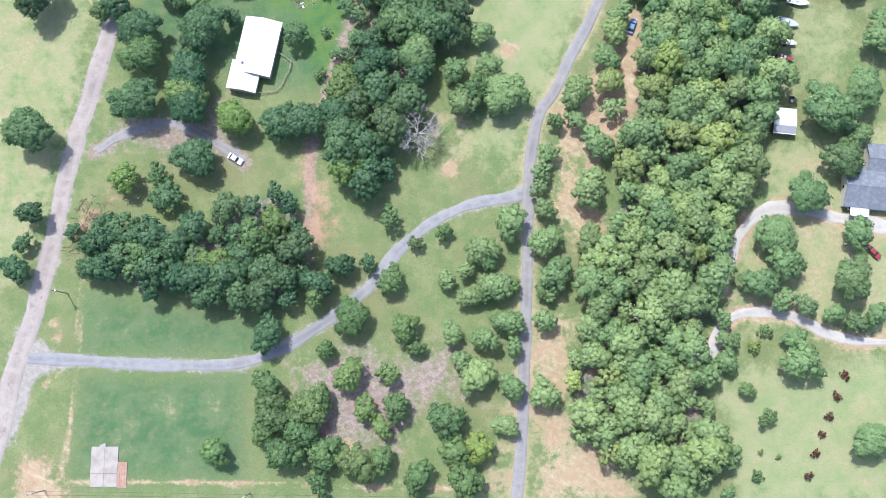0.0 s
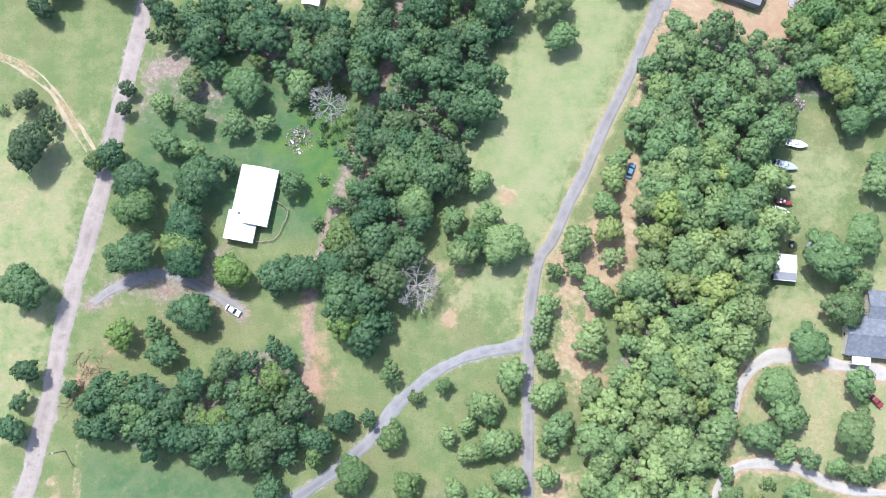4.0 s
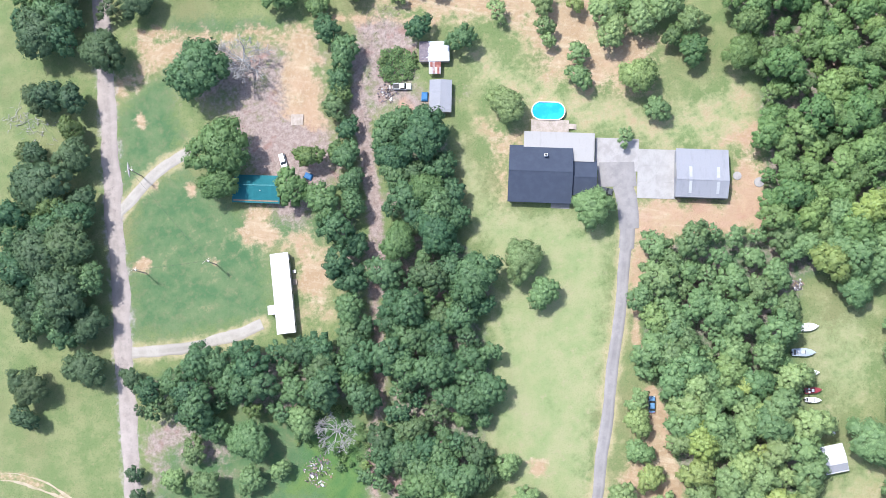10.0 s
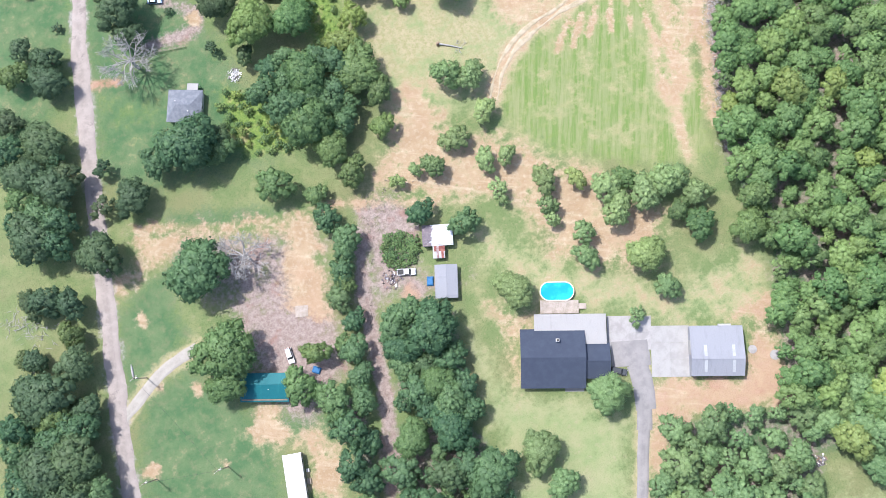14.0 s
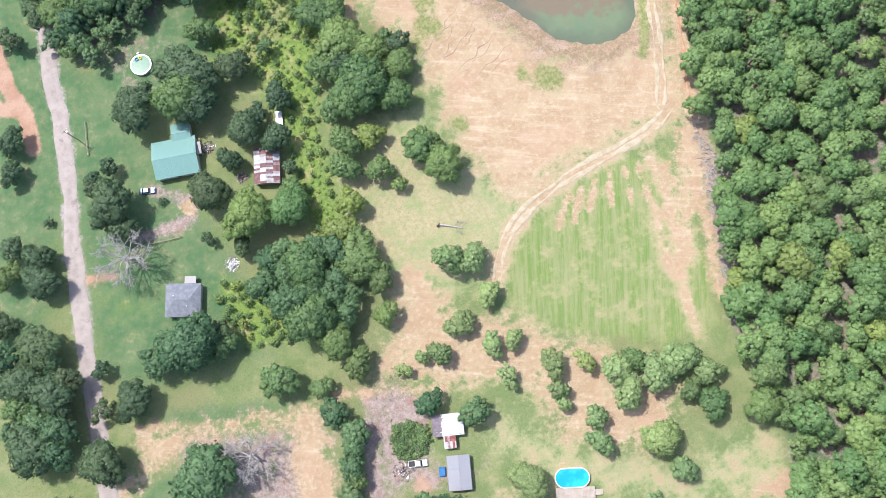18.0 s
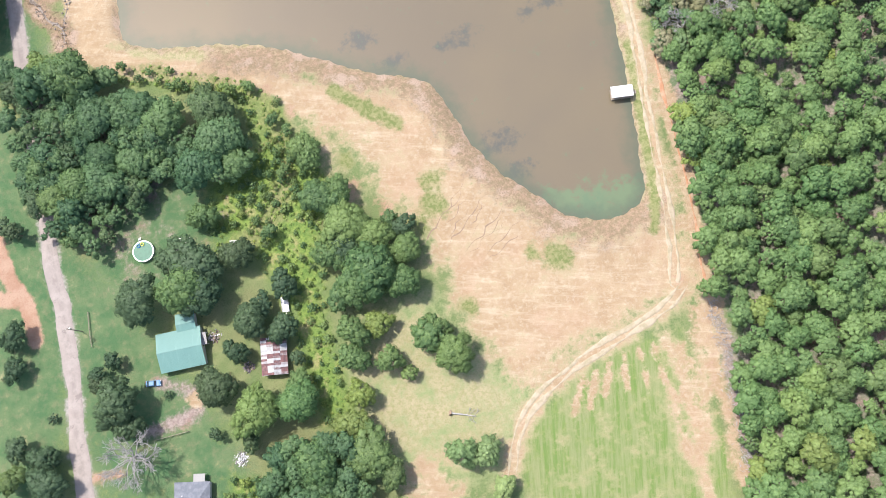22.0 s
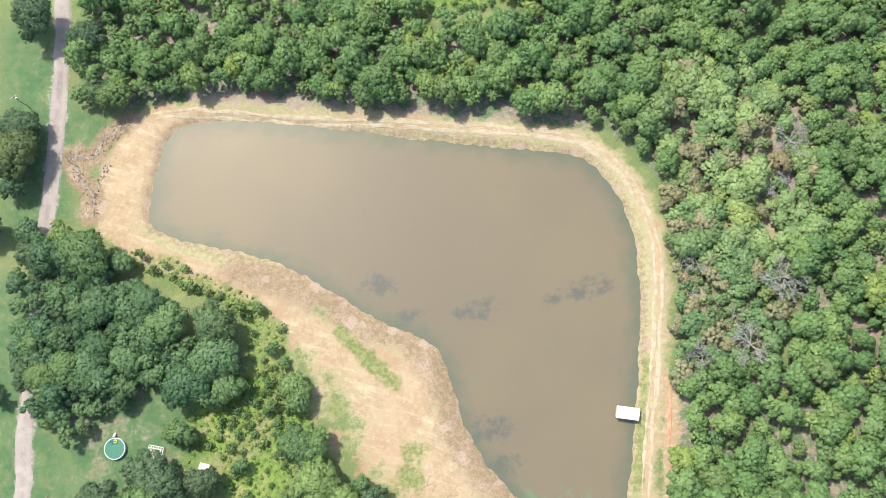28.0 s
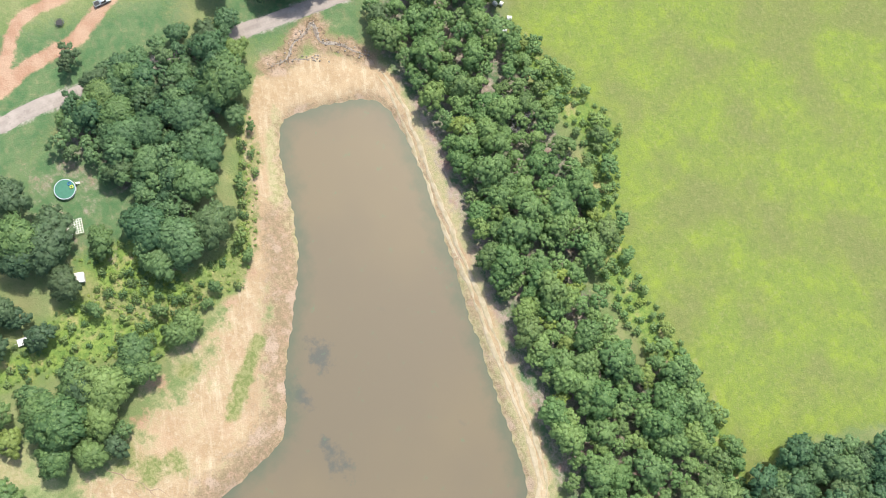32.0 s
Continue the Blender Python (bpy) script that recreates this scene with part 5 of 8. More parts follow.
def lay_ground(area, strip):
    """Which cover lies where."""
    for ring, amount in ((BACK_LAWN, 0.85), (BACK_LAWN_NORTH, 0.85), (ORCHARD_LAWN, 0.95), (WEST_PASTURE, 0.8), (BOAT_LAWN, 0.6)):
        area("pale", ring, amount, 8)
    area("dry", WEST_PASTURE, 0.45, 10)
    area("dry", ORCHARD_LAWN, 0.3, 10)
    # western lawns get the green with cloud shade in its colour
    for ring in (SOUTH_LAWN, HOME_LAWN, WEST_LAWNS, ROAD_LAWNS):
        area("cool", ring, 1.0, 8)
        area("dry", ring, 0.2, 8)
    area("lush", GREY_YARD, 0.45, 8)
    area("meadow", MEADOW, 1.0, 3)
    area("mown", GREEN_FIELD, 0.95, 5)
    area("dry", GREEN_FIELD, 0.36, 6)
    for ring in (WEED_STRIP, WEED_STRIP_NORTH):
        area("weed", ring, 0.95, 6)
    area("sand", BARE_SHORE, 0.74, 7)
    area("dry", BARE_SHORE, 0.95, 9)
    area("sand", DAM_HEAD, 0.95, 3)
    for ring, amount in ((SANDY_ORCHARD, 0.7), (HOUSE_DIRT, 0.95), (HOUSE_SAND, 0.8), (MOB_DIRT, 0.6), (EAST_SAND, 0.95), (DRIVE_SIDE_SAND, 0.6), (HILL_PATCH, 0.6)):
        area("sand", ring, amount, 5)
        area("dry", ring, 0.85, 13)
    area("sand", NORTH_YARD_DIRT, 0.9, 5)
    area("litter", WORK_YARD, 0.75, 4)
    area("litter", NORTH_YARD, 0.72, 8)
    area("litter", PINK_YARD, 0.95, 6)
    area("cool", YARD_GRASS, 0.95, 5)
    area("cool", YARD_GRASS_NORTH, 0.95, 4)
    area("litter", NW_YARD, 0.22, 6)
    area("cool", NW_YARD, 0.9, 6)
    area("litter", BURN_SCRUB, 0.55, 8)
    area("weed", BURN_SCRUB, 0.7, 8)
    area("clay", RED_CLAY, 0.62, 4)
    area("clay", BRUSH_RED, 0.6, 4)
    area("clay", HOUSE_DIRT, 0.5, 6)
    for ring in (WOOD_SOUTH, WOOD_CENTRE, WOOD_HOME, WOOD_STRIP, WOOD_STRIP_NORTH, WOOD_EAST, WOOD_BARN, WOOD_RIDGE, WOOD_RIDGE_NORTH, WOOD_DAM, WOOD_NORTHWEST, WOOD_ROAD_NW):
        area("cool", ring, 0.9, 3)
        area("litter", ring, 0.5, 3)
    ring = [*POND, POND[0]]
    strip("dry", ring, 8.0, 0.85, 4.0)
    strip("weed", ring, 4.0, 0.45, 3.0)
    strip("shore", SHORE_BAND, 6.0, 0.8, 4.5)
    strip("shore", ring, 1.8, 0.6, 1.5)
    for line in (DAM_TRACK, CURVE_TRACK, WEST_TRACK):
        strip("dry", line, 4.0, 0.75, 2.5)
        strip("sand", line, 2.6, 0.74, 2.0)
    strip("sand", WEST_TRACK, 3.4, 1.0, 2.0)
    strip("clay", OUTER_TRACK, 1.2, 0.5, 1.6)
    strip("sand", OUTER_TRACK, 3.0, 0.8, 2.0)
    strip("sand", YARD_TRACK, 2.0, 0.7, 2.5)
    strip("litter", WOOD_TRAIL, 2.4, 0.9, 1.5)
    strip("litter", WOOD_TRAIL_SOUTH, 2.0, 0.75, 1.5)
    strip("clay", WOOD_TRAIL_SOUTH, 1.2, 0.5, 1.2)
    strip("clay", WEST_LANE, 2.5, 1.0, 1.2)
    strip("clay", WEST_LOOP, 2.0, 1.0, 1.2)
    strip("litter", BRUSH_LINE, 3.5, 0.7, 2.5)
    strip("shore", CREEK, 4.0, 0.85, 2.5)
    strip("sand", FIELD_TRACK, 2.0, 0.5, 1.0)
    strip("gravel", COUNTY_ROAD, 3.0, 0.7, 1.6)
    strip("gravel", GRAVEL_DRIVE, 1.9, 0.7, 1.2)
    for line in (ASPHALT_DRIVE, HOME_DRIVE, NORTH_DRIVE):
        strip("dry", line, 3.0, 0.8, 2.0)
    for line in (WHITE_DRIVE, CREEK_DRIVE):
        strip("sand", line, 2.6, 0.8, 1.5)
    area("gravel", JUNCTION, 1.0, 1.5)
    strip("sand", DITCH, 0.9, 0.7, 0.9)
    strip("sand", DITCH_SOUTH, 0.9, 0.7, 0.9)
    area("pale", NORTH_LAWN, 0.95, 8)
    area("dry", NORTH_LAWN, 0.72, 8)
    area("sand", NORTH_LAWN, 0.45, 8)
    area("weed", WEED_YARD, 0.9, 5)
    area("weed", BANK_WEEDS, 1.0, 4)
    area("weed_over", BANK_WEEDS, 0.85, 4)
    strip("weed_over", EAST_BANK, 1.3, 0.9, 1.4)
    strip("clay", SHORE_BAND[2:], 3.5, 0.5, 4.0)
    area("dry", SCRUB_NORTH, 0.6, 5)
    area("pale", EAST_YARD, 0.85, 8)
    area("dry", EAST_YARD, 0.5, 8)
    strip("sand", EAST_TRAIL, 1.5, 1.0, 1.2)
    area("pale", DRY_LAWN, 1.0, 8)
    area("dry", DRY_LAWN, 0.6, 8)
    area("sand", FIELD_GULLY, 0.85, 4)
    area("clay", FIELD_GULLY, 0.35, 4)
    area("cool", POOL_CLEARING, 0.9, 4)
    area("litter", POOL_CLEARING, 0.3, 5)
    area("weed", MEADOW_EDGE, 0.8, 4)
    area("lush", GLADE_LUSH, 0.8, 6)
    area("cool", GLADE, 0.85, 6)
    area("litter", GLADE_DIRT, 0.7, 5)
    strip("weed_over", SHORE_GREEN, 2.0, 1.0, 1.8)
    for line in (STREAK_ONE, STREAK_TWO, STREAK_THREE):
        strip("sand", line, 1.3, 0.92, 2.2)
        strip("dry", line, 3.5, 0.7, 3.0)
    for line in (FIELD_RILL_A, FIELD_RILL_B, FIELD_RILL_C, FIELD_RILL_D, FIELD_RILL_E, FIELD_RILL_F, FIELD_RILL_G, FIELD_RILL_H, FIELD_RILL_I):
        strip("sand", line, 0.9, 0.95, 1.5)
    strip("sand", WOOD_EDGE_SAND, 1.3, 0.9, 1.6)
    strip("clay", SPUR_WEST, 1.6, 0.85, 1.5)
    strip("litter", SPUR_YARD, 2.2, 0.8, 2.0)
    area("litter", GROVE_SOIL, 0.72, 8)
    area("litter", YARD_SOIL, 0.55, 6)
    strip("litter", HOUSE_DRIVE, 3.0, 0.7, 2.0)
    def spot(kind, x, y, r, amount):
        area(kind, [(x + r * math.cos(a) * (0.8 + 0.3 * math.sin(3 * a + x)), y + r * math.sin(a)) for a in np.linspace(0, 6.0, 11)], amount, max(1.5, r * 0.5))
    for x, y, r in GREEN_SPOTS:
        spot("weed_over", x, y, r, 0.8)
    for x, y, r in CLAY_SPOTS:
        spot("clay", x, y, r, 0.62)
    for x, y, r in SAND_SPOTS:
        area("sand", [(x + r * math.cos(a) * (0.8 + 0.3 * math.sin(3 * a + x)), y + r * math.sin(a)) for a in np.linspace(0, 6.0, 11)], 0.85, max(1.5, r * 0.4))


def ribbon(name, points, width, material, label, lift=0.07, wobble=0.25, seed=1):
    """A road laid on the ground: five corners across, with ragged edges."""
    line = smooth_line(points, 1.5)
    way = np.gradient(line, axis=0)
    way /= np.linalg.norm(way, axis=1)[:, None] + 1e-9
    side = np.stack([-way[:, 1], way[:, 0]], -1)
    rng = np.random.RandomState(seed)
    n = len(line)
    def rough():
        k = rng.normal(size=n + 8)
        return np.convolve(k, np.ones(5) / 2.2, "same")[4:-4] * wobble
    left, right = width / 2 + rough(), width / 2 + rough()
    if width < 2.5:
        thin = np.clip(np.minimum(np.arange(n), np.arange(n)[::-1]) / 6.0, 0.08, 1.0)
        left, right = np.maximum(left, 0.05) * thin, np.maximum(right, 0.05) * thin
    rows = []
    for f in (-1.0, -0.86, -0.43, 0.0, 0.43, 0.86, 1.0):
        off = np.where(f < 0, f * left, f * right)
        p = line + side * off[:, None]
        z = relief_of(p[:, 0], p[:, 1]) + (lift if abs(f) < 1 else -0.12)
        rows.append(np.column_stack([p, z]))
    v = np.stack(rows, 1).reshape(-1, 3)
    idx = np.arange(n * 7).reshape(n, 7)
    quads = np.stack([idx[:-1, :-1], idx[1:, :-1], idx[1:, 1:], idx[:-1, 1:]], -1).reshape(-1, 4)[:, ::-1]
    me = fast_mesh(name, v, quads, None, [material], smooth=True)
    uv = me.uv_layers.new(name="UVMap")
    across = np.tile(np.linspace(0, 1, 7), n)
    along = np.repeat(np.arange(n) * 1.5, 7)
    loops = np.zeros(len(me.loops), np.int32)
    me.loops.foreach_get("vertex_index", loops)
    uv.data.foreach_set("uv", np.stack([across[loops], along[loops]], -1).astype(np.float32).ravel())
    return tagged(new(name, me), label, "road", kind="structure")


ground = build_ground()
ribbon("road", COUNTY_ROAD, 5.5, ASPHALT_OLD, "worn pinkish grey county road with ragged edges", 0.09, 0.25, 2)
ribbon("driveway", GRAVEL_DRIVE, 3.5, GRAVEL, "curving blue-grey gravel driveway through the grass", 0.08, 0.22, 3)
ribbon("driveway", ASPHALT_DRIVE, 3.4, ASPHALT, "long straight grey asphalt driveway to the dark-roofed house", 0.1, 0.08, 4)
ribbon("driveway", DRIVE_FLARE, 4.3, ASPHALT, "widened top of the asphalt driveway at the court", 0.12, 0.1, 10)
ribbon("driveway", COURT_NECK, 6.0, ASPHALT, "asphalt neck where the driveway opens into the court", 0.14, 0.15, 11)
ribbon("driveway", COURT, 11.4, ASPHALT, "broad tan-grey asphalt parking court beside the house", 0.16, 0.1, 12)
ribbon("driveway", HOME_DRIVE, 3.4, TAN_GRAVEL, "short gravel driveway to the mobile home", 0.08, 0.3, 5)
ribbon("driveway", NORTH_DRIVE, 3.4, TAN_GRAVEL, "short grey gravel driveway off the county road", 0.08, 0.2, 6)
ribbon("driveway", HOUSE_DRIVE, 3.0, ASPHALT, "short dark asphalt drive under trees", 0.09, 0.3, 9)
ribbon("driveway", WHITE_DRIVE, 3.6, CHALK, "bright pale gravel drive bending to a house", 0.08, 0.35, 7)
ribbon("driveway", CREEK_DRIVE, 2.8, CHALK, "pale gravel lane under a row of trees", 0.08, 0.4, 8)


def offset_line(points, side):
    line = smooth_line(points, 2.5)
    way = np.gradient(line, axis=0)
    way /= np.linalg.norm(way, axis=1)[:, None] + 1e-9
    return line + side * np.stack([-way[:, 1], way[:, 0]], -1)


for line, wide, label in ((FIELD_TRACK, 0.8, "pale wheel rut of a field track"), (DAM_TRACK, 1.1, "pale wheel rut along the pond bank"), (CURVE_TRACK, 1.5, "pale wheel rut curving round the field")):
    for k, side in enumerate((-1.0, 1.0)):
        ribbon("track", offset_line(line, side), wide, SAND_RUT, label, 0.05, 0.34, 40 + k)
ribbon("gully", OUTER_TRACK, 0.8, CLAY_RUT, "red clay erosion gully beside the track", 0.04, 0.35, 48)
ribbon("stream", CREEK, 0.7, ROCKY, "rocky brown spillway channel", 0.05, 0.35, 49)
ribbon("stream", CREEK_SIDE, 0.5, ROCKY, "side arm of the rocky channel", 0.05, 0.3, 50)
for k in range(15):
    f = (k + 0.45 * math.sin(5.0 * k)) / 14
    line = (1 - f) * np.array(RILL_FIRST) + f * np.array(RILL_LAST)
    line = smooth_line(line, 1.6)
    line = line + np.array([[0.45 * math.sin(3.1 * k + 1.3 * i) + 0.3 * math.sin(2.6 * i), 0.5 * math.cos(2.3 * k + 1.7 * i)] for i in range(len(line))])
    first, last = (k * 5) % 4, len(line) - (k * 7) % 9
    ribbon("rill", line[first:last], 0.17, DAMP_SOIL, "thin dark erosion rill in bare soil", 0.04, 0.12, 60 + k)


def build_pond():
    ring = POND_RING
    centre = ring.mean(0)
    xs, ys = np.arange(ring[:, 0].min() - 6, ring[:, 0].max() + 6, 2.0), np.arange(ring[:, 1].min() - 6, ring[:, 1].max() + 6, 2.0)
    gx, gy = np.meshgrid(xs, ys)
    x, y = gx.ravel(), gy.ravel()
    d = depth_in(x, y, ring)
    idx = np.arange(len(x)).reshape(gx.shape)
    quads = np.stack([idx[:-1, :-1], idx[:-1, 1:], idx[1:, 1:], idx[1:, :-1]], -1).reshape(-1, 4)
    quads = quads[(d[quads] > -4).any(1)]
    me = fast_mesh("water", np.stack([x, y, np.full(len(x), WATER_LEVEL)], -1), quads, None, [WATER], smooth=True)
    shallow = np.clip(1 - d / 14, 0, 1)
    me.attributes.new("shallow", "FLOAT", "POINT").data.foreach_set("value", shallow.astype(np.float32))
    beds = np.zeros((len(x), 4), np.float32)
    for px, py, r in WATER_WEED:
        beds[:, 0] = np.maximum(beds[:, 0], np.clip(1.3 - np.hypot((x - px) * 0.8, (y - py) * 1.3) / r, 0, 1))
    beds[:, 1] = np.clip(0.5 + depth_in(x, y, ALGAE) / 8, 0, 1)
    me.attributes.new("weedy", "FLOAT_COLOR", "POINT").data.foreach_set("color", beds.ravel())
    return tagged(new("water", me), "still muddy brown pond water with weedy shallows", "pond", kind="structure")


build_pond()

# ---- trees ----
def ico_arrays():
    bm = bmesh.new()
    bmesh.ops.create_icosphere(bm, subdivisions=1, radius=1.0)
    v = np.array([p.co[:] for p in bm.verts])
    f = np.array([[p.index for p in q.verts] for q in bm.faces])
    bm.free()
    return v, f


ICO_V, ICO_F = ico_arrays()
OCT_V = np.array([(1, 0, 0), (-1, 0, 0), (0, 1, 0), (0, -1, 0), (0, 0, 1), (0, 0, -1)], float)
OCT_F = np.array([(0, 2, 4), (2, 1, 4), (1, 3, 4), (3, 0, 4), (2, 0, 5), (1, 2, 5), (3, 1, 5), (0, 3, 5)])


def crown_arrays(rng, radius, top, base, lobes, card, density):
    """Leaf clumps on the outside of a heap of lobes, over a rough core of the same leaves."""
    cs, rs = [], []
    tall, ways = top - base, rng.uniform(0, 6.28, 2)
    for i in range(lobes):
        if i == 0:
            rho, ang = 0.0, 0.0
        else:
            rho, ang = radius * 0.78 * math.sqrt((i + rng.rand()) / lobes), i * 2.4 + rng.rand() * 0.5
        r = radius * rng.uniform(0.13, 0.3) * (1.2 if i == 0 else 1.0)
        lift = 1 - (rho / radius) ** 2.0
        z = base + r * 0.6 + (tall - r * 1.6) * (0.35 + 0.65 * lift) * rng.uniform(0.8, 1.0)
        rho *= 1 + 0.2 * math.sin(2 * ang + ways[0]) + 0.14 * math.sin(3 * ang + ways[1])
        cs.append((rho * math.cos(ang), rho * math.sin(ang), z))
        rs.append(r)
    cs, rs = np.array(cs), np.array(rs)
    cs[:, :2] *= rng.uniform(0.85, 1.12, 2)
    pts, dirs = [], []
    for c, r in zip(cs, rs):
        n = int(density * 4 * math.pi * r * r)
        d = rng.normal(size=(n, 3))
        d /= np.linalg.norm(d, axis=1)[:, None]
        d = d[d[:, 2] > -0.15]
        p = c + d * (r * rng.uniform(0.8, 1.16, len(d)))[:, None]
        gap = np.linalg.norm(p[:, None] - cs[None], axis=2) / rs[None]
        keep = (gap.min(1) > 0.84)
        pts.append(p[keep])
        dirs.append(d[keep])
    p, d = np.vstack(pts), np.vstack(dirs)
    nrm = d + rng.normal(size=d.shape) * 0.42
    nrm /= np.linalg.norm(nrm, axis=1)[:, None]
    t = np.cross(nrm, rng.normal(size=d.shape))
    t /= np.linalg.norm(t, axis=1)[:, None] + 1e-9
    b = np.cross(nrm, t)
    s = (card * (0.45 + 1.1 * rng.rand(len(p)) ** 2))[:, None]
    leaf_v = np.stack([p + t * s, p - t * s * 0.55 + b * s * 0.75 + nrm * s * 0.1, p - t * s * 0.6 - b * s * 0.7], 1).reshape(-1, 3)
    leaves = np.arange(len(leaf_v)).reshape(-1, 3)
    core_v, core_f = [], []
    k = len(leaf_v)
    for c, r in zip(cs, rs):
        bump = 1 + rng.uniform(-0.14, 0.14, len(OCT_V))
        core_v.append(c + OCT_V * (r * 1.02 * bump)[:, None])
        core_f.append(OCT_F + k)
        k += len(OCT_V)
    verts = np.vstack([leaf_v, *core_v])
    lean = verts - (0, 0, base + 0.25 * tall)
    lean /= np.linalg.norm(lean, axis=1)[:, None] + 1e-9
    out = np.vstack([np.repeat(d, 3, 0), *[OCT_V] * len(cs)]) * 0.5 + lean * 0.75
    return verts, np.vstack([leaves, *core_f]), out / (np.linalg.norm(out, axis=1)[:, None] + 1e-9)


def tube_arrays(path, radii, sides=6):
    path, v, f = np.array(path, float), [], []
    for i, (p, r) in enumerate(zip(path, radii)):
        way = path[min(i + 1, len(path) - 1)] - path[max(i - 1, 0)]
        way /= np.linalg.norm(way) + 1e-9
        u = np.cross(way, (0.31, 0.95, 0.05))
        u /= np.linalg.norm(u) + 1e-9
        w = np.cross(way, u)
        a = np.linspace(0, 2 * math.pi, sides, endpoint=False)
        v.append(p + r * (np.cos(a)[:, None] * u + np.sin(a)[:, None] * w))
    for i in range(len(path) - 1):
        for j in range(sides):
            k = (j + 1) % sides
            f.append((i * sides + j, i * sides + k, (i + 1) * sides + k, (i + 1) * sides + j))
    return np.vstack(v), np.array(f)


def join_arrays(pieces):
    v, f, k = [], [], 0
    for a, b in pieces:
        v.append(a)
        f.append(b + k)
        k += len(a)
    return np.vstack(v), np.vstack(f)


def trunk_arrays(rng, radius, top):
    w = 0.045 * radius + 0.06
    fork = top * 0.38
    pieces = [tube_arrays([(0, 0, -0.6), (0, 0, 0.4), (0.1, 0, fork), (0.15, 0.1, top * 0.75)], [w * 1.5, w, w * 0.8, w * 0.25], 7)]
    for i in range(5):
        a = i * 1.3 + rng.rand()
        reach = radius * rng.uniform(0.45, 0.65)
        pieces.append(tube_arrays([(0.08, 0, fork * rng.uniform(0.75, 1.1)), (reach * 0.5 * math.cos(a), reach * 0.5 * math.sin(a), top * 0.52), (reach * math.cos(a), reach * math.sin(a), top * 0.66)], [w * 0.55, w * 0.38, w * 0.15], 5))
    return join_arrays(pieces)


KINDS = {}


def tree_kinds():
    """A few crowns of each size, at their true size, to be shared by all the trees."""
    for size, radius, lobes, card, density, count in (("bush", 2.0, 13, 0.23, 9.8, 3), ("small", 3.4, 25, 0.29, 6.8, 4), ("middle", 5.0, 38, 0.34, 5.1, 6), ("large", 7.6, 64, 0.37, 4.3, 5)):
        KINDS[size] = []
        for i in range(count):
            rng = np.random.RandomState(100 + i * 7 + int(radius * 10))
            top = 1.4 * radius + 1.6 if size != "bush" else 2.4
            base = 0.15 * top if size != "bush" else 0.05
            crown = crown_arrays(rng, radius, top, base, lobes, card, density)
            trunk = trunk_arrays(rng, radius, top)
            KINDS[size].append((radius, top, crown, trunk, fast_mesh("crown", crown[0], None, crown[1], [LEAF], outward=crown[2]), fast_mesh("trunk", trunk[0], trunk[1], None, [BARK], smooth=True)))


tree_kinds()
PLANTED = []
TREE_RNG = random.Random(5)


def size_of(r):
    return "bush" if r < 2.6 else "small" if r < 4.1 else "middle" if r < 6.2 else "large"


LEAFED = {}


def leafed(mesh, leaf):
    """The same crown in other leaves, made once."""
    key = (mesh.name, leaf.name)
    if key not in LEAFED:
        LEAFED[key] = mesh.copy()
        LEAFED[key].materials[0] = leaf
    return LEAFED[key]


def plant(x, y, r, name="tree", label="broadleaf tree with a dense rounded green crown", category="tree", group="", leaf=None):
    radius, top, _, _, crown_mesh, trunk_mesh = TREE_RNG.choice(KINDS[size_of(r)])
    s = r / radius * 0.93
    root = new(name)
    root.empty_display_size = 0.5
    root.matrix_basis = Matrix.LocRotScale((x, y, height_at(x, y)), Euler((0, 0, TREE_RNG.uniform(0, 6.28))), (s * TREE_RNG.uniform(0.9, 1.12), s * TREE_RNG.uniform(0.88, 1.08), s * TREE_RNG.uniform(0.9, 1.1)))
    tagged(root, label, category, group)
    if leaf:
        crown_mesh = leafed(crown_mesh, leaf)
    for kind, mesh in (("crown", crown_mesh), ("trunk", trunk_mesh)):
        new(kind, mesh).parent = root
    PLANTED.append((x, y, r))
    return root


def scatter(ring, gap, seed, avoid=(), shy=0.55, holes=()):
    """Places in a ring that keep apart from one another, from planted trees and from trails."""
    ring = np.array(ring, float)
    rng = np.random.RandomState(seed)
    lo, hi = ring.min(0), ring.max(0)
    count = int((hi[0] - lo[0]) * (hi[1] - lo[1]) / gap**2 * 9)
    cand = rng.uniform(lo, hi, (count, 2))
    cand = cand[inside(cand[:, 0], cand[:, 1], ring)]
    for hole in holes:
        cand = cand[~inside(cand[:, 0], cand[:, 1], np.array(hole, float))]
    for line, half in avoid:
        cand = cand[line_distance(cand[:, 0], cand[:, 1], smooth_line(line, 3)) > half]
    trees = np.array(PLANTED) if PLANTED else np.zeros((0, 3))
    if len(trees) and len(cand):
        d = np.hypot(cand[:, None, 0] - trees[None, :, 0], cand[:, None, 1] - trees[None, :, 1])
        cand = cand[(d > shy * trees[None, :, 2] + 0.3 * gap).all(1)]
    cells, kept = {}, []
    for p in cand:
        c = (int(p[0] // gap), int(p[1] // gap))
        if all(np.hypot(p[0] - q[0], p[1] - q[1]) > gap for i in (-1, 0, 1) for j in (-1, 0, 1) for q in cells.get((c[0] + i, c[1] + j), ())):
            cells.setdefault(c, []).append(p)
            kept.append(p)
    return kept, rng


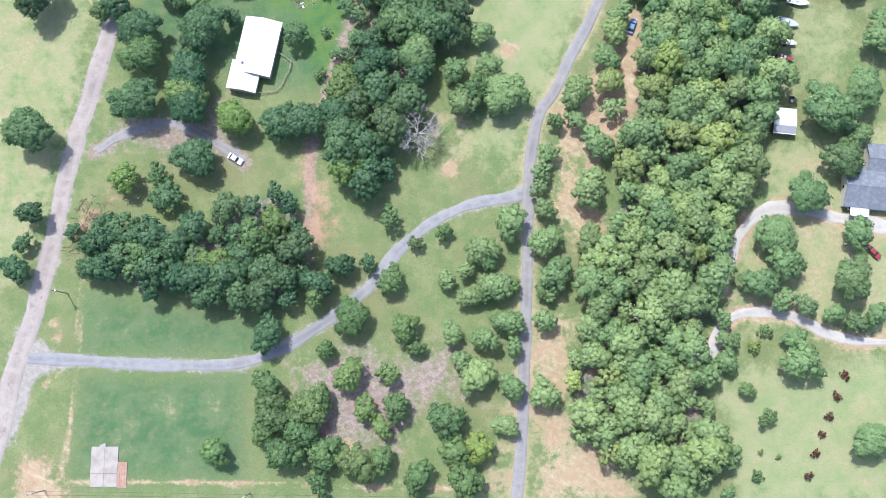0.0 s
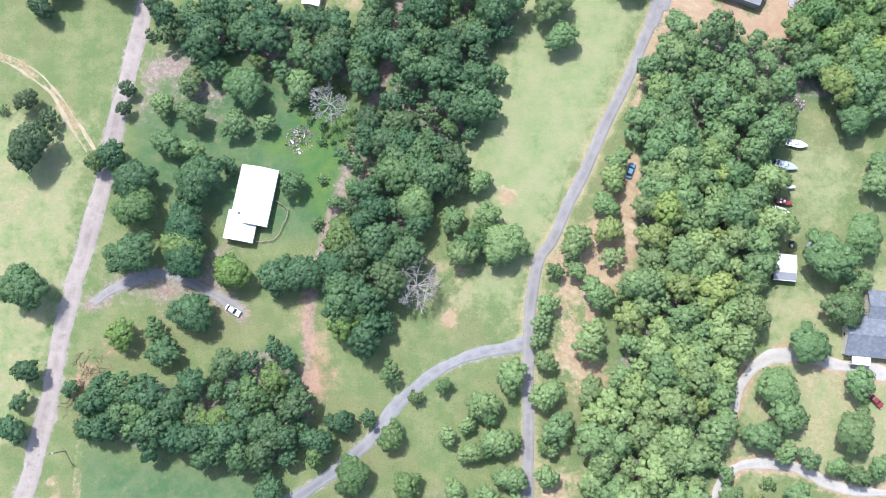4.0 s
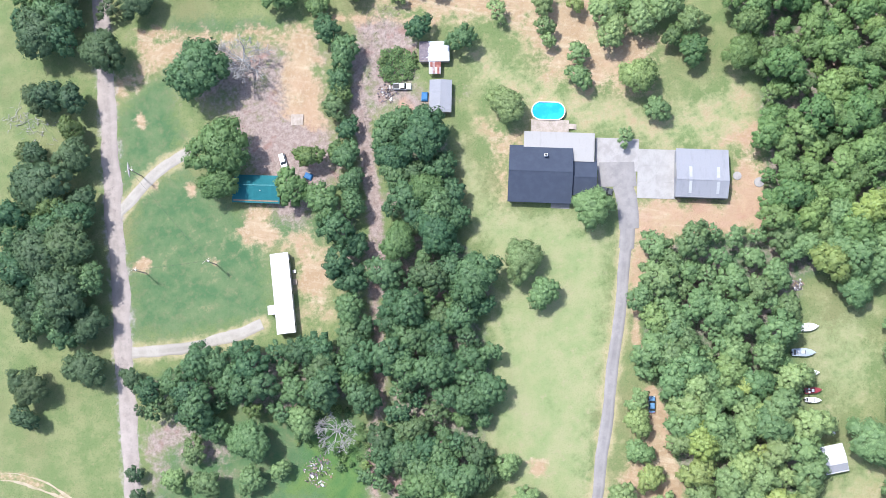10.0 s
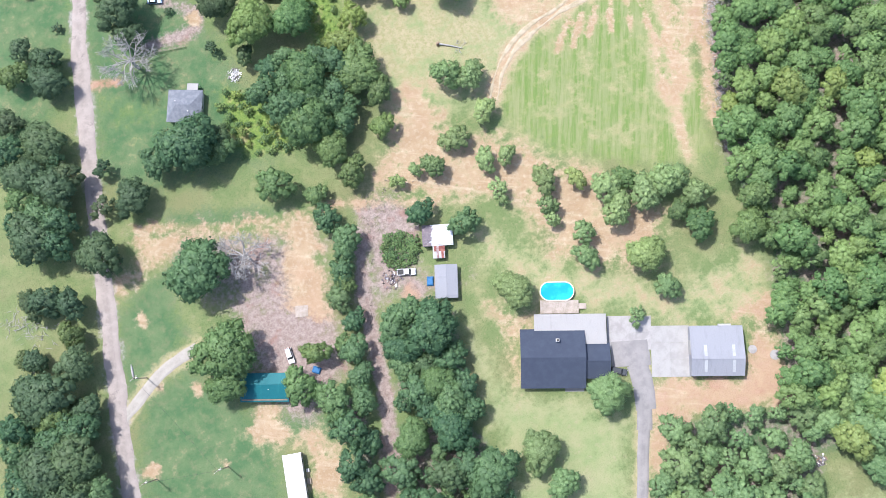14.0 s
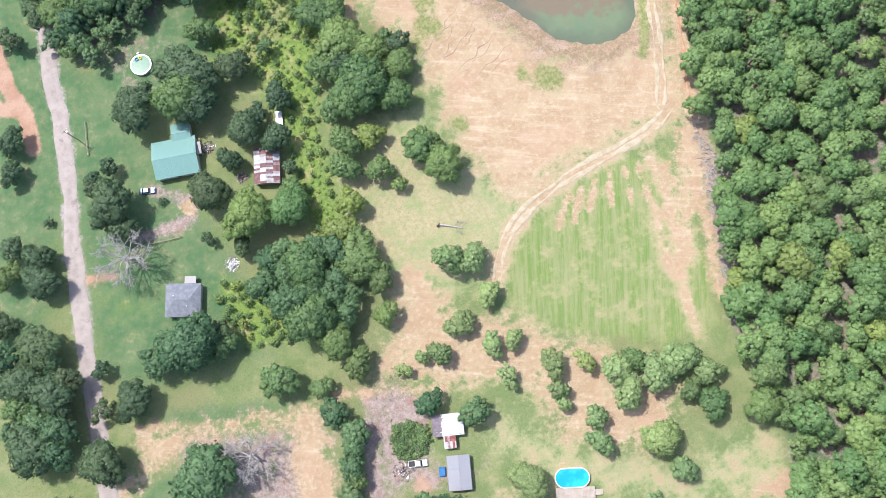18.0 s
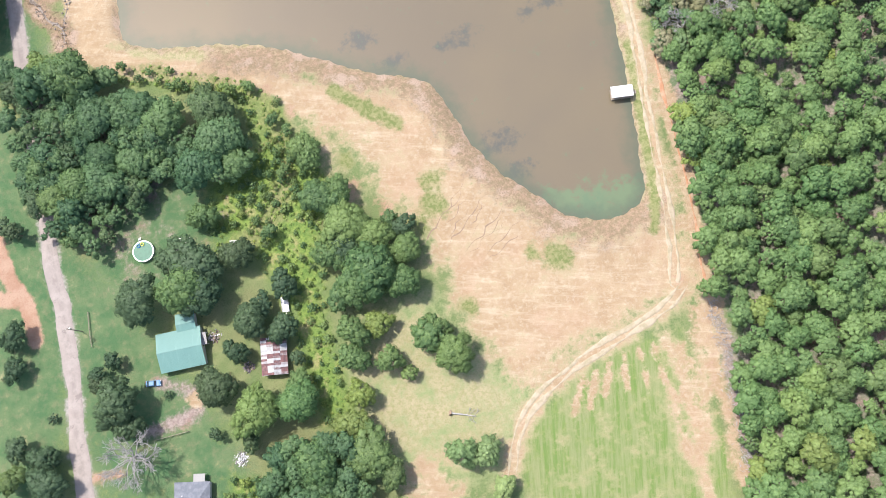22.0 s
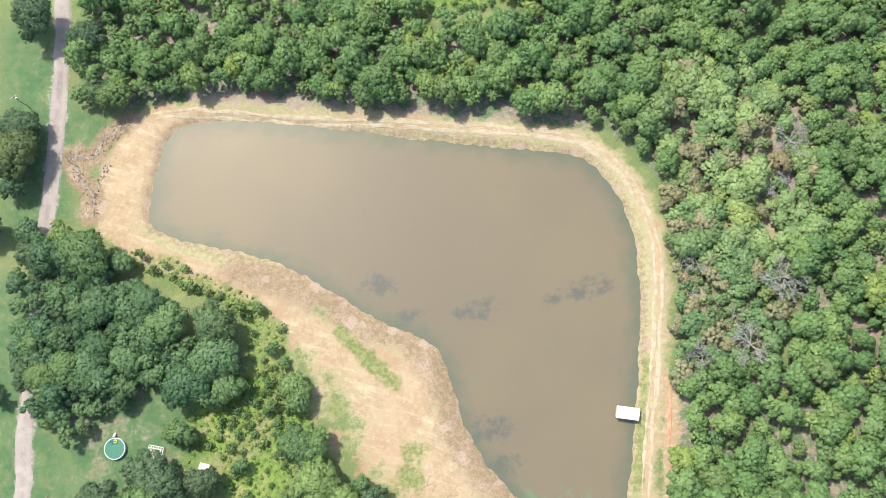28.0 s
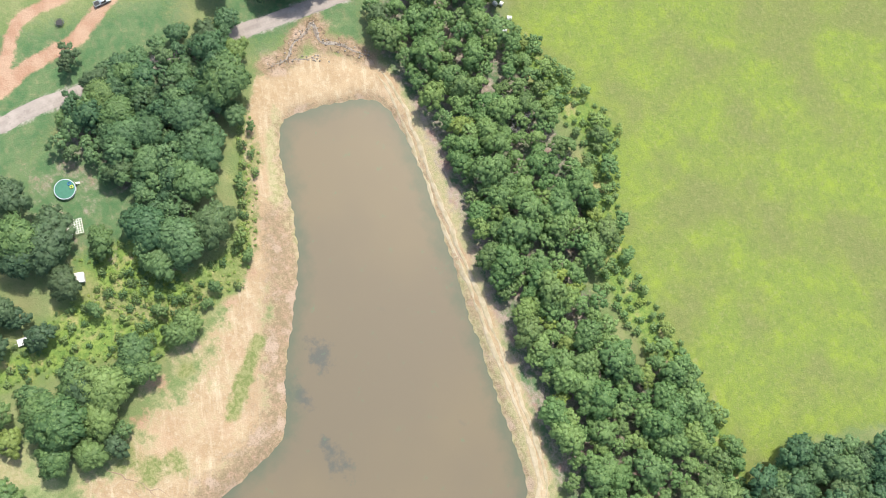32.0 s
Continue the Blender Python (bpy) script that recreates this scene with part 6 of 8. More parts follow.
def wood(name, ring, label, gap=5.4, sizes=("middle", "middle", "small"), tall=1.0, seed=1, avoid=(), tone=(0.0, 1.0), category="woodland", squash=(0.85, 1.2), leaf=None, holes=()):
    """A stand of trees that nobody could count, in one mesh."""
    places, rng = scatter(ring, gap, seed, avoid, holes=holes)
    vs, qs, ts, kq, kt, tones, outs, k = [], [], [], [], [], [], [], 0
    for x, y in places:
        radius, top, crown, trunk, _, _ = KINDS[sizes[rng.randint(len(sizes))]][rng.randint(3)]
        s, a, h = rng.uniform(*squash), rng.uniform(0, 6.28), tall * rng.uniform(0.95, 1.5)
        c, n = math.cos(a) * s, math.sin(a) * s
        z0 = height_at(x, y)
        for arr, kind in ((crown, 0), (trunk, 1)):
            v = arr[0]
            if kind:
                v = v[:28]
                q, t = arr[1][:21], np.zeros((0, 3), int)
            else:
                q, t = np.zeros((0, 4), int), arr[1]
            vs.append(np.column_stack([v[:, 0] * c - v[:, 1] * n + x, v[:, 0] * n + v[:, 1] * c + y, v[:, 2] * s * h + z0]))
            o = np.zeros_like(v) if kind else arr[2]
            outs.append(np.column_stack([(o[:, 0] * c - o[:, 1] * n) / s, (o[:, 0] * n + o[:, 1] * c) / s, o[:, 2]]))
            qs.append(q + k)
            ts.append(t + k)
            kq.append(np.full(len(q), kind))
            kt.append(np.full(len(t), kind))
            tones.append(np.full(len(v), rng.uniform(*tone)))
            k += len(v)
    me = fast_mesh(name, np.vstack(vs), np.vstack(qs), np.vstack(ts), [leaf or LEAF, BARK], np.concatenate([*kq, *kt]), np.concatenate(tones), outward=np.vstack(outs))
    return tagged(new(name, me), label, category, kind="stuff")


def grow_branches(rng, start, way, length, width, depth, pieces):
    steps, p, pts = 2, np.array(start, float), []
    for i in range(steps + 1):
        pts.append(p.copy())
        way = way + rng.normal(size=3) * 0.2
        way /= np.linalg.norm(way)
        p = p + way * length / steps
    pieces.append(tube_arrays(pts, np.linspace(width, max(0.045, width * 0.55), steps + 1), 5 if depth > 2 else 3))
    if depth == 0:
        return
    for i in range(4):
        at = pts[-1] if i < 2 else pts[1] + (pts[2] - pts[1]) * rng.rand()
        turn = way + rng.normal(size=3) * 0.6
        turn[2] = abs(turn[2]) * 0.7 + 0.1
        grow_branches(rng, at, turn / np.linalg.norm(turn), length * rng.uniform(0.5, 0.75), max(0.05, width * 0.55), depth - 1, pieces)


def dead_tree(x, y, r, seed, label="leafless dead tree with pale bare branches"):
    rng = np.random.RandomState(seed)
    root = new("dead_tree")
    root.location = (x, y, height_at(x, y))
    tagged(root, label, "tree")
    v, f = tube_arrays([(0, 0, -0.5), (0.05, 0, r * 0.35), (0.1, 0.1, r * 0.7)], [0.1 * r * 0.5 + 0.1, 0.04 * r + 0.08, 0.03 * r + 0.06], 8)
    new("trunk", fast_mesh("trunk", v, f, None, [DEADWOOD], smooth=True)).parent = root
    limbs = 12 if r > 6.5 else 8 if r > 4.5 else 5
    for i in range(limbs):
        a = i * 6.28 / limbs + rng.rand() * 0.5
        pieces = []
        grow_branches(rng, (0.08, 0.05, r * (0.45 + 0.25 * rng.rand())), np.array((math.cos(a), math.sin(a), 0.5)), r * 0.52, 0.02 * r + 0.04, 3 if r > 3.5 else 2, pieces)
        v, f = join_arrays(pieces)
        new("limb", fast_mesh("limb", v, f, None, [DEADWOOD], smooth=True)).parent = root
    PLANTED.append((x, y, r * 0.7))
    return root


TREE_ROWS = [
    (TREES_SOUTHWEST, "broadleaf tree with a dense rounded green crown", LEAF_SHADED),
    (TREES_SOUTH, "broadleaf tree with a dense rounded green crown", LEAF),
    (TREES_GROVE, "orchard tree with a small round green crown", LEAF_LIT),
    (TREES_EASTROW, "young broadleaf tree in sandy soil", LEAF_LIT),
    (TREES_FAREAST, "broadleaf tree with a dense rounded green crown", LEAF_PALE_LIT),
    (TREES_WEST, "old oak-like tree, dense crown darkened for cloud shade", LEAF_OAK_SHADED),
    (TREES_ROADSIDE, "old oak-like tree, dense crown darkened for cloud shade", LEAF_OAK_SHADED),
    (TREES_YARD, "tall broadleaf tree, crown green deepened for cloud shade", LEAF_SHADED),
    (TREES_HOUSE, "lawn tree with a light green rounded crown", LEAF_LIT),
    (TREES_HOUSE_NORTH, "lawn tree with a light green rounded crown", LEAF),
    (TREES_GREENROOF, "old oak-like tree, dense crown darkened for cloud shade", LEAF_OAK_SHADED),
    (TREES_THICKET, "broadleaf tree with a dense rounded green crown", LEAF),
    (TREES_SHORE, "broadleaf tree with a dense rounded green crown", LEAF),
    (TREES_NORTH_ROAD, "old oak-like tree, dense crown darkened for cloud shade", LEAF_OAK_SHADED),
    (TREES_ROAD_NORTH, "old oak-like tree, dense crown darkened for cloud shade", LEAF_OAK_SHADED),
    (TREES_GLADE, "broadleaf tree with a dense rounded green crown", LEAF_PALE_LIT),
    (TREES_LAWN, "lawn tree with a light green rounded crown", LEAF_PALE_LIT),
    (TREES_LIME, "bright lime-green broadleaf tree", LEAF_SUN),
    (TREES_ROAD_WEST, "old oak-like tree, dense crown darkened for cloud shade", LEAF_OAK_SHADED),
    (TREES_GROVE_NORTHWEST, "tall broadleaf tree of a grove coloured for cloud shade", LEAF_SHADED),
    (TREES_INFILL_SOUTH, "broadleaf tree with a dense rounded green crown", LEAF),
    (TREES_INFILL_EAST, "broadleaf tree with a dense rounded green crown", LEAF),
]
for rows, label, leaf in TREE_ROWS:
    for x, y, r in rows:
        plant(x, y, r, label=label, leaf=leaf)
for x, y, r in BUSHES_EAST:
    plant(x, y, r, "bush", "low rounded green bush on the lawn", "bush", "lawn bushes")
for x, y, r in RED_SHRUBS:
    plant(x, y, r, "shrub", "small dark red-leaved shrub in a row on the lawn", "shrub", "row of red shrubs", LEAF_RED)

# ground that the woods leave open, round things at their edges
KEEP_CLEAR = [(13.5, 479.5, 11), (*BOAT_ONE[:2], 11), (*BOAT_TWO[:2], 11), (*BOAT_THREE[:2], 9), (*RED_TRAILER[:2], 9), (*BOAT_FIVE[:2], 9), (*CARPORT[:2], 12), (*JUNK[2][:2], 7), (*JUNK[0][:2], 9), (*RUSTY_SHED[:2], 10), (*GREY_SHED[:2], 11), (*MOBILE_HOME[:2], 8), (*DEAD_TREES[0][:2], 9), (*DEAD_TREES[1][:2], 8), (*WHITE_SHED[:2], 9), (*ROUND_POOL[0][:2], 11), (*GRID_FRAME[0][:2], 8)]
PLANTED.extend(KEEP_CLEAR)
TRAILS = ((WOOD_TRAIL, 2.6), (WOOD_TRAIL_SOUTH, 2.4))
ROADS = ((COUNTY_ROAD, 5.0), (ASPHALT_DRIVE, 4.0), (EAST_TRAIL, 4.0))
# woods in the shaded leaf carry cloud shade as a darker green
wood("woodland", WOOD_SOUTH, "dense thicket of broadleaf trees, green darkened for cloud shade", 4.6, seed=11, leaf=LEAF_SHADED)
wood("woodland", WOOD_CENTRE, "tall mixed broadleaf wood beside a trail", 5.0, seed=12, avoid=TRAILS, leaf=LEAF_SHADED)
wood("woodland", WOOD_HOME, "belt of broadleaf trees behind the mobile home", 4.7, seed=13, avoid=TRAILS, leaf=LEAF_SHADED)
wood("woodland", WOOD_STRIP, "long strip of tall trees, green darkened for cloud shade", 5.0, seed=14, avoid=TRAILS, leaf=LEAF_SHADED)
wood("woodland", WOOD_STRIP_NORTH, "strip of tall trees along a dirt trail", 5.0, seed=15, avoid=TRAILS, leaf=LEAF_SHADED)
wood("woodland", WOOD_EAST, "broad dense wood of mixed green crowns", 4.8, seed=16, avoid=ROADS, tone=(0.1, 1.0), leaf=LEAF_LIT)
wood("woodland", WOOD_BARN, "dense wood behind the metal barn", 4.8, seed=17, avoid=ROADS, tone=(0.2, 0.95), leaf=LEAF_PALE_LIT)
wood("woodland", WOOD_RIDGE, "closed forest of tall broadleaf trees", 4.5, seed=18, tall=1.1, tone=(0.0, 0.95), squash=(0.7, 1.12), leaf=LEAF_SUN)
wood("woodland", WOOD_RIDGE_NORTH, "closed forest beside the pond track", 4.3, seed=19, tall=1.05, tone=(0.0, 0.95), avoid=((DAM_TRACK, 9.0),), squash=(0.6, 1.08), leaf=LEAF_SUN, holes=(SCRUB_NORTH,))
wood("woodland", WOOD_DAM, "dense mixed forest along the pond bank", 4.1, seed=20, sizes=("middle", "small", "small"), avoid=((COUNTY_ROAD, 9.0), (DAM_TRACK, 8.0)), leaf=LEAF_SUN, holes=(SCRUB_NORTH,))
wood("woodland", WOOD_NORTHWEST, "lower trees beside the pond under a grove coloured for cloud shade", 3.8, ("small", "middle"), seed=21, leaf=LEAF_SHADED)
wood("woodland", WOOD_ROAD_NW, "saplings crowding the road, green darkened for cloud shade", 4.2, ("small",), seed=22, avoid=((COUNTY_ROAD, 4.0),), leaf=LEAF_SHADED)
wood("woodland", WOOD_MID, "overgrown thicket, green darkened for cloud shade", 4.8, seed=23, leaf=LEAF_SHADED)
wood("woodland", WOOD_FAR, "clump of trees at the meadow's corner", 5.0, seed=24, leaf=LEAF_SHADED)
wood("woodland", WOOD_CORNER, "dark forest at the far side of the meadow", 6.0, seed=27, leaf=LEAF_SHADED)
wood("woodland", WOOD_WEST, "roadside stand of broadleaf trees", 5.0, seed=25, avoid=((COUNTY_ROAD, 5.0),), leaf=LEAF_SHADED)
wood("woodland", WOOD_ROADSIDE, "overgrown trees west of the road", 5.4, seed=26, avoid=((COUNTY_ROAD, 5.0),), leaf=LEAF_SHADED)
wood("undergrowth", SCRUB_NORTH, "open scrub of young yellow-green trees", 4.0, ("small", "middle", "small"), 0.8, 43, category="undergrowth", squash=(0.6, 1.15), leaf=LEAF_LIT)
wood("undergrowth", SCRUB_NORTH, "browning half-dead scrub trees", 5.2, ("small", "bush"), 0.9, 44, category="undergrowth", squash=(0.6, 1.1), leaf=LEAF_DRY)
wood("undergrowth", BANK_WEEDS, "rank weeds on the bank above the pond", 1.7, ("bush",), 0.4, 41, category="undergrowth", squash=(0.18, 0.45), leaf=LEAF_WEED)
wood("undergrowth", BANK_WEEDS, "scattered bushes on the weedy bank", 5.5, ("bush", "small"), 0.9, 45, category="undergrowth", squash=(0.5, 0.95), leaf=LEAF)
wood("undergrowth", MEADOW_EDGE, "ragged band of shrubs between wood and meadow", 2.6, ("bush", "bush", "small"), 0.8, 42, category="undergrowth", squash=(0.4, 1.1), leaf=LEAF_SUN)
wood("undergrowth", WEED_YARD, "rank bushes and weeds behind the grey house", 2.6, ("bush",), 0.8, 34, category="undergrowth", squash=(0.5, 1.1), tone=(0.2, 0.9))
wood("undergrowth", YARD_WEEDS, "low dense bright green weed thicket", 1.25, ("bush",), 0.5, 35, category="undergrowth", squash=(0.5, 0.95), tone=(0.1, 0.5))
wood("undergrowth", WEED_STRIP, "scattered low bushes in rank weeds", 3.4, ("bush",), 0.8, 31, category="undergrowth", squash=(0.35, 1.0), tone=(0.4, 1.0), leaf=LEAF)
wood("undergrowth", WEED_STRIP_NORTH, "scattered low bushes on the bank", 3.2, ("bush",), 1.0, 32, category="undergrowth", squash=(0.4, 1.0), tone=(0.4, 1.0), leaf=LEAF)
wood("undergrowth", BURN_SCRUB, "young scrub growing over a cleared slope", 2.2, ("bush", "bush", "small"), 0.8, 33, category="undergrowth", squash=(0.45, 1.3), tone=(0.1, 1.0), avoid=((DAM_TRACK, 6.0),), leaf=LEAF_PALE_LIT)

wood("undergrowth", BURN_SCRUB, "brown and yellowing dry scrub among green bushes", 3.6, ("bush", "bush", "small"), 0.7, 36, category="undergrowth", squash=(0.5, 1.3), avoid=((DAM_TRACK, 5.0),), leaf=LEAF_DRY)
wood("undergrowth", GLADE_BUSHES, "rank green bushes round a scrap heap", 2.2, ("bush",), 0.7, 37, category="undergrowth", squash=(0.4, 1.0), tone=(0.2, 0.9))
wood("undergrowth", WEED_STRIP, "knee-high tangle of rank weeds", 1.8, ("bush",), 0.4, 38, category="undergrowth", squash=(0.18, 0.42), tone=(0.5, 1.0), leaf=LEAF_WEED)
wood("undergrowth", WEED_STRIP_NORTH, "tangle of weeds on the bank", 1.8, ("bush",), 0.4, 39, category="undergrowth", squash=(0.18, 0.42), tone=(0.5, 1.0), leaf=LEAF_WEED)
# ---- things: helpers ----
def box_bm(sx, sy, sz, at=(0, 0, 0), bevel=0.0, turn=None):
    """A box on its base at a place, its edges taken off."""
    bm = bmesh.new()
    bmesh.ops.create_cube(bm, size=1.0)
    for v in bm.verts:
        v.co = Vector((v.co.x * sx, v.co.y * sy, (v.co.z + 0.5) * sz))
    if bevel:
        bmesh.ops.bevel(bm, geom=list(bm.edges), offset=bevel, segments=1, affect="EDGES")
    m = Matrix.Translation(at)
    if turn is not None:
        m = m @ turn.to_4x4()
    bmesh.ops.transform(bm, matrix=m, verts=bm.verts)
    return bm


def hull_bm(points):
    """The solid spanned by a few corners."""
    bm = bmesh.new()
    for p in points:
        bm.verts.new(p)
    bmesh.ops.convex_hull(bm, input=list(bm.verts))
    return bm


def rod_bm(a, b, radius, sides=8, taper=1.0):
    bm = bmesh.new()
    a, b = Vector(a), Vector(b)
    bmesh.ops.create_cone(bm, cap_ends=True, segments=sides, radius1=radius, radius2=radius * taper, depth=(b - a).length)
    q = (b - a).to_track_quat("Z", "Y").to_matrix().to_4x4()
    bmesh.ops.transform(bm, matrix=Matrix.Translation((a + b) / 2) @ q, verts=bm.verts)
    return bm


def part(name, bm, material, parent, label=""):
    me = bpy.data.meshes.new(name)
    bm.to_mesh(me)
    bm.free()
    me.materials.append(material)
    ob = new(name, me)
    ob.parent = parent
    if label:
        ob["label"] = label
    return ob


def thing(name, label, category, x, y, turn=0.0, group="", lift=0.0, kind=""):
    root = new(name)
    root.empty_display_size = 0.5
    root.matrix_basis = pose(x, y, height_at(x, y) + lift, 0, 0, turn)
    return tagged(root, label, category, group, kind)


def local(root_x, root_y, turn, x, y):
    a = radians(turn)
    dx, dy = x - root_x, y - root_y
    return dx * math.cos(a) + dy * math.sin(a), -dx * math.sin(a) + dy * math.cos(a)


def window(parent, x, y, z, wide, tall, axis):
    """A framed pane on a wall; axis is the wall's outward way: 0 for x, 1 for y, with its sign."""
    dx, dy = axis
    sx, sy = (0.08, wide) if dx else (wide, 0.08)
    w = part("window", box_bm(sx, sy, tall, (x + dx * 0.03, y + dy * 0.03, z), 0.01), TRIM, parent)
    sx, sy = (0.03, wide - 0.16) if dx else (wide - 0.16, 0.03)
    part("pane", box_bm(sx, sy, tall - 0.16, (x + dx * 0.07, y + dy * 0.07, z + 0.08)), GLASS, w)


def gable(root, length, width, eave, ridge, roof_mat, wall_mat, at=(0, 0), over=0.35, base=-0.4, split=0.5, windows=True, hip=0.0):
    """Walls and a pitched roof whose ridge runs along x; split: where the ridge stands between the two eaves."""
    ax, ay = at
    L, W = length / 2 - over, width / 2 - over
    ry = ay + (split - 0.5) * width
    bm = hull_bm([(ax + sx * L, ay + sy * W, z) for sx in (-1, 1) for sy in (-1, 1) for z in (base, eave)] + [(ax + sx * (L - hip), ry, ridge - 0.12) for sx in (-1, 1)])
    wall = part("wall", bm, wall_mat, root)
    L2 = length / 2
    for s in (-1, 1):
        ye = ay + s * width / 2
        drop = eave - (ridge - eave) * over / max(width / 2, 0.1)
        pts = [(ax - L2, ye, drop), (ax + L2, ye, drop), (ax + L2 - hip, ry, ridge), (ax - L2 + hip, ry, ridge)]
        bm = hull_bm(pts + [(p[0], p[1], p[2] - 0.14) for p in pts])
        part("roof_slope", bm, roof_mat, root)
        part("fascia", box_bm(length, 0.06, 0.22, (ax, ye + s * 0.04, drop - 0.2)), roof_mat, root)
    if hip:
        for s in (-1, 1):
            drop = eave - (ridge - eave) * over / max(width / 2, 0.1)
            pts = [(ax + s * L2, ay - width / 2, drop), (ax + s * L2, ay + width / 2, drop), (ax + s * (L2 - hip), ry, ridge)]
            part("roof_hip", hull_bm(pts + [(p[0], p[1], p[2] - 0.14) for p in pts]), roof_mat, root)
    part("ridge_cap", box_bm(length - 2 * hip, 0.34, 0.07, (ax, ry, ridge - 0.03), 0.02), roof_mat, root)
    if windows:
        n = max(2, int(length / 4))
        for i in range(n):
            x = ax - L + (i + 0.5) * 2 * L / n
            for s in (-1, 1):
                if s < 0 and i == n // 2:
                    d = part("door", box_bm(1.0, 0.09, 2.05, (x, ay - W - 0.03, 0.15), 0.01), SIDING_BROWN, root)
                    part("handle", box_bm(0.05, 0.08, 0.12, (x + 0.38, ay - W - 0.09, 1.1)), STEEL, d)
                else:
                    window(root, x, ay + s * W, 1.0, 1.1, 1.1, (0, s))
        for s in (-1, 1):
            window(root, ax + s * L, ay, 1.0, 1.0, 1.1, (s, 0))
    return wall


def shed_roof(root, length, width, high, low, roof_mat, at=(0, 0), thick=0.1):
    """One flat slope, high on its +y side."""
    ax, ay = at
    pts = [(ax + sx * length / 2, ay + sy * width / 2, high if sy > 0 else low) for sx, sy in ((-1, -1), (1, -1), (1, 1), (-1, 1))]
    return part("roof", hull_bm(pts + [(p[0], p[1], p[2] - thick) for p in pts]), roof_mat, root)


def posts(root, length, width, high, low, count, material, at=(0, 0)):
    ax, ay = at
    for i in range(count):
        x = ax - length / 2 + 0.2 + i * (length - 0.4) / (count - 1)
        for s in (-1, 1):
            part("post", box_bm(0.14, 0.14, (high if s > 0 else low) + 0.3 - 0.1, (x, ay + s * (width / 2 - 0.2), -0.3), 0.01), material, root)


# ---- houses ----
def build_white_house():
    x, y, L, W, a = WHITE_HOUSE
    h = thing("house", "long white metal-roofed house in a green yard", "house", x, y, a)
    gable(h, L, W, 2.9, 3.9, WHITE_METAL, SIDING)
    x2, y2, L2, W2, _ = WHITE_HOUSE_ANNEX
    px, py = local(x, y, a, x2, y2)
    gable(h, L2, W2, 2.6, 3.35, WHITE_METAL, SIDING, (px, py), windows=False)
    pipe = part("roof_vent", rod_bm((5.4, -3.2, 2.9), (5.4, -3.2, 4.1), 0.28, 10), STEEL, h)
    part("cap", rod_bm((5.4, -3.2, 4.1), (5.4, -3.2, 4.25), 0.4, 10, 0.4), STEEL, pipe)


def build_mobile_home():
    x, y, L, W, a = MOBILE_HOME
    h = thing("mobile_home", "long narrow mobile home with a white metal roof", "mobile home", x, y, a)
    gable(h, L, W, 3.1, 3.6, WHITE_METAL, SIDING, over=0.2)
    porch = part("porch", box_bm(2.4, 1.8, 0.7, (4.3, -W / 2 - 0.95, -0.1), 0.02), DECKING, h)
    part("porch_roof", box_bm(2.6, 2.2, 0.1, (4.3, -W / 2 - 1.0, 2.75), 0.02), WHITE_METAL, h)
    for i in (-1, 1):
        part("post", box_bm(0.12, 0.12, 2.2, (4.3 + i * 1.1, -W / 2 - 1.85, 0.6)), TRIM, h)
    for i in range(3):
        part("step", box_bm(1.2, 0.32, 0.2 * (3 - i), (4.3, -W / 2 - 2.05 - 0.32 * i, -0.1)), DECKING, h)
    part("rear_step", box_bm(1.6, 1.2, 0.7, (-3.0, W / 2 + 0.65, -0.1), 0.02), TIMBER, h)
    part("air_unit", box_bm(0.9, 0.9, 0.9, (-6.0, W / 2 + 0.8, -0.1), 0.04), STEEL, h)


def build_teal_house():
    x, y, L, W, a = TEAL_HOUSE
    h = thing("house", "low house with a teal metal roof half under trees", "house", x, y, a)
    gable(h, L, W, 2.7, 3.7, TEAL_METAL, SIDING_BROWN, split=0.62)
    part("roof_vent", rod_bm((1.2, -0.6, 3.0), (1.2, -0.6, 3.75), 0.12, 8), TRIM, h)


def build_dark_house():
    x, y, L, W, a = DARK_HOUSE
    h = thing("house", "large house with a dark blue-grey shingle roof", "house", x, y, a)
    gable(h, L, W, 2.9, 5.6, SHINGLE, SIDING, split=0.52, over=0.45)
    x2, y2, L2, W2, _ = DARK_LINK
    px, py = local(x, y, a, x2, y2)
    gable(h, L2 + 0.6, W2, 2.8, 4.4, SHINGLE, SIDING, (px - 0.1, py), windows=False, over=0.3)
    pipe = part("chimney", box_bm(0.9, 0.8, 1.5, (1.3, 5.0, 3.9), 0.03), TRIM, h)
    part("cap", box_bm(0.6, 0.5, 0.25, (1.3, 5.0, 5.4), 0.03), BLACK, pipe)
    part("front_step", box_bm(5.2, 1.5, 0.3, (6.0, -W / 2 - 0.3, -0.1), 0.02), CONCRETE, h)
    x3, y3, L3, W3, _ = PATIO_ROOF
    px, py = local(x, y, a, x3, y3)
    shed_roof(h, L3, W3, 2.7, 3.05, PALE_METAL, (px, py))
    posts(h, L3, W3, 2.7, 3.0, 5, TRIM, (px, py))
    part("patio", box_bm(L3 - 0.5, W3, 0.35, (px, py, -0.2)), CONCRETE, h)


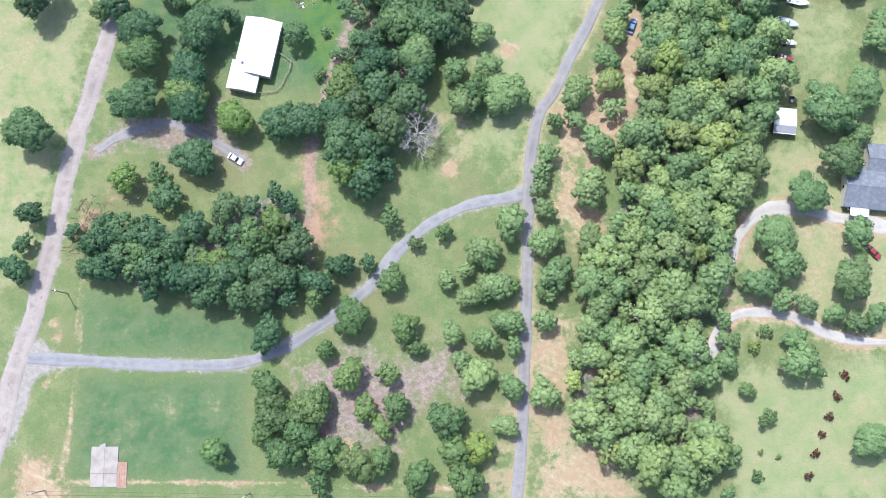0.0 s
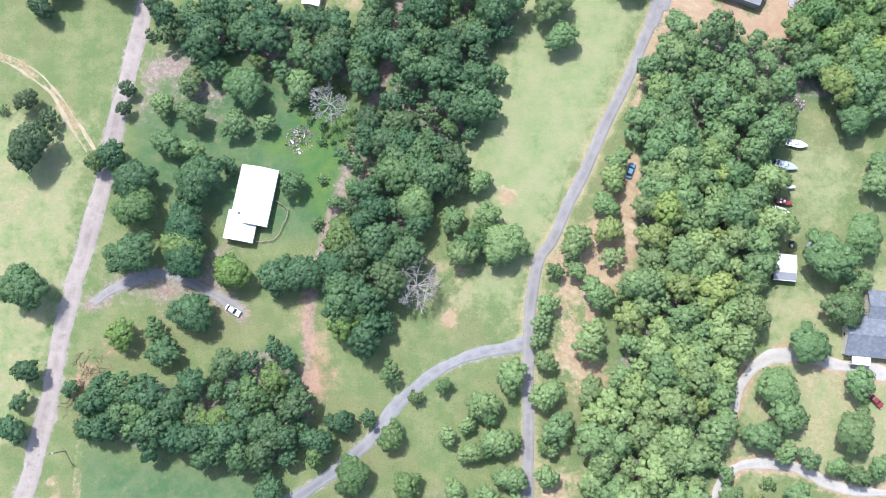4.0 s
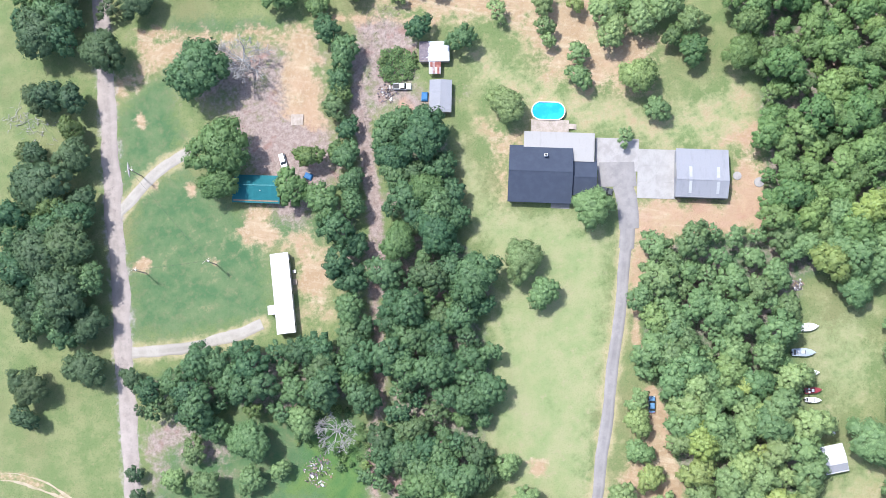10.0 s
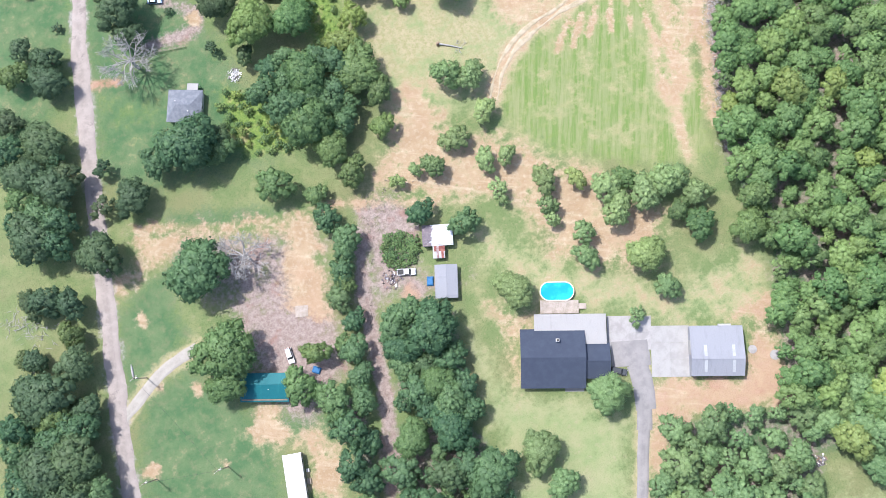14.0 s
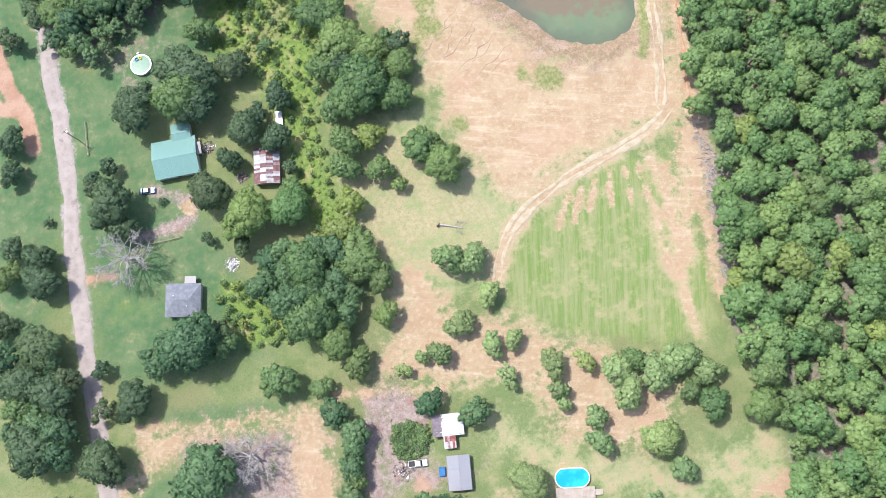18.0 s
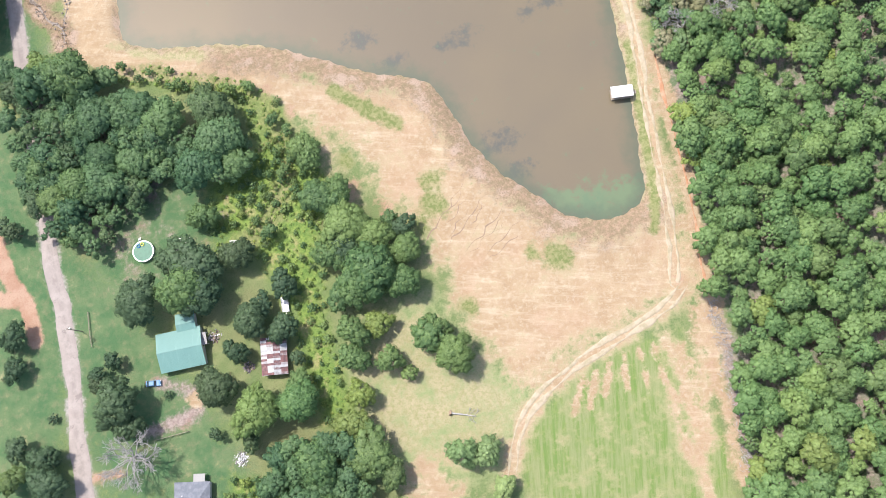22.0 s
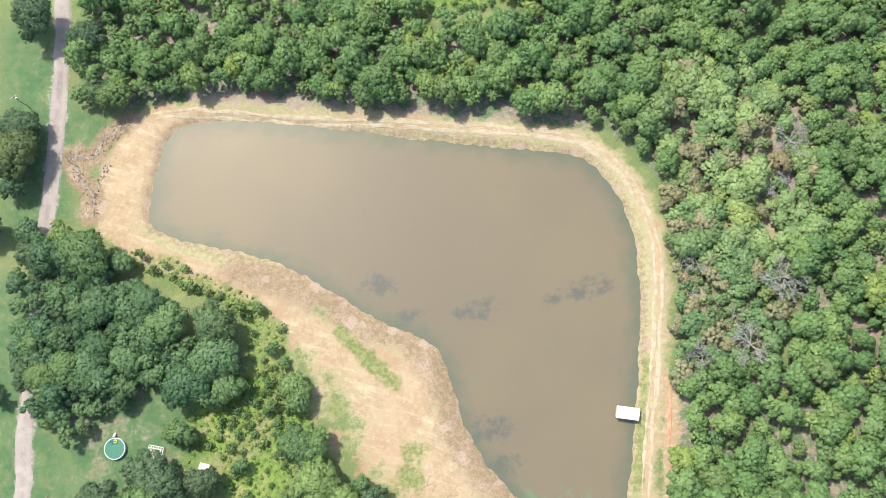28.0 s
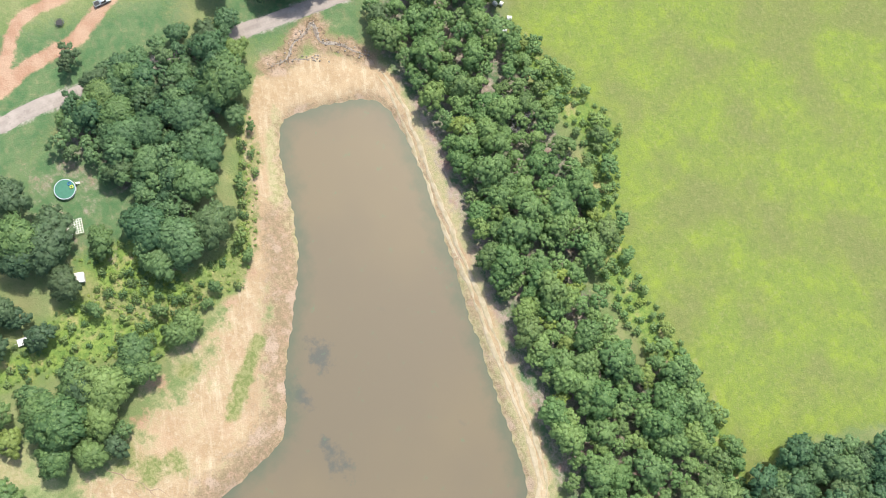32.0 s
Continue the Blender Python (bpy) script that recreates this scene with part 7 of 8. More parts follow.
def build_pool():
    x, y, L, W, a = POOL
    p = thing("swimming_pool", "oval above-ground swimming pool with bright blue water", "swimming pool", x, y, a)
    def oval(l, w, n=40):
        r = w / 2
        pts = []
        for i in range(n):
            t = 2 * math.pi * i / n
            pts.append(((l / 2 - r) * (1 if math.cos(t) > 0 else -1) + r * math.cos(t), r * math.sin(t)))
        return pts
    def ring(name, outer, inner, z0, z1, mat):
        bm = bmesh.new()
        rows = [[bm.verts.new((q[0], q[1], z)) for q in o] for o, z in ((outer, z0), (outer, z1), (inner, z1), (inner, z0))]
        n = len(outer)
        for i in range(n):
            j = (i + 1) % n
            for k in range(4):
                bm.faces.new((rows[k][i], rows[k][j], rows[(k + 1) % 4][j], rows[(k + 1) % 4][i]))
        return part(name, bm, mat, p)
    ring("pool_wall", oval(L, W), oval(L - 0.12, W - 0.12), -0.3, 1.25, TRIM)
    ring("rim", oval(L + 0.12, W + 0.12), oval(L - 0.36, W - 0.36), 1.25, 1.32, TRIM)
    bm = bmesh.new()
    bm.faces.new([bm.verts.new((q[0], q[1], 0.0)) for q in oval(L - 0.12, W - 0.12)])
    part("liner", bm, plain("pool_liner", (0.02, 0.42, 0.66), 0.5), p)
    bm = bmesh.new()
    bm.faces.new([bm.verts.new((q[0], q[1], 1.1)) for q in oval(L - 0.13, W - 0.13)])
    part("pool_water", bm, POOL_WATER, p)
    x2, y2, L2, W2, a2 = DECK
    d = thing("deck", "pale wooden deck beside the pool", "deck", x2, y2, a2)
    n = int(L2 / 0.3)
    for i in range(n):
        part("plank", box_bm(0.27, W2, 0.05, (-L2 / 2 + (i + 0.5) * L2 / n, 0, 0.95)), DECKING, d)
    for i in range(5):
        for s in (-1, 1):
            part("post", box_bm(0.12, 0.12, 1.25, (-L2 / 2 + 0.1 + i * (L2 - 0.2) / 4, s * (W2 / 2 - 0.1), -0.3)), TIMBER, d)
    st = part("stairs", box_bm(1.2, 1.5, 0.12, (L2 / 2 + 0.65, 0.2, 0.62)), DECKING, d)
    for i in range(3):
        part("step", box_bm(0.32, 1.5, 0.08, (L2 / 2 + 1.4 + 0.32 * i, 0.2, 0.5 - 0.18 * i)), DECKING, d)


SKYLIGHT = worn("skylight_sheet", (0.4, 0.41, 0.42), (0.34, 0.35, 0.36), 0.6, 0.6)


def build_barn():
    x, y, L, W, a = BARN
    b = thing("barn", "pale grey metal workshop barn with skylight strips", "barn", x, y, a)
    gable(b, L, W, 3.3, 5.0, GREY_METAL, GREY_METAL, split=0.34, windows=False, over=0.2)
    for i, px in enumerate((-3.3, 4.2)):
        for s, (y0, y1, z0, z1) in enumerate(((-5.8, -2.6, 3.76, 4.92), (-1.7, 1.6, 4.84, 4.42))):
            pts = [(px - 0.4, y0, z0), (px + 0.4, y0, z0), (px + 0.4, y1, z1), (px - 0.4, y1, z1)]
            part("skylight", hull_bm(pts + [(q[0], q[1], q[2] + 0.05) for q in pts]), SKYLIGHT, b)
    part("roller_door", box_bm(0.1, 4.0, 2.9, (-L / 2 + 0.17, 1.0, 0.05), 0.02), PALE_METAL, b)
    window(b, 3.5, W / 2 - 0.2, 1.2, 1.2, 1.0, (0, 1))
    part("lean_shelf", box_bm(3.5, 0.6, 0.9, (3.0, W / 2 + 0.35, -0.1), 0.03), STEEL, b)


def build_sheds():
    x, y, L, W, a = GREY_SHED
    s = thing("shed", "grey tin-roofed open shed in a work yard", "shed", x, y, a)
    gable(s, L, W, 2.4, 2.9, GREY_METAL, TIMBER, windows=False, over=0.2)
    part("door", box_bm(0.08, 1.6, 2.0, (-L / 2 + 0.16, 0, 0), 0.01), SIDING_BROWN, s)
    x, y, L, W, a = RUSTY_SHED
    s = thing("shed", "old shed with white tin sheets, dark bare patches at one end", "shed", x, y, a)
    gable(s, L, W, 2.5, 3.1, TIN_PATCHED, TIMBER, windows=False, over=0.2, split=0.6)
    part("door", box_bm(1.2, 0.08, 1.9, (0, -W / 2 + 0.16, 0), 0.01), TIMBER, s)
    x, y, L, W, a = LEAN_TO
    s = thing("lean_to", "small lean-to with a red rusted tin roof", "shed", x, y, a)
    shed_roof(s, L, W, 2.4, 2.0, RUSTY)
    posts(s, L, W, 2.3, 1.95, 2, TIMBER)
    part("back_wall", box_bm(L - 0.3, 0.1, 2.3, (0, W / 2 - 0.3, -0.2)), TIMBER, s)
    x, y, L, W, a = RED_SHED
    s = thing("shed", "weathered barn with half-rusted red and white tin roof", "shed", x, y, a)
    gable(s, L, W, 2.6, 3.5, RUSTY_DARK, TIMBER, windows=False, over=0.25)
    part("door", box_bm(1.8, 0.08, 2.2, (1.0, -W / 2 + 0.2, 0), 0.01), TIMBER, s)
    x, y, L, W, a = WHITE_SHED
    s = thing("shed", "small white-roofed garden shed in the weeds", "shed", x, y, a)
    gable(s, L, W, 2.0, 2.4, WHITE_METAL, SIDING, windows=False, over=0.15)
    part("door", box_bm(0.9, 0.08, 1.8, (0, -W / 2 + 0.13, 0), 0.01), SIDING_BROWN, s)
    x, y, L, W, a = CARPORT
    s = thing("carport", "white metal carport at the edge of the wood", "carport", x, y, a)
    gable(s, L, W, 2.3, 2.9, WHITE_METAL, SIDING_BROWN, windows=False, over=0.25)
    part("roof_patch", box_bm(L * 0.97, W * 0.27, 0.05, (0, -W * 0.33, 2.56), 0, Euler((0.16, 0, 0)).to_matrix()), GREY_METAL, s)


def build_grey_house():
    x, y, L, W, a = GREY_HOUSE
    h = thing("house", "small house with a grey hipped shingle roof", "house", x, y, a)
    gable(h, L, W, 2.7, 4.2, SHINGLE_GREY, SIDING, hip=3.0)
    x2, y2, L2, W2, _ = GREY_HOUSE_PORCH
    px, py = local(x, y, a, x2, y2)
    shed_roof(h, L2, W2, 2.2, 2.5, PALE_METAL, (px, py))
    posts(h, L2, W2, 2.2, 2.45, 2, TRIM, (px, py))
    for px, py in ((-2.5, 1.2), (1.5, -1.8)):
        part("roof_vent", rod_bm((px, py, 3.0), (px, py, 4.0), 0.14, 8), TRIM, h)


def build_green_house():
    x, y, L, W, a = GREEN_HOUSE
    h = thing("house", "house with a broad pale green metal roof", "house", x, y, a)
    gable(h, L, W, 2.8, 4.3, GREEN_METAL, SIDING)
    x2, y2, L2, W2, _ = GREEN_WING
    px, py = local(x, y, a, x2, y2)
    gable(h, L2, W2 + 1.2, 2.7, 3.5, GREEN_METAL, SIDING, (px, py - 0.6), windows=False)
    x2, y2, L2, W2, _ = GREEN_NUB
    px, py = local(x, y, a, x2, y2)
    shed_roof(h, L2, W2, 2.6, 2.4, PALE_METAL, (px, py))
    posts(h, L2, W2, 2.5, 2.3, 2, TRIM, (px, py))


def build_east_house():
    x, y, L, W, a = EAST_HOUSE
    h = thing("house", "grey shingle-roofed house by a pale gravel drive", "house", x, y, a)
    gable(h, L, W, 2.8, 4.8, SHINGLE_GREY, SIDING)
    gable(h, 6.5, 9.0, 2.7, 4.4, SHINGLE_GREY, SIDING, (1.5, 8.0), windows=False)
    part("porch_roof", box_bm(5.0, 2.6, 0.1, (-3.0, -W / 2 - 1.0, 2.5), 0.02), WHITE_METAL, h)
    for i in (-1, 1):
        part("post", box_bm(0.12, 0.12, 2.8, (-3.0 + i * 2.3, -W / 2 - 2.1, -0.3)), TRIM, h)


def build_dock():
    x, y, L, W, a = DOCK
    d = thing("dock", "covered boat dock with a white metal roof", "dock", x, y, a)
    d.location.z = WATER_LEVEL
    for i in range(int(L / 0.25)):
        part("plank", box_bm(0.22, W - 0.3, 0.05, (-L / 2 + 0.15 + i * 0.25, 0, 0.45)), TIMBER, d)
    for i in range(3):
        for s in (-1, 1):
            part("post", rod_bm((-L / 2 + 0.3 + i * (L - 0.6) / 2, s * (W / 2 - 0.2), -1.4), (-L / 2 + 0.3 + i * (L - 0.6) / 2, s * (W / 2 - 0.2), 2.9), 0.09, 8), TIMBER, d)
    part("roof", hull_bm([(sx * L / 2, sy * W / 2, z) for sx in (-1, 1) for sy, z in ((-1, 2.8), (1, 2.8), (-1, 2.9), (1, 2.9))] + [(sx * L / 2, 0, 3.15) for sx in (-1, 1)]), WHITE_METAL, d)
    part("gangway", box_bm(3.0, 1.0, 0.08, (L / 2 + 1.4, 0, 0.47), 0.01), TIMBER, d)


def slab(name, spec, material, label, thick=0.12):
    x, y, L, W, a = spec
    s = thing(name, label, "paving", x, y, a, kind="structure")
    nx, ny = max(2, int(L / 4)), max(2, int(W / 4))
    z = max(height_at(*(Matrix.Rotation(radians(a), 2) @ Vector((sx * L / 2, sy * W / 2)) + Vector((x, y)))) for sx in (-1, 0, 1) for sy in (-1, 0, 1)) - height_at(x, y)
    for i in range(nx):
        for j in range(ny):
            part("panel", box_bm(L / nx - 0.014, W / ny - 0.014, thick + z + 0.3, (-L / 2 + (i + 0.5) * L / nx, -W / 2 + (j + 0.5) * W / ny, -0.3), 0.01), material, s)


POOL_WATER = worn("pool_water", (0.012, 0.3, 0.58), (0.03, 0.42, 0.66), 0.25, 0.06, 0, 0.0, specular=0.5, fine=(0.014, 0.32, 0.6))
build_white_house()
build_mobile_home()
build_teal_house()
build_dark_house()
build_pool()
build_barn()
build_sheds()
build_grey_house()
build_green_house()
build_east_house()
build_dock()
slab("pavement", SLAB_WHITE, CONCRETE_WHITE, "bright pale concrete apron before the barn", 0.14)
slab("pavement", SLAB_GREY, CONCRETE, "grey concrete parking court beside the house", 0.1)

# ---- vehicles ----
PAINT_WHITE = plain("white_paint", (0.72, 0.72, 0.72), 0.3)
PAINT_BLUE = plain("blue_paint", (0.12, 0.25, 0.42), 0.3)
PAINT_RED = plain("red_paint", (0.24, 0.035, 0.04), 0.35)
PAINT_DARK = plain("dark_paint", (0.06, 0.065, 0.07), 0.3)
PAINT_SILVER = plain("silver_paint", (0.45, 0.5, 0.55), 0.3, 0.3)
RED_LENS = plain("red_lens", (0.4, 0.02, 0.02), 0.2)
CLEAR_LENS = plain("clear_lens", (0.7, 0.7, 0.7), 0.1)


def wheel(root, x, y, r=0.33, wide=0.22):
    tyre = part("wheel", rod_bm((x, y - wide / 2, r), (x, y + wide / 2, r), r, 16), RUBBER, root)
    part("rim", rod_bm((x, y - wide / 2 - 0.01, r), (x, y + wide / 2 + 0.01, r), r * 0.6, 12), STEEL, tyre)


def car(spec, paint, label, kind="sedan"):
    x, y, length, turn = spec
    c = thing("car" if kind != "pickup" else "pickup_truck", label, "car" if kind != "pickup" else "truck", x, y, turn)
    L, W = (4.6, 1.8) if kind == "sedan" else (4.7, 1.9) if kind == "suv" else (5.4, 1.95)
    h = 0.85 if kind == "sedan" else 1.0
    body = hull_bm([(sx * L * f, sy * W * g, z) for sx in (-1, 1) for sy in (-1, 1) for f, g, z in ((0.5, 0.42, 0.35), (0.49, 0.46, 0.6), (0.46, 0.47, h - 0.12), (0.4, 0.43, h), (0.46, 0.3, h - 0.05))])
    part("body", body, paint, c)
    x0, x1, t0, t1, top = (-1.75, 1.05, -1.05, 0.35, 1.42) if kind == "sedan" else (-2.2, 1.1, -1.95, 0.45, 1.72) if kind == "suv" else (-0.6, 1.3, -0.4, 0.7, 1.75)
    part("glasshouse", hull_bm([(xx, sy * W * g, z) for sy in (-1, 1) for xx, g, z in ((x0, 0.43, h - 0.03), (x1, 0.43, h - 0.03), (t0, 0.35, top - 0.05), (t1, 0.35, top - 0.05))]), GLASS, c)
    part("roof", hull_bm([(xx, sy * W * g, z) for sy in (-1, 1) for xx, g, z in ((t0 - 0.04, 0.36, top - 0.07), (t1 + 0.04, 0.36, top - 0.07), (t0 + 0.1, 0.3, top), (t1 - 0.1, 0.3, top))]), paint, c)
    for sx in (-1, 1):
        for sy in (-1, 1):
            wheel(c, sx * L * 0.31, sy * W * 0.45)
            part("headlight" if sx > 0 else "tail_light", box_bm(0.12, 0.36, 0.16, (sx * (L / 2 - 0.1), sy * W * 0.32, 0.62), 0.02), CLEAR_LENS if sx > 0 else RED_LENS, c)
    for sy in (-1, 1):
        part("mirror", box_bm(0.14, 0.2, 0.13, (x1 - 0.25, sy * (W * 0.5 + 0.05), h), 0.03), paint, c)
    if kind == "pickup":
        part("bed_floor", box_bm(1.75, 1.5, 0.06, (-1.7, 0, h - 0.02)), BLACK, c)
        for sy in (-1, 1):
            part("bed_rail", box_bm(1.9, 0.12, 0.14, (-1.7, sy * 0.85, h - 0.05), 0.02), paint, c)
        part("tailgate", box_bm(0.1, 1.7, 0.3, (-2.62, 0, h - 0.22), 0.02), paint, c)


def boat(spec, label, length=6.0, hull=None, tilt=0.0):
    x, y, _, turn = spec
    b = thing("boat", label, "boat", x, y, turn + 180 if tilt else turn, "boats stored on the lawn")
    W = length * 0.36
    pts = [(-0.5, 0.42, 1.25), (-0.5, 0.34, 0.55), (0.1, 0.5, 1.25), (0.1, 0.36, 0.5), (0.32, 0.34, 1.32), (0.3, 0.12, 0.55), (0.5, 0.03, 1.4)]
    part("hull", hull_bm([(f * length, s * g * W, z) for s in (-1, 1) for f, g, z in pts]), hull or PAINT_WHITE, b)
    part("cockpit", hull_bm([(f * length, s * g * W, z) for s in (-1, 1) for f, g, z in ((-0.44, 0.33, 1.27), (0.05, 0.38, 1.27), (0.2, 0.22, 1.3), (-0.44, 0.33, 1.24), (0.05, 0.38, 1.24), (0.2, 0.22, 1.27))]), PAINT_DARK, b)
    part("console", box_bm(0.7, 0.8, 0.5, (-0.05 * length, 0, 1.28), 0.08), PAINT_WHITE, b)
    part("windscreen", box_bm(0.06, 1.1, 0.4, (0.06 * length, 0, 1.6), 0.02, Euler((0, -0.5, 0)).to_matrix()), GLASS, b)
    for i in (-1, 1):
        part("seat", box_bm(0.55, 0.5, 0.35, (-0.25 * length, i * 0.4, 1.28), 0.08), TRIM, b)
    m = part("outboard_motor", box_bm(0.5, 0.42, 0.6, (-0.5 * length - 0.25, 0, 1.2), 0.1), BLACK, b)
    part("propeller_leg", box_bm(0.2, 0.12, 0.9, (-0.5 * length - 0.3, 0, 0.4), 0.02), BLACK, m)
    t = part("trailer", hull_bm([(-0.42 * length, s * 0.55, z) for s in (-1, 1) for z in (0.42, 0.52)] + [(0.62 * length, 0, 0.42), (0.62 * length, 0, 0.52)]), STEEL, b)
    for s in (-1, 1):
        part("wheel", rod_bm((-0.2 * length, s * 0.95 - 0.1, 0.33), (-0.2 * length, s * 0.95 + 0.1, 0.33), 0.33, 14), RUBBER, t)


car(CAR_A, PAINT_WHITE, "white sedan parked on the grass under trees")
car(CAR_C, PAINT_WHITE, "white car parked on a bare dirt yard", "suv")
car(CAR_D, PAINT_BLUE, "light blue car parked beside the green-roofed house")
car(COURT_SUV, PAINT_DARK, "dark car parked on the concrete court", "suv")
car(YARD_TRUCK, PAINT_WHITE, "pale old pickup in the work yard", "pickup")
car(EAST_SUV, PAINT_WHITE, "white car in front of the grey-roofed house", "suv")
car(RED_CAR, PAINT_RED, "red car half under a tree", "sedan")
car(BLUE_CAR, PAINT_BLUE, "blue car parked at the edge of the wood")
car(WEST_TRUCK, PAINT_SILVER, "silver-blue pickup on a dirt lane", "pickup")
boat(BOAT_ONE, "white motor boat with a dark cockpit on a trailer", 6.2)
boat(BOAT_TWO, "grey fishing boat on a trailer with gear", 6.2, PAINT_SILVER)
boat(BOAT_THREE, "small white boat on a trailer", 4.2)
boat(BOAT_FIVE, "white hull of a small boat by the trees", 4.2)
x, y, _, a = RED_TRAILER
boat((x, y, 4.4, a), "dark red bass boat with a pale deck on a trailer", 4.6, PAINT_RED)


def build_mower():
    x, y, _, a = MOWER
    m = thing("riding_mower", "riding mower standing on the lawn", "mower", x, y, a)
    part("deck", box_bm(1.2, 1.2, 0.25, (0, 0, 0.12), 0.08), PAINT_DARK, m)
    part("hood", box_bm(0.8, 0.7, 0.5, (0.7, 0, 0.35), 0.1), PAINT_WHITE, m)
    part("seat", box_bm(0.5, 0.5, 0.4, (-0.4, 0, 0.45), 0.08), BLACK, m)
    for sx, r in ((0.8, 0.2), (-0.6, 0.27)):
        for s in (-1, 1):
            wheel(m, sx, s * 0.5, r, 0.2)
    x, y, _, a = WHITE_TANK
    t = thing("propane_tank", "white propane tank on the grass", "tank", x, y, a)
    part("tank", rod_bm((-1.0, 0, 0.75), (1.0, 0, 0.75), 0.45, 16), PAINT_WHITE, t)
    for i in (-1, 1):
        part("foot", box_bm(0.15, 0.7, 0.4, (i * 0.6, 0, 0)), CONCRETE, t)
        bm = bmesh.new()
        bmesh.ops.create_uvsphere(bm, u_segments=14, v_segments=8, radius=0.45)
        bmesh.ops.transform(bm, matrix=Matrix.Translation((i * 1.0, 0, 0.75)) @ Matrix.Diagonal((0.6, 1, 1, 1)), verts=bm.verts)
        part("end_cap", bm, PAINT_WHITE, t)
    part("valve_dome", rod_bm((0, 0, 1.15), (0, 0, 1.35), 0.15, 10), STEEL, t)


build_mower()


# ---- yard things ----
for k, (x, y, r) in enumerate(DEAD_TREES):
    dead_tree(x, y, r, 300 + k)


def pole(x, y, height=10.0, arm=True):
    p = thing("utility_pole", "weathered wooden utility pole with a cross arm", "utility pole", x, y, 20, "utility poles")
    part("shaft", rod_bm((0, 0, -0.8), (0, 0, height), 0.16, 10, 0.65), TIMBER, p)
    if arm:
        a = part("cross_arm", box_bm(2.4, 0.12, 0.14, (0, 0.12, height - 0.7), 0.01), TIMBER, p)
        for i in (-1.05, -0.4, 0.4, 1.05):
            part("insulator", rod_bm((i, 0.12, height - 0.56), (i, 0.12, height - 0.36), 0.06, 8), TRIM, a)
    part("transformer", rod_bm((0.32, 0, height - 2.4), (0.32, 0, height - 1.5), 0.22, 12), STEEL, p)


for x, y, _ in POLES:
    pole(x, y)


def wire(a, b, z=9.7, sag=0.8):
    p = [Vector((a[0], a[1], z)).lerp(Vector((b[0], b[1], z)), i / 10) - Vector((0, 0, sag * 4 * (i / 10) * (1 - i / 10))) for i in range(11)]
    v, f = tube_arrays([q[:] for q in p], [0.025] * 11, 4)
    tagged(new("power_line", fast_mesh("power_line", v, f, None, [BLACK])), "thin dark overhead power line between poles", "cable")


P3, P4 = POLES[3], POLES[4]
for off in (-0.9, 0.0, 0.9):
    wire((P3[0], P3[1] + off), (P4[0], P4[1] + off))
    wire((P4[0], P4[1] + off), (P4[0] + 75, P4[1] + off - 1.0))
wire(POLES[0], POLES[1])
wire(POLES[2], POLES[1])


def fence(points, label, gap=2.4, high=1.2):
    line = smooth_line(points, 1.0)
    f = thing("fence", label, "fence", line[0][0], line[0][1])
    z0 = height_at(*line[0])
    dist = np.concatenate([[0], np.cumsum(np.hypot(*np.diff(line, axis=0).T))])
    spots = []
    for d in np.arange(0, dist[-1], gap):
        x, y = np.interp(d, dist, line[:, 0]), np.interp(d, dist, line[:, 1])
        spots.append((x - line[0][0], y - line[0][1], height_at(x, y) - z0))
    for q in spots:
        part("post", rod_bm((q[0], q[1], q[2] - 0.5), (q[0], q[1], q[2] + high), 0.08, 7), TIMBER, f)
    for q, r in zip(spots, spots[1:]):
        for h in (0.45, high - 0.1):
            part("rail", rod_bm((q[0], q[1], q[2] + h), (r[0], r[1], r[2] + h), 0.06, 6), TIMBER, f)


fence(YARD_FENCE, "weathered post and rail fence round a small yard")
fence(ROAD_RAILS, "low pale rail fence beside the road", 2.6, 0.9)
fence(LONG_FENCE, "low wooden rail fence behind the grey house")


SCRAP = worn("grimy_scrap", (0.13, 0.11, 0.125), (0.21, 0.18, 0.19), 1.4, 0.8)


def junk_pile(x, y, r, seed, label, pale=False):
    """A heap of scrap: boards, cans, sheets and boxes, each of its own."""
    rng = random.Random(seed)
    p = thing("scrap_pile", label, "junk pile", x, y)
    paints = (PAINT_WHITE, CONCRETE, TRIM, STEEL, SCRAP, PAINT_WHITE) if pale else (SCRAP, SCRAP, TIMBER, SCRAP, BLACK, SIDING_BROWN, SCRAP, STEEL, TIMBER, SIDING_BROWN, SCRAP, DECKING, PAINT_WHITE)
    for i in range(int(20 + r * 34)):
        a, q = rng.uniform(0, 6.28), r * rng.random() ** 0.7
        s = rng.uniform(0.2, 0.75)
        turn = Euler((rng.uniform(-0.4, 0.4), rng.uniform(-0.4, 0.4), rng.uniform(0, 3))).to_matrix()
        z = max(0.0, 0.7 * (1 - q / r)) * rng.random()
        kind = i % 3
        bm = box_bm(s * 1.6, s * 0.35, 0.08, (q * math.cos(a), q * math.sin(a), z), 0.0, turn) if kind == 0 else box_bm(s, s * 0.8, s * 0.5, (q * math.cos(a), q * math.sin(a), z - 0.1), 0.04, turn) if kind == 1 else rod_bm((q * math.cos(a), q * math.sin(a), z), (q * math.cos(a) + s * 0.4, q * math.sin(a), z + s * 0.6), s * 0.25, 8)
        part(("board", "box", "drum")[kind], bm, paints[rng.randrange(len(paints))], p)


junk_pile(*LUMBER, 1.6, 511, "stack of lumber and scrap beside the rusty barn")
for k, (x, y, r) in enumerate(JUNK):
    junk_pile(x, y, r * 0.85, 500 + k, "heap of pale rubble and white scrap" if k == 1 else "heap of mixed scrap and discarded household things", k == 1)


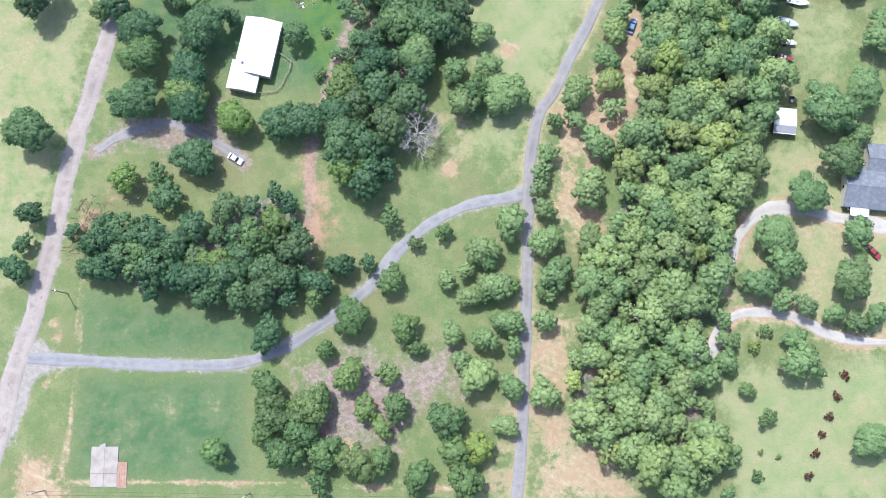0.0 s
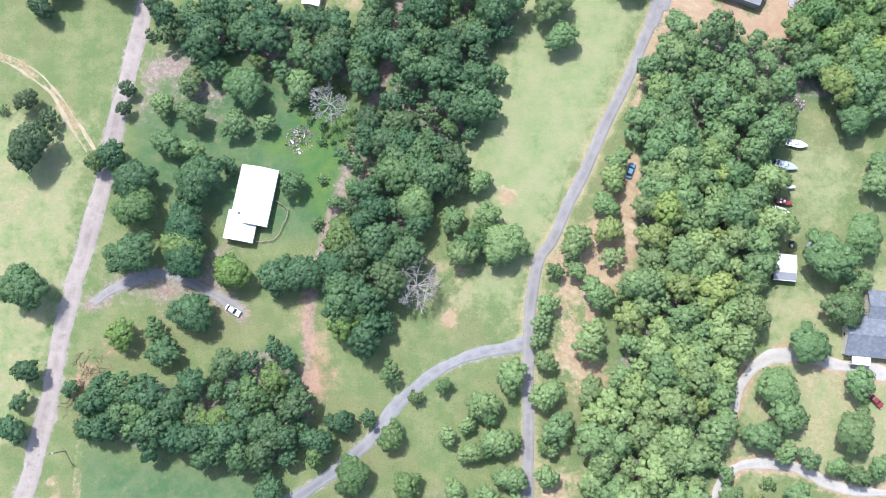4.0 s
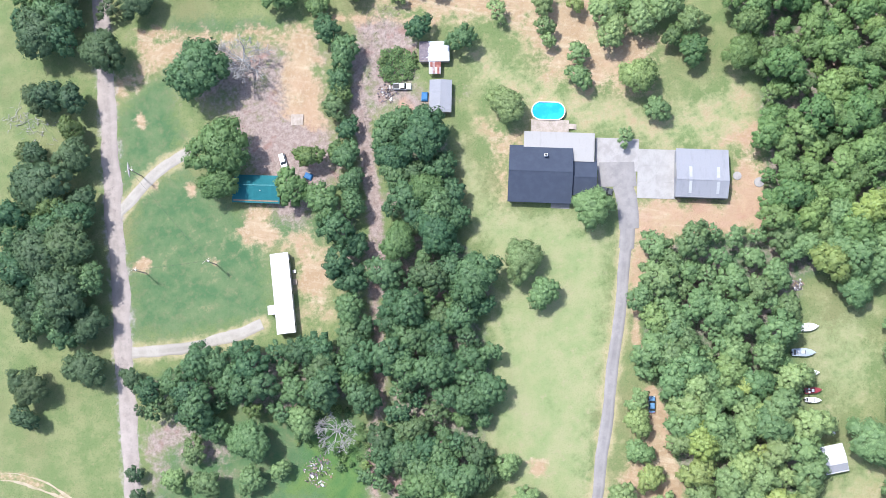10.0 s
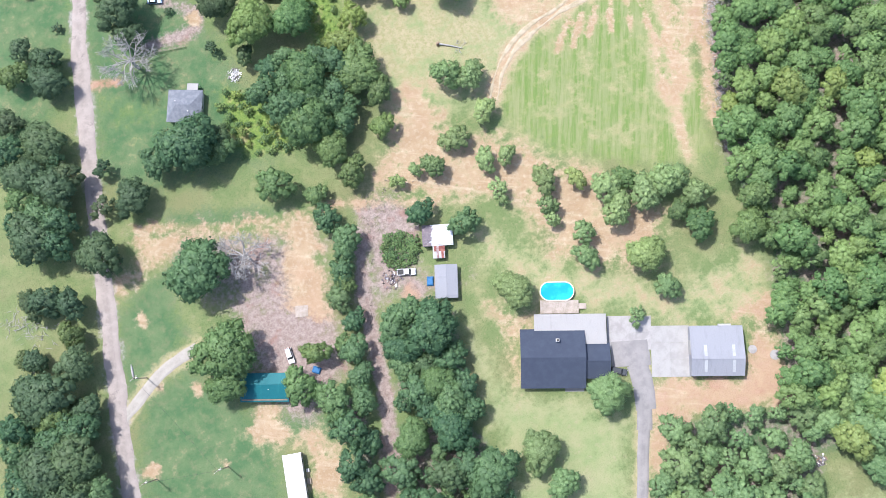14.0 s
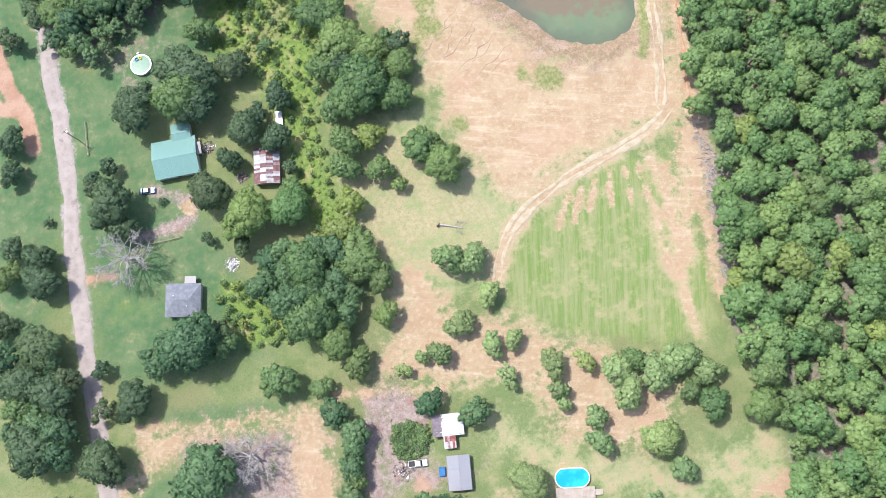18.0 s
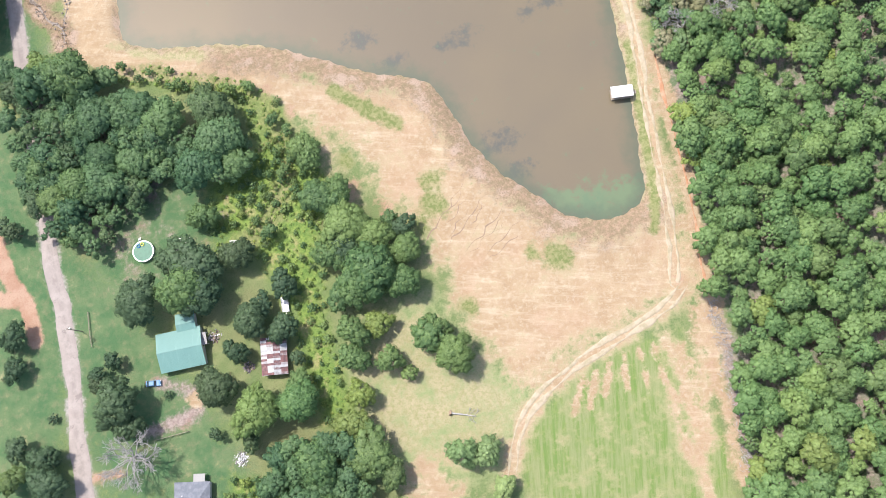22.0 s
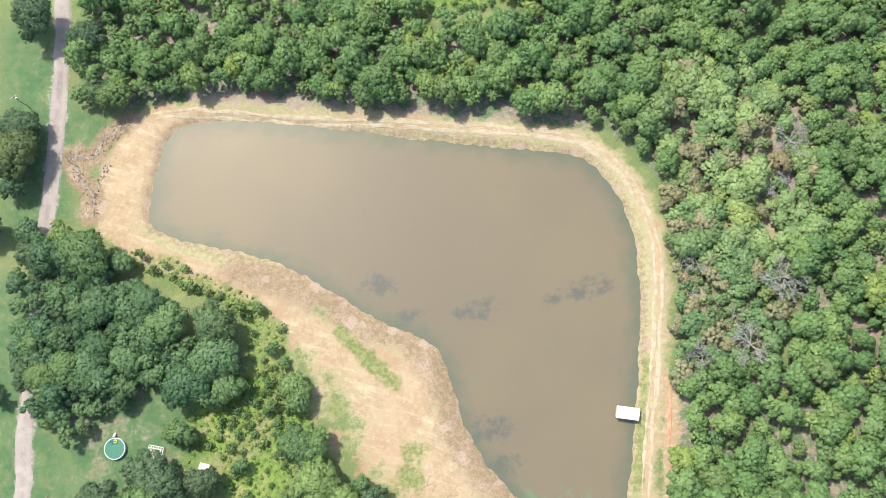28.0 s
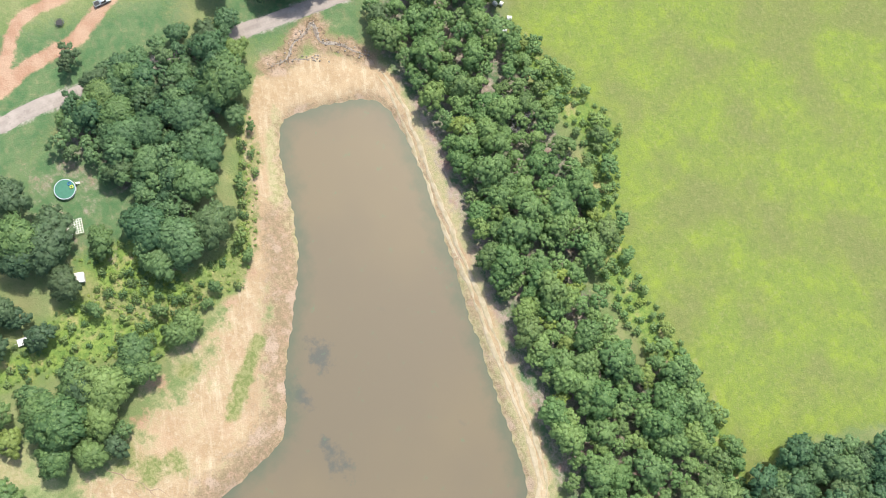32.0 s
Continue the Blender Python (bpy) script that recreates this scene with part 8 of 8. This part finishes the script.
def build_round_pool():
    x, y, r = ROUND_POOL[0]
    p = thing("swimming_pool", "round above-ground pool with a pale green surface", "swimming pool", x, y)
    part("pool_wall", rod_bm((0, 0, -0.2), (0, 0, 1.15), r, 36), TRIM, p)
    bm = bmesh.new()
    bmesh.ops.create_cone(bm, cap_ends=True, segments=36, radius1=r + 0.1, radius2=r + 0.1, depth=0.08)
    bmesh.ops.transform(bm, matrix=Matrix.Translation((0, 0, 1.17)), verts=bm.verts)
    part("rim", bm, PAINT_SILVER, p)
    bm = bmesh.new()
    bmesh.ops.create_circle(bm, cap_ends=True, segments=36, radius=r - 0.15)
    bmesh.ops.transform(bm, matrix=Matrix.Translation((0, 0, 1.22)), verts=bm.verts)
    part("pool_water", bm, plain("green_pool_water", (0.06, 0.18, 0.12), 0.06), p)
    ladder = part("ladder", box_bm(0.7, 0.1, 1.6, (0.3, r + 0.5, -0.1), 0.01), TRIM, p)
    for i in range(4):
        part("rung", box_bm(0.7, 0.25, 0.06, (0.3, r + 0.75 + 0.2 * (3 - i), 0.3 * i + 0.1)), TRIM, ladder)
    for i, m in enumerate((BLUE_TARP, plain("yellow_ring", (0.6, 0.6, 0.08), 0.5))):
        bm = bmesh.new()
        rad = 0.45
        ring_v, ring_f = tube_arrays([(rad * math.cos(t), rad * math.sin(t), 0) for t in np.linspace(0, 2 * math.pi, 15)], [0.15] * 15, 6)
        me = fast_mesh("float", ring_v, ring_f, None, [m], smooth=True)
        ob = new("swim_ring", me)
        ob.location = (x - 0.6 + i * 1.2, y + r * 0.65, height_at(x, y) + 1.37)
        tagged(ob, "small inflatable swim ring floating on the pool", "swim ring")
    x, y, r = GRID_FRAME[0]
    g = thing("garden_frame", "raised square lattice frame of pale slats", "garden frame", x, y, -22)
    for i in range(7):
        o = -r + i * r / 3
        part("slat", box_bm(0.16, 2 * r, 0.08, (o, 0, 1.0)), TRIM, g)
        part("slat", box_bm(2 * r, 0.16, 0.08, (0, o, 1.09)), TRIM, g)
    for sx in (-1, 1):
        for sy in (-1, 1):
            part("post", box_bm(0.14, 0.14, 1.3, (sx * (r - 0.1), sy * (r - 0.1), -0.3)), TIMBER, g)
    x, y, l, a = WEST_TRAMP
    t = thing("trampoline", "round dark trampoline on the lawn", "trampoline", x, y)
    part("mat", rod_bm((0, 0, 0.85), (0, 0, 0.89), l / 2 - 0.3, 28), BLACK, t)
    v, f = tube_arrays([(l / 2 * math.cos(q), l / 2 * math.sin(q), 0.87) for q in np.linspace(0, 2 * math.pi, 29)], [0.08] * 29, 6)
    rim = new("rim", fast_mesh("rim", v, f, None, [PAINT_DARK]))
    rim.parent = t
    for q in np.linspace(0, 2 * math.pi, 6, endpoint=False):
        part("leg", rod_bm((l / 2 * math.cos(q), l / 2 * math.sin(q), -0.1), (l / 2 * math.cos(q), l / 2 * math.sin(q), 0.87), 0.04, 6), STEEL, t)


build_round_pool()


def build_small_yard_things():
    x, y, l, a = FOUNDATION
    s = thing("foundation", "bare concrete foundation slab of a vanished house", "foundation", x, y, a)
    for i in range(2):
        for j in range(3):
            part("slab_panel", box_bm(l / 2 - 0.04, 3.4, 0.45, (-l / 4 + i * l / 2, -3.45 + j * 3.45, -0.2), 0.02), PINK_CONCRETE, s)
    part("debris", box_bm(1.6, 0.9, 0.2, (-0.6, 5.4, 0.1), 0.05, Euler((0, 0, 0.4)).to_matrix()), CONCRETE_WHITE, s)
    x, y, l, a = BRICK_PAD
    s = thing("brick_pad", "reddish brick porch pad beside the foundation", "foundation", x, y - 1.2, a)
    for i in range(4):
        for j in range(8):
            part("brick_panel", box_bm(l / 4 - 0.03, 0.8, 0.36, (-l * 3 / 8 + i * l / 4, -2.9 + j * 0.83, -0.2), 0.01), BRICK, s)
    x, y, l, a = PALLET
    p = thing("pallet", "square wooden platform lying on bare dirt", "pallet", x, y, a)
    for i in range(9):
        part("board", box_bm(l / 9 - 0.04, 3.2, 0.05, (-l / 2 + (i + 0.5) * l / 9, 0, 0.18)), DECKING, p)
    for j in (-1.4, 0, 1.4):
        part("runner", box_bm(l, 0.12, 0.28, (0, j, -0.1)), TIMBER, p)
    x, y, l, a = CANOE
    c = thing("canoe", "overturned pale grey canoe on the grass", "canoe", x, y, a)
    part("hull", hull_bm([(f * 4.6, s * g, z) for s in (-1, 1) for f, g, z in ((-0.5, 0.02, 0.1), (-0.25, 0.36, 0.05), (-0.25, 0.2, 0.42), (0.25, 0.36, 0.05), (0.25, 0.2, 0.42), (0.5, 0.02, 0.1))]), CONCRETE, c)
    part("keel", box_bm(3.2, 0.05, 0.05, (0, 0, 0.4)), CONCRETE, c)
    for k, (x, y, r) in enumerate(DISCS):
        d = thing("well_cover", "round pale concrete cover in bare soil", "well cover", x, y)
        part("disc", rod_bm((0, 0, -0.2), (0, 0, 0.3), r, 24, 0.97), CONCRETE_WHITE if k == 0 else CONCRETE, d)
        part("lid", rod_bm((0, 0, 0.3), (0, 0, 0.4), r * 0.35, 14, 0.9), CONCRETE, d)
    for k, spec in enumerate((TARP_C, TARP_D)):
        x, y, l, a = spec
        t = thing("tarp", "bright blue tarpaulin over a low stack", "tarp", x, y, a)
        part("sheet", hull_bm([(sx * l / 2 * f, sy * 0.85 * f, z) for sx in (-1, 1) for sy in (-1, 1) for f, z in ((1.15, 0.0), (1.05, 0.55), (0.8, 0.8))]), BLUE_TARP, t)
        part("stack", box_bm(l * 0.7, 1.0, 0.5, (0, 0, -0.05)), TIMBER, t)
    x, y, l, a = FALLEN
    rng = np.random.RandomState(9)
    f = thing("fallen_tree", "fallen bare tree trunk with a root ball", "log", x, y, a)
    v, q = tube_arrays([(-l / 2, 0, 0.5), (0, 0.1, 0.4), (l / 2, 0, 0.25)], [0.3, 0.22, 0.1], 8)
    new("trunk", fast_mesh("trunk", v, q, None, [DEADWOOD], smooth=True)).parent = f
    for i in range(5):
        pieces = []
        grow_branches(rng, (l * (0.1 + 0.08 * i), 0, 0.35), np.array((0.6, (-1) ** i * 0.8, 0.15)), 1.6, 0.06, 1, pieces)
        v, q = join_arrays(pieces)
        new("branch", fast_mesh("branch", v, q, None, [DEADWOOD])).parent = f
    part("root_ball", hull_bm([(-l / 2 + 0.5 * math.cos(t) * 0.8, 0.9 * math.sin(t), 0.6 + 0.7 * math.cos(t * 1.7)) for t in np.linspace(0, 6, 14)]), DAMP_SOIL, f)
    x, y, L, W, a = WHITE_TRAILER
    t = thing("utility_trailer", "small white flat trailer in the weeds", "trailer", x, y, a)
    part("bed", box_bm(L, W, 0.15, (0, 0, 0.6), 0.02), PAINT_WHITE, t)
    for s in (-1, 1):
        part("side_rail", box_bm(L, 0.08, 0.35, (0, s * W / 2, 0.72), 0.01), PAINT_WHITE, t)
        wheel(t, -0.2, s * (W / 2 + 0.15), 0.33, 0.18)
    part("drawbar", box_bm(1.4, 0.1, 0.1, (L / 2 + 0.6, 0, 0.55)), STEEL, t)


PINK_CONCRETE = worn("pinkish_concrete", (0.36, 0.325, 0.295), (0.29, 0.25, 0.22), 0.35, 0.95)
BRICK = worn("worn_brick", (0.34, 0.2, 0.15), (0.4, 0.27, 0.21), 0.8, 0.95)
build_small_yard_things()


def hay_bale(x, y, turn):
    h = thing("hay_bale", "round hay bale wrapped in white plastic", "hay bale", x, y, turn, "hay bales by the meadow")
    part("wrap", rod_bm((-0.75, 0, 0.72), (0.75, 0, 0.72), 0.75, 20), PAINT_WHITE, h)
    for s in (-1, 1):
        part("end", rod_bm((s * 0.74, 0, 0.72), (s * 0.78, 0, 0.72), 0.6, 18), DECKING, h)


for k, (x, y, _) in enumerate(HAY):
    hay_bale(x, y, 15 + 9 * k)


def brush_heap(name, line, half, count, label, seed, material, long=(0.8, 3.0)):
    """Loose dead branches lying along a line, too many to count."""
    rng = np.random.RandomState(seed)
    line = smooth_line(line, 1.0)
    pieces = []
    for _ in range(count):
        p = line[rng.randint(len(line))] + rng.normal(size=2) * half
        a, l = rng.uniform(0, 6.28), rng.uniform(*long)
        z = height_at(*p) + rng.uniform(0.05, 0.5)
        d = np.array((math.cos(a), math.sin(a), rng.uniform(-0.15, 0.25))) * l / 2
        c = np.array((*p, z))
        w = rng.uniform(0.04, 0.11)
        pieces.append(tube_arrays([c - d, c + rng.normal(size=3) * 0.08, c + d], [w, w * 0.8, w * 0.4], 4))
    v, f = join_arrays(pieces)
    tagged(new(name, fast_mesh(name, v, f, None, [material])), label, "brush pile", kind="stuff")


brush_heap("brush_pile", BRUSH_LINE, 1.3, 900, "windrow of grey dead branches along the forest edge", 71, DEADWOOD, (0.4, 1.7))
brush_heap("brush_pile", [BRUSH_RED[0], BRUSH_RED[3], BRUSH_RED[5]], 2.2, 160, "reddish dead brush beside the road", 72, SIDING_BROWN)
brush_heap("brush_pile", [BURN_SCRUB[1], BURN_SCRUB[2], BURN_SCRUB[3], BURN_SCRUB[5]], 5.0, 260, "pale fallen branches among the scrub", 73, DEADWOOD)
brush_heap("brush_pile", FELLED, 2.2, 110, "pale felled branches on the grass", 76, DEADWOOD, (0.5, 2.4))
brush_heap("brush_pile", CREEK, 1.6, 150, "brown driftwood and dead weeds along the spillway", 75, SIDING_BROWN, (0.5, 1.8))
brush_heap("brush_pile", [WORK_YARD[1], WORK_YARD[8], WORK_YARD[7]], 2.5, 200, "twigs and litter on the bare lane", 74, TIMBER, (0.4, 1.4))


def rubble(line, half, count, seed):
    rng = np.random.RandomState(seed)
    line = smooth_line(line, 0.8)
    vs, fs, k = [], [], 0
    for _ in range(count):
        p = line[rng.randint(len(line))] + rng.normal(size=2) * half
        s = rng.uniform(0.12, 0.42)
        v = ICO_V * s * rng.uniform(0.7, 1.2, (len(ICO_V), 1)) * (1, 1, 0.7)
        vs.append(v + (*p, height_at(*p) + s * 0.35))
        fs.append(ICO_F + k)
        k += len(v)
    tagged(new("rubble", fast_mesh("rubble", np.vstack(vs), None, np.vstack(fs), [ROCKY])), "broken brown stones lining a channel", "stones", kind="stuff")


rubble(CREEK, 0.9, 90, 81)
rubble(CREEK_SIDE, 0.7, 25, 82)
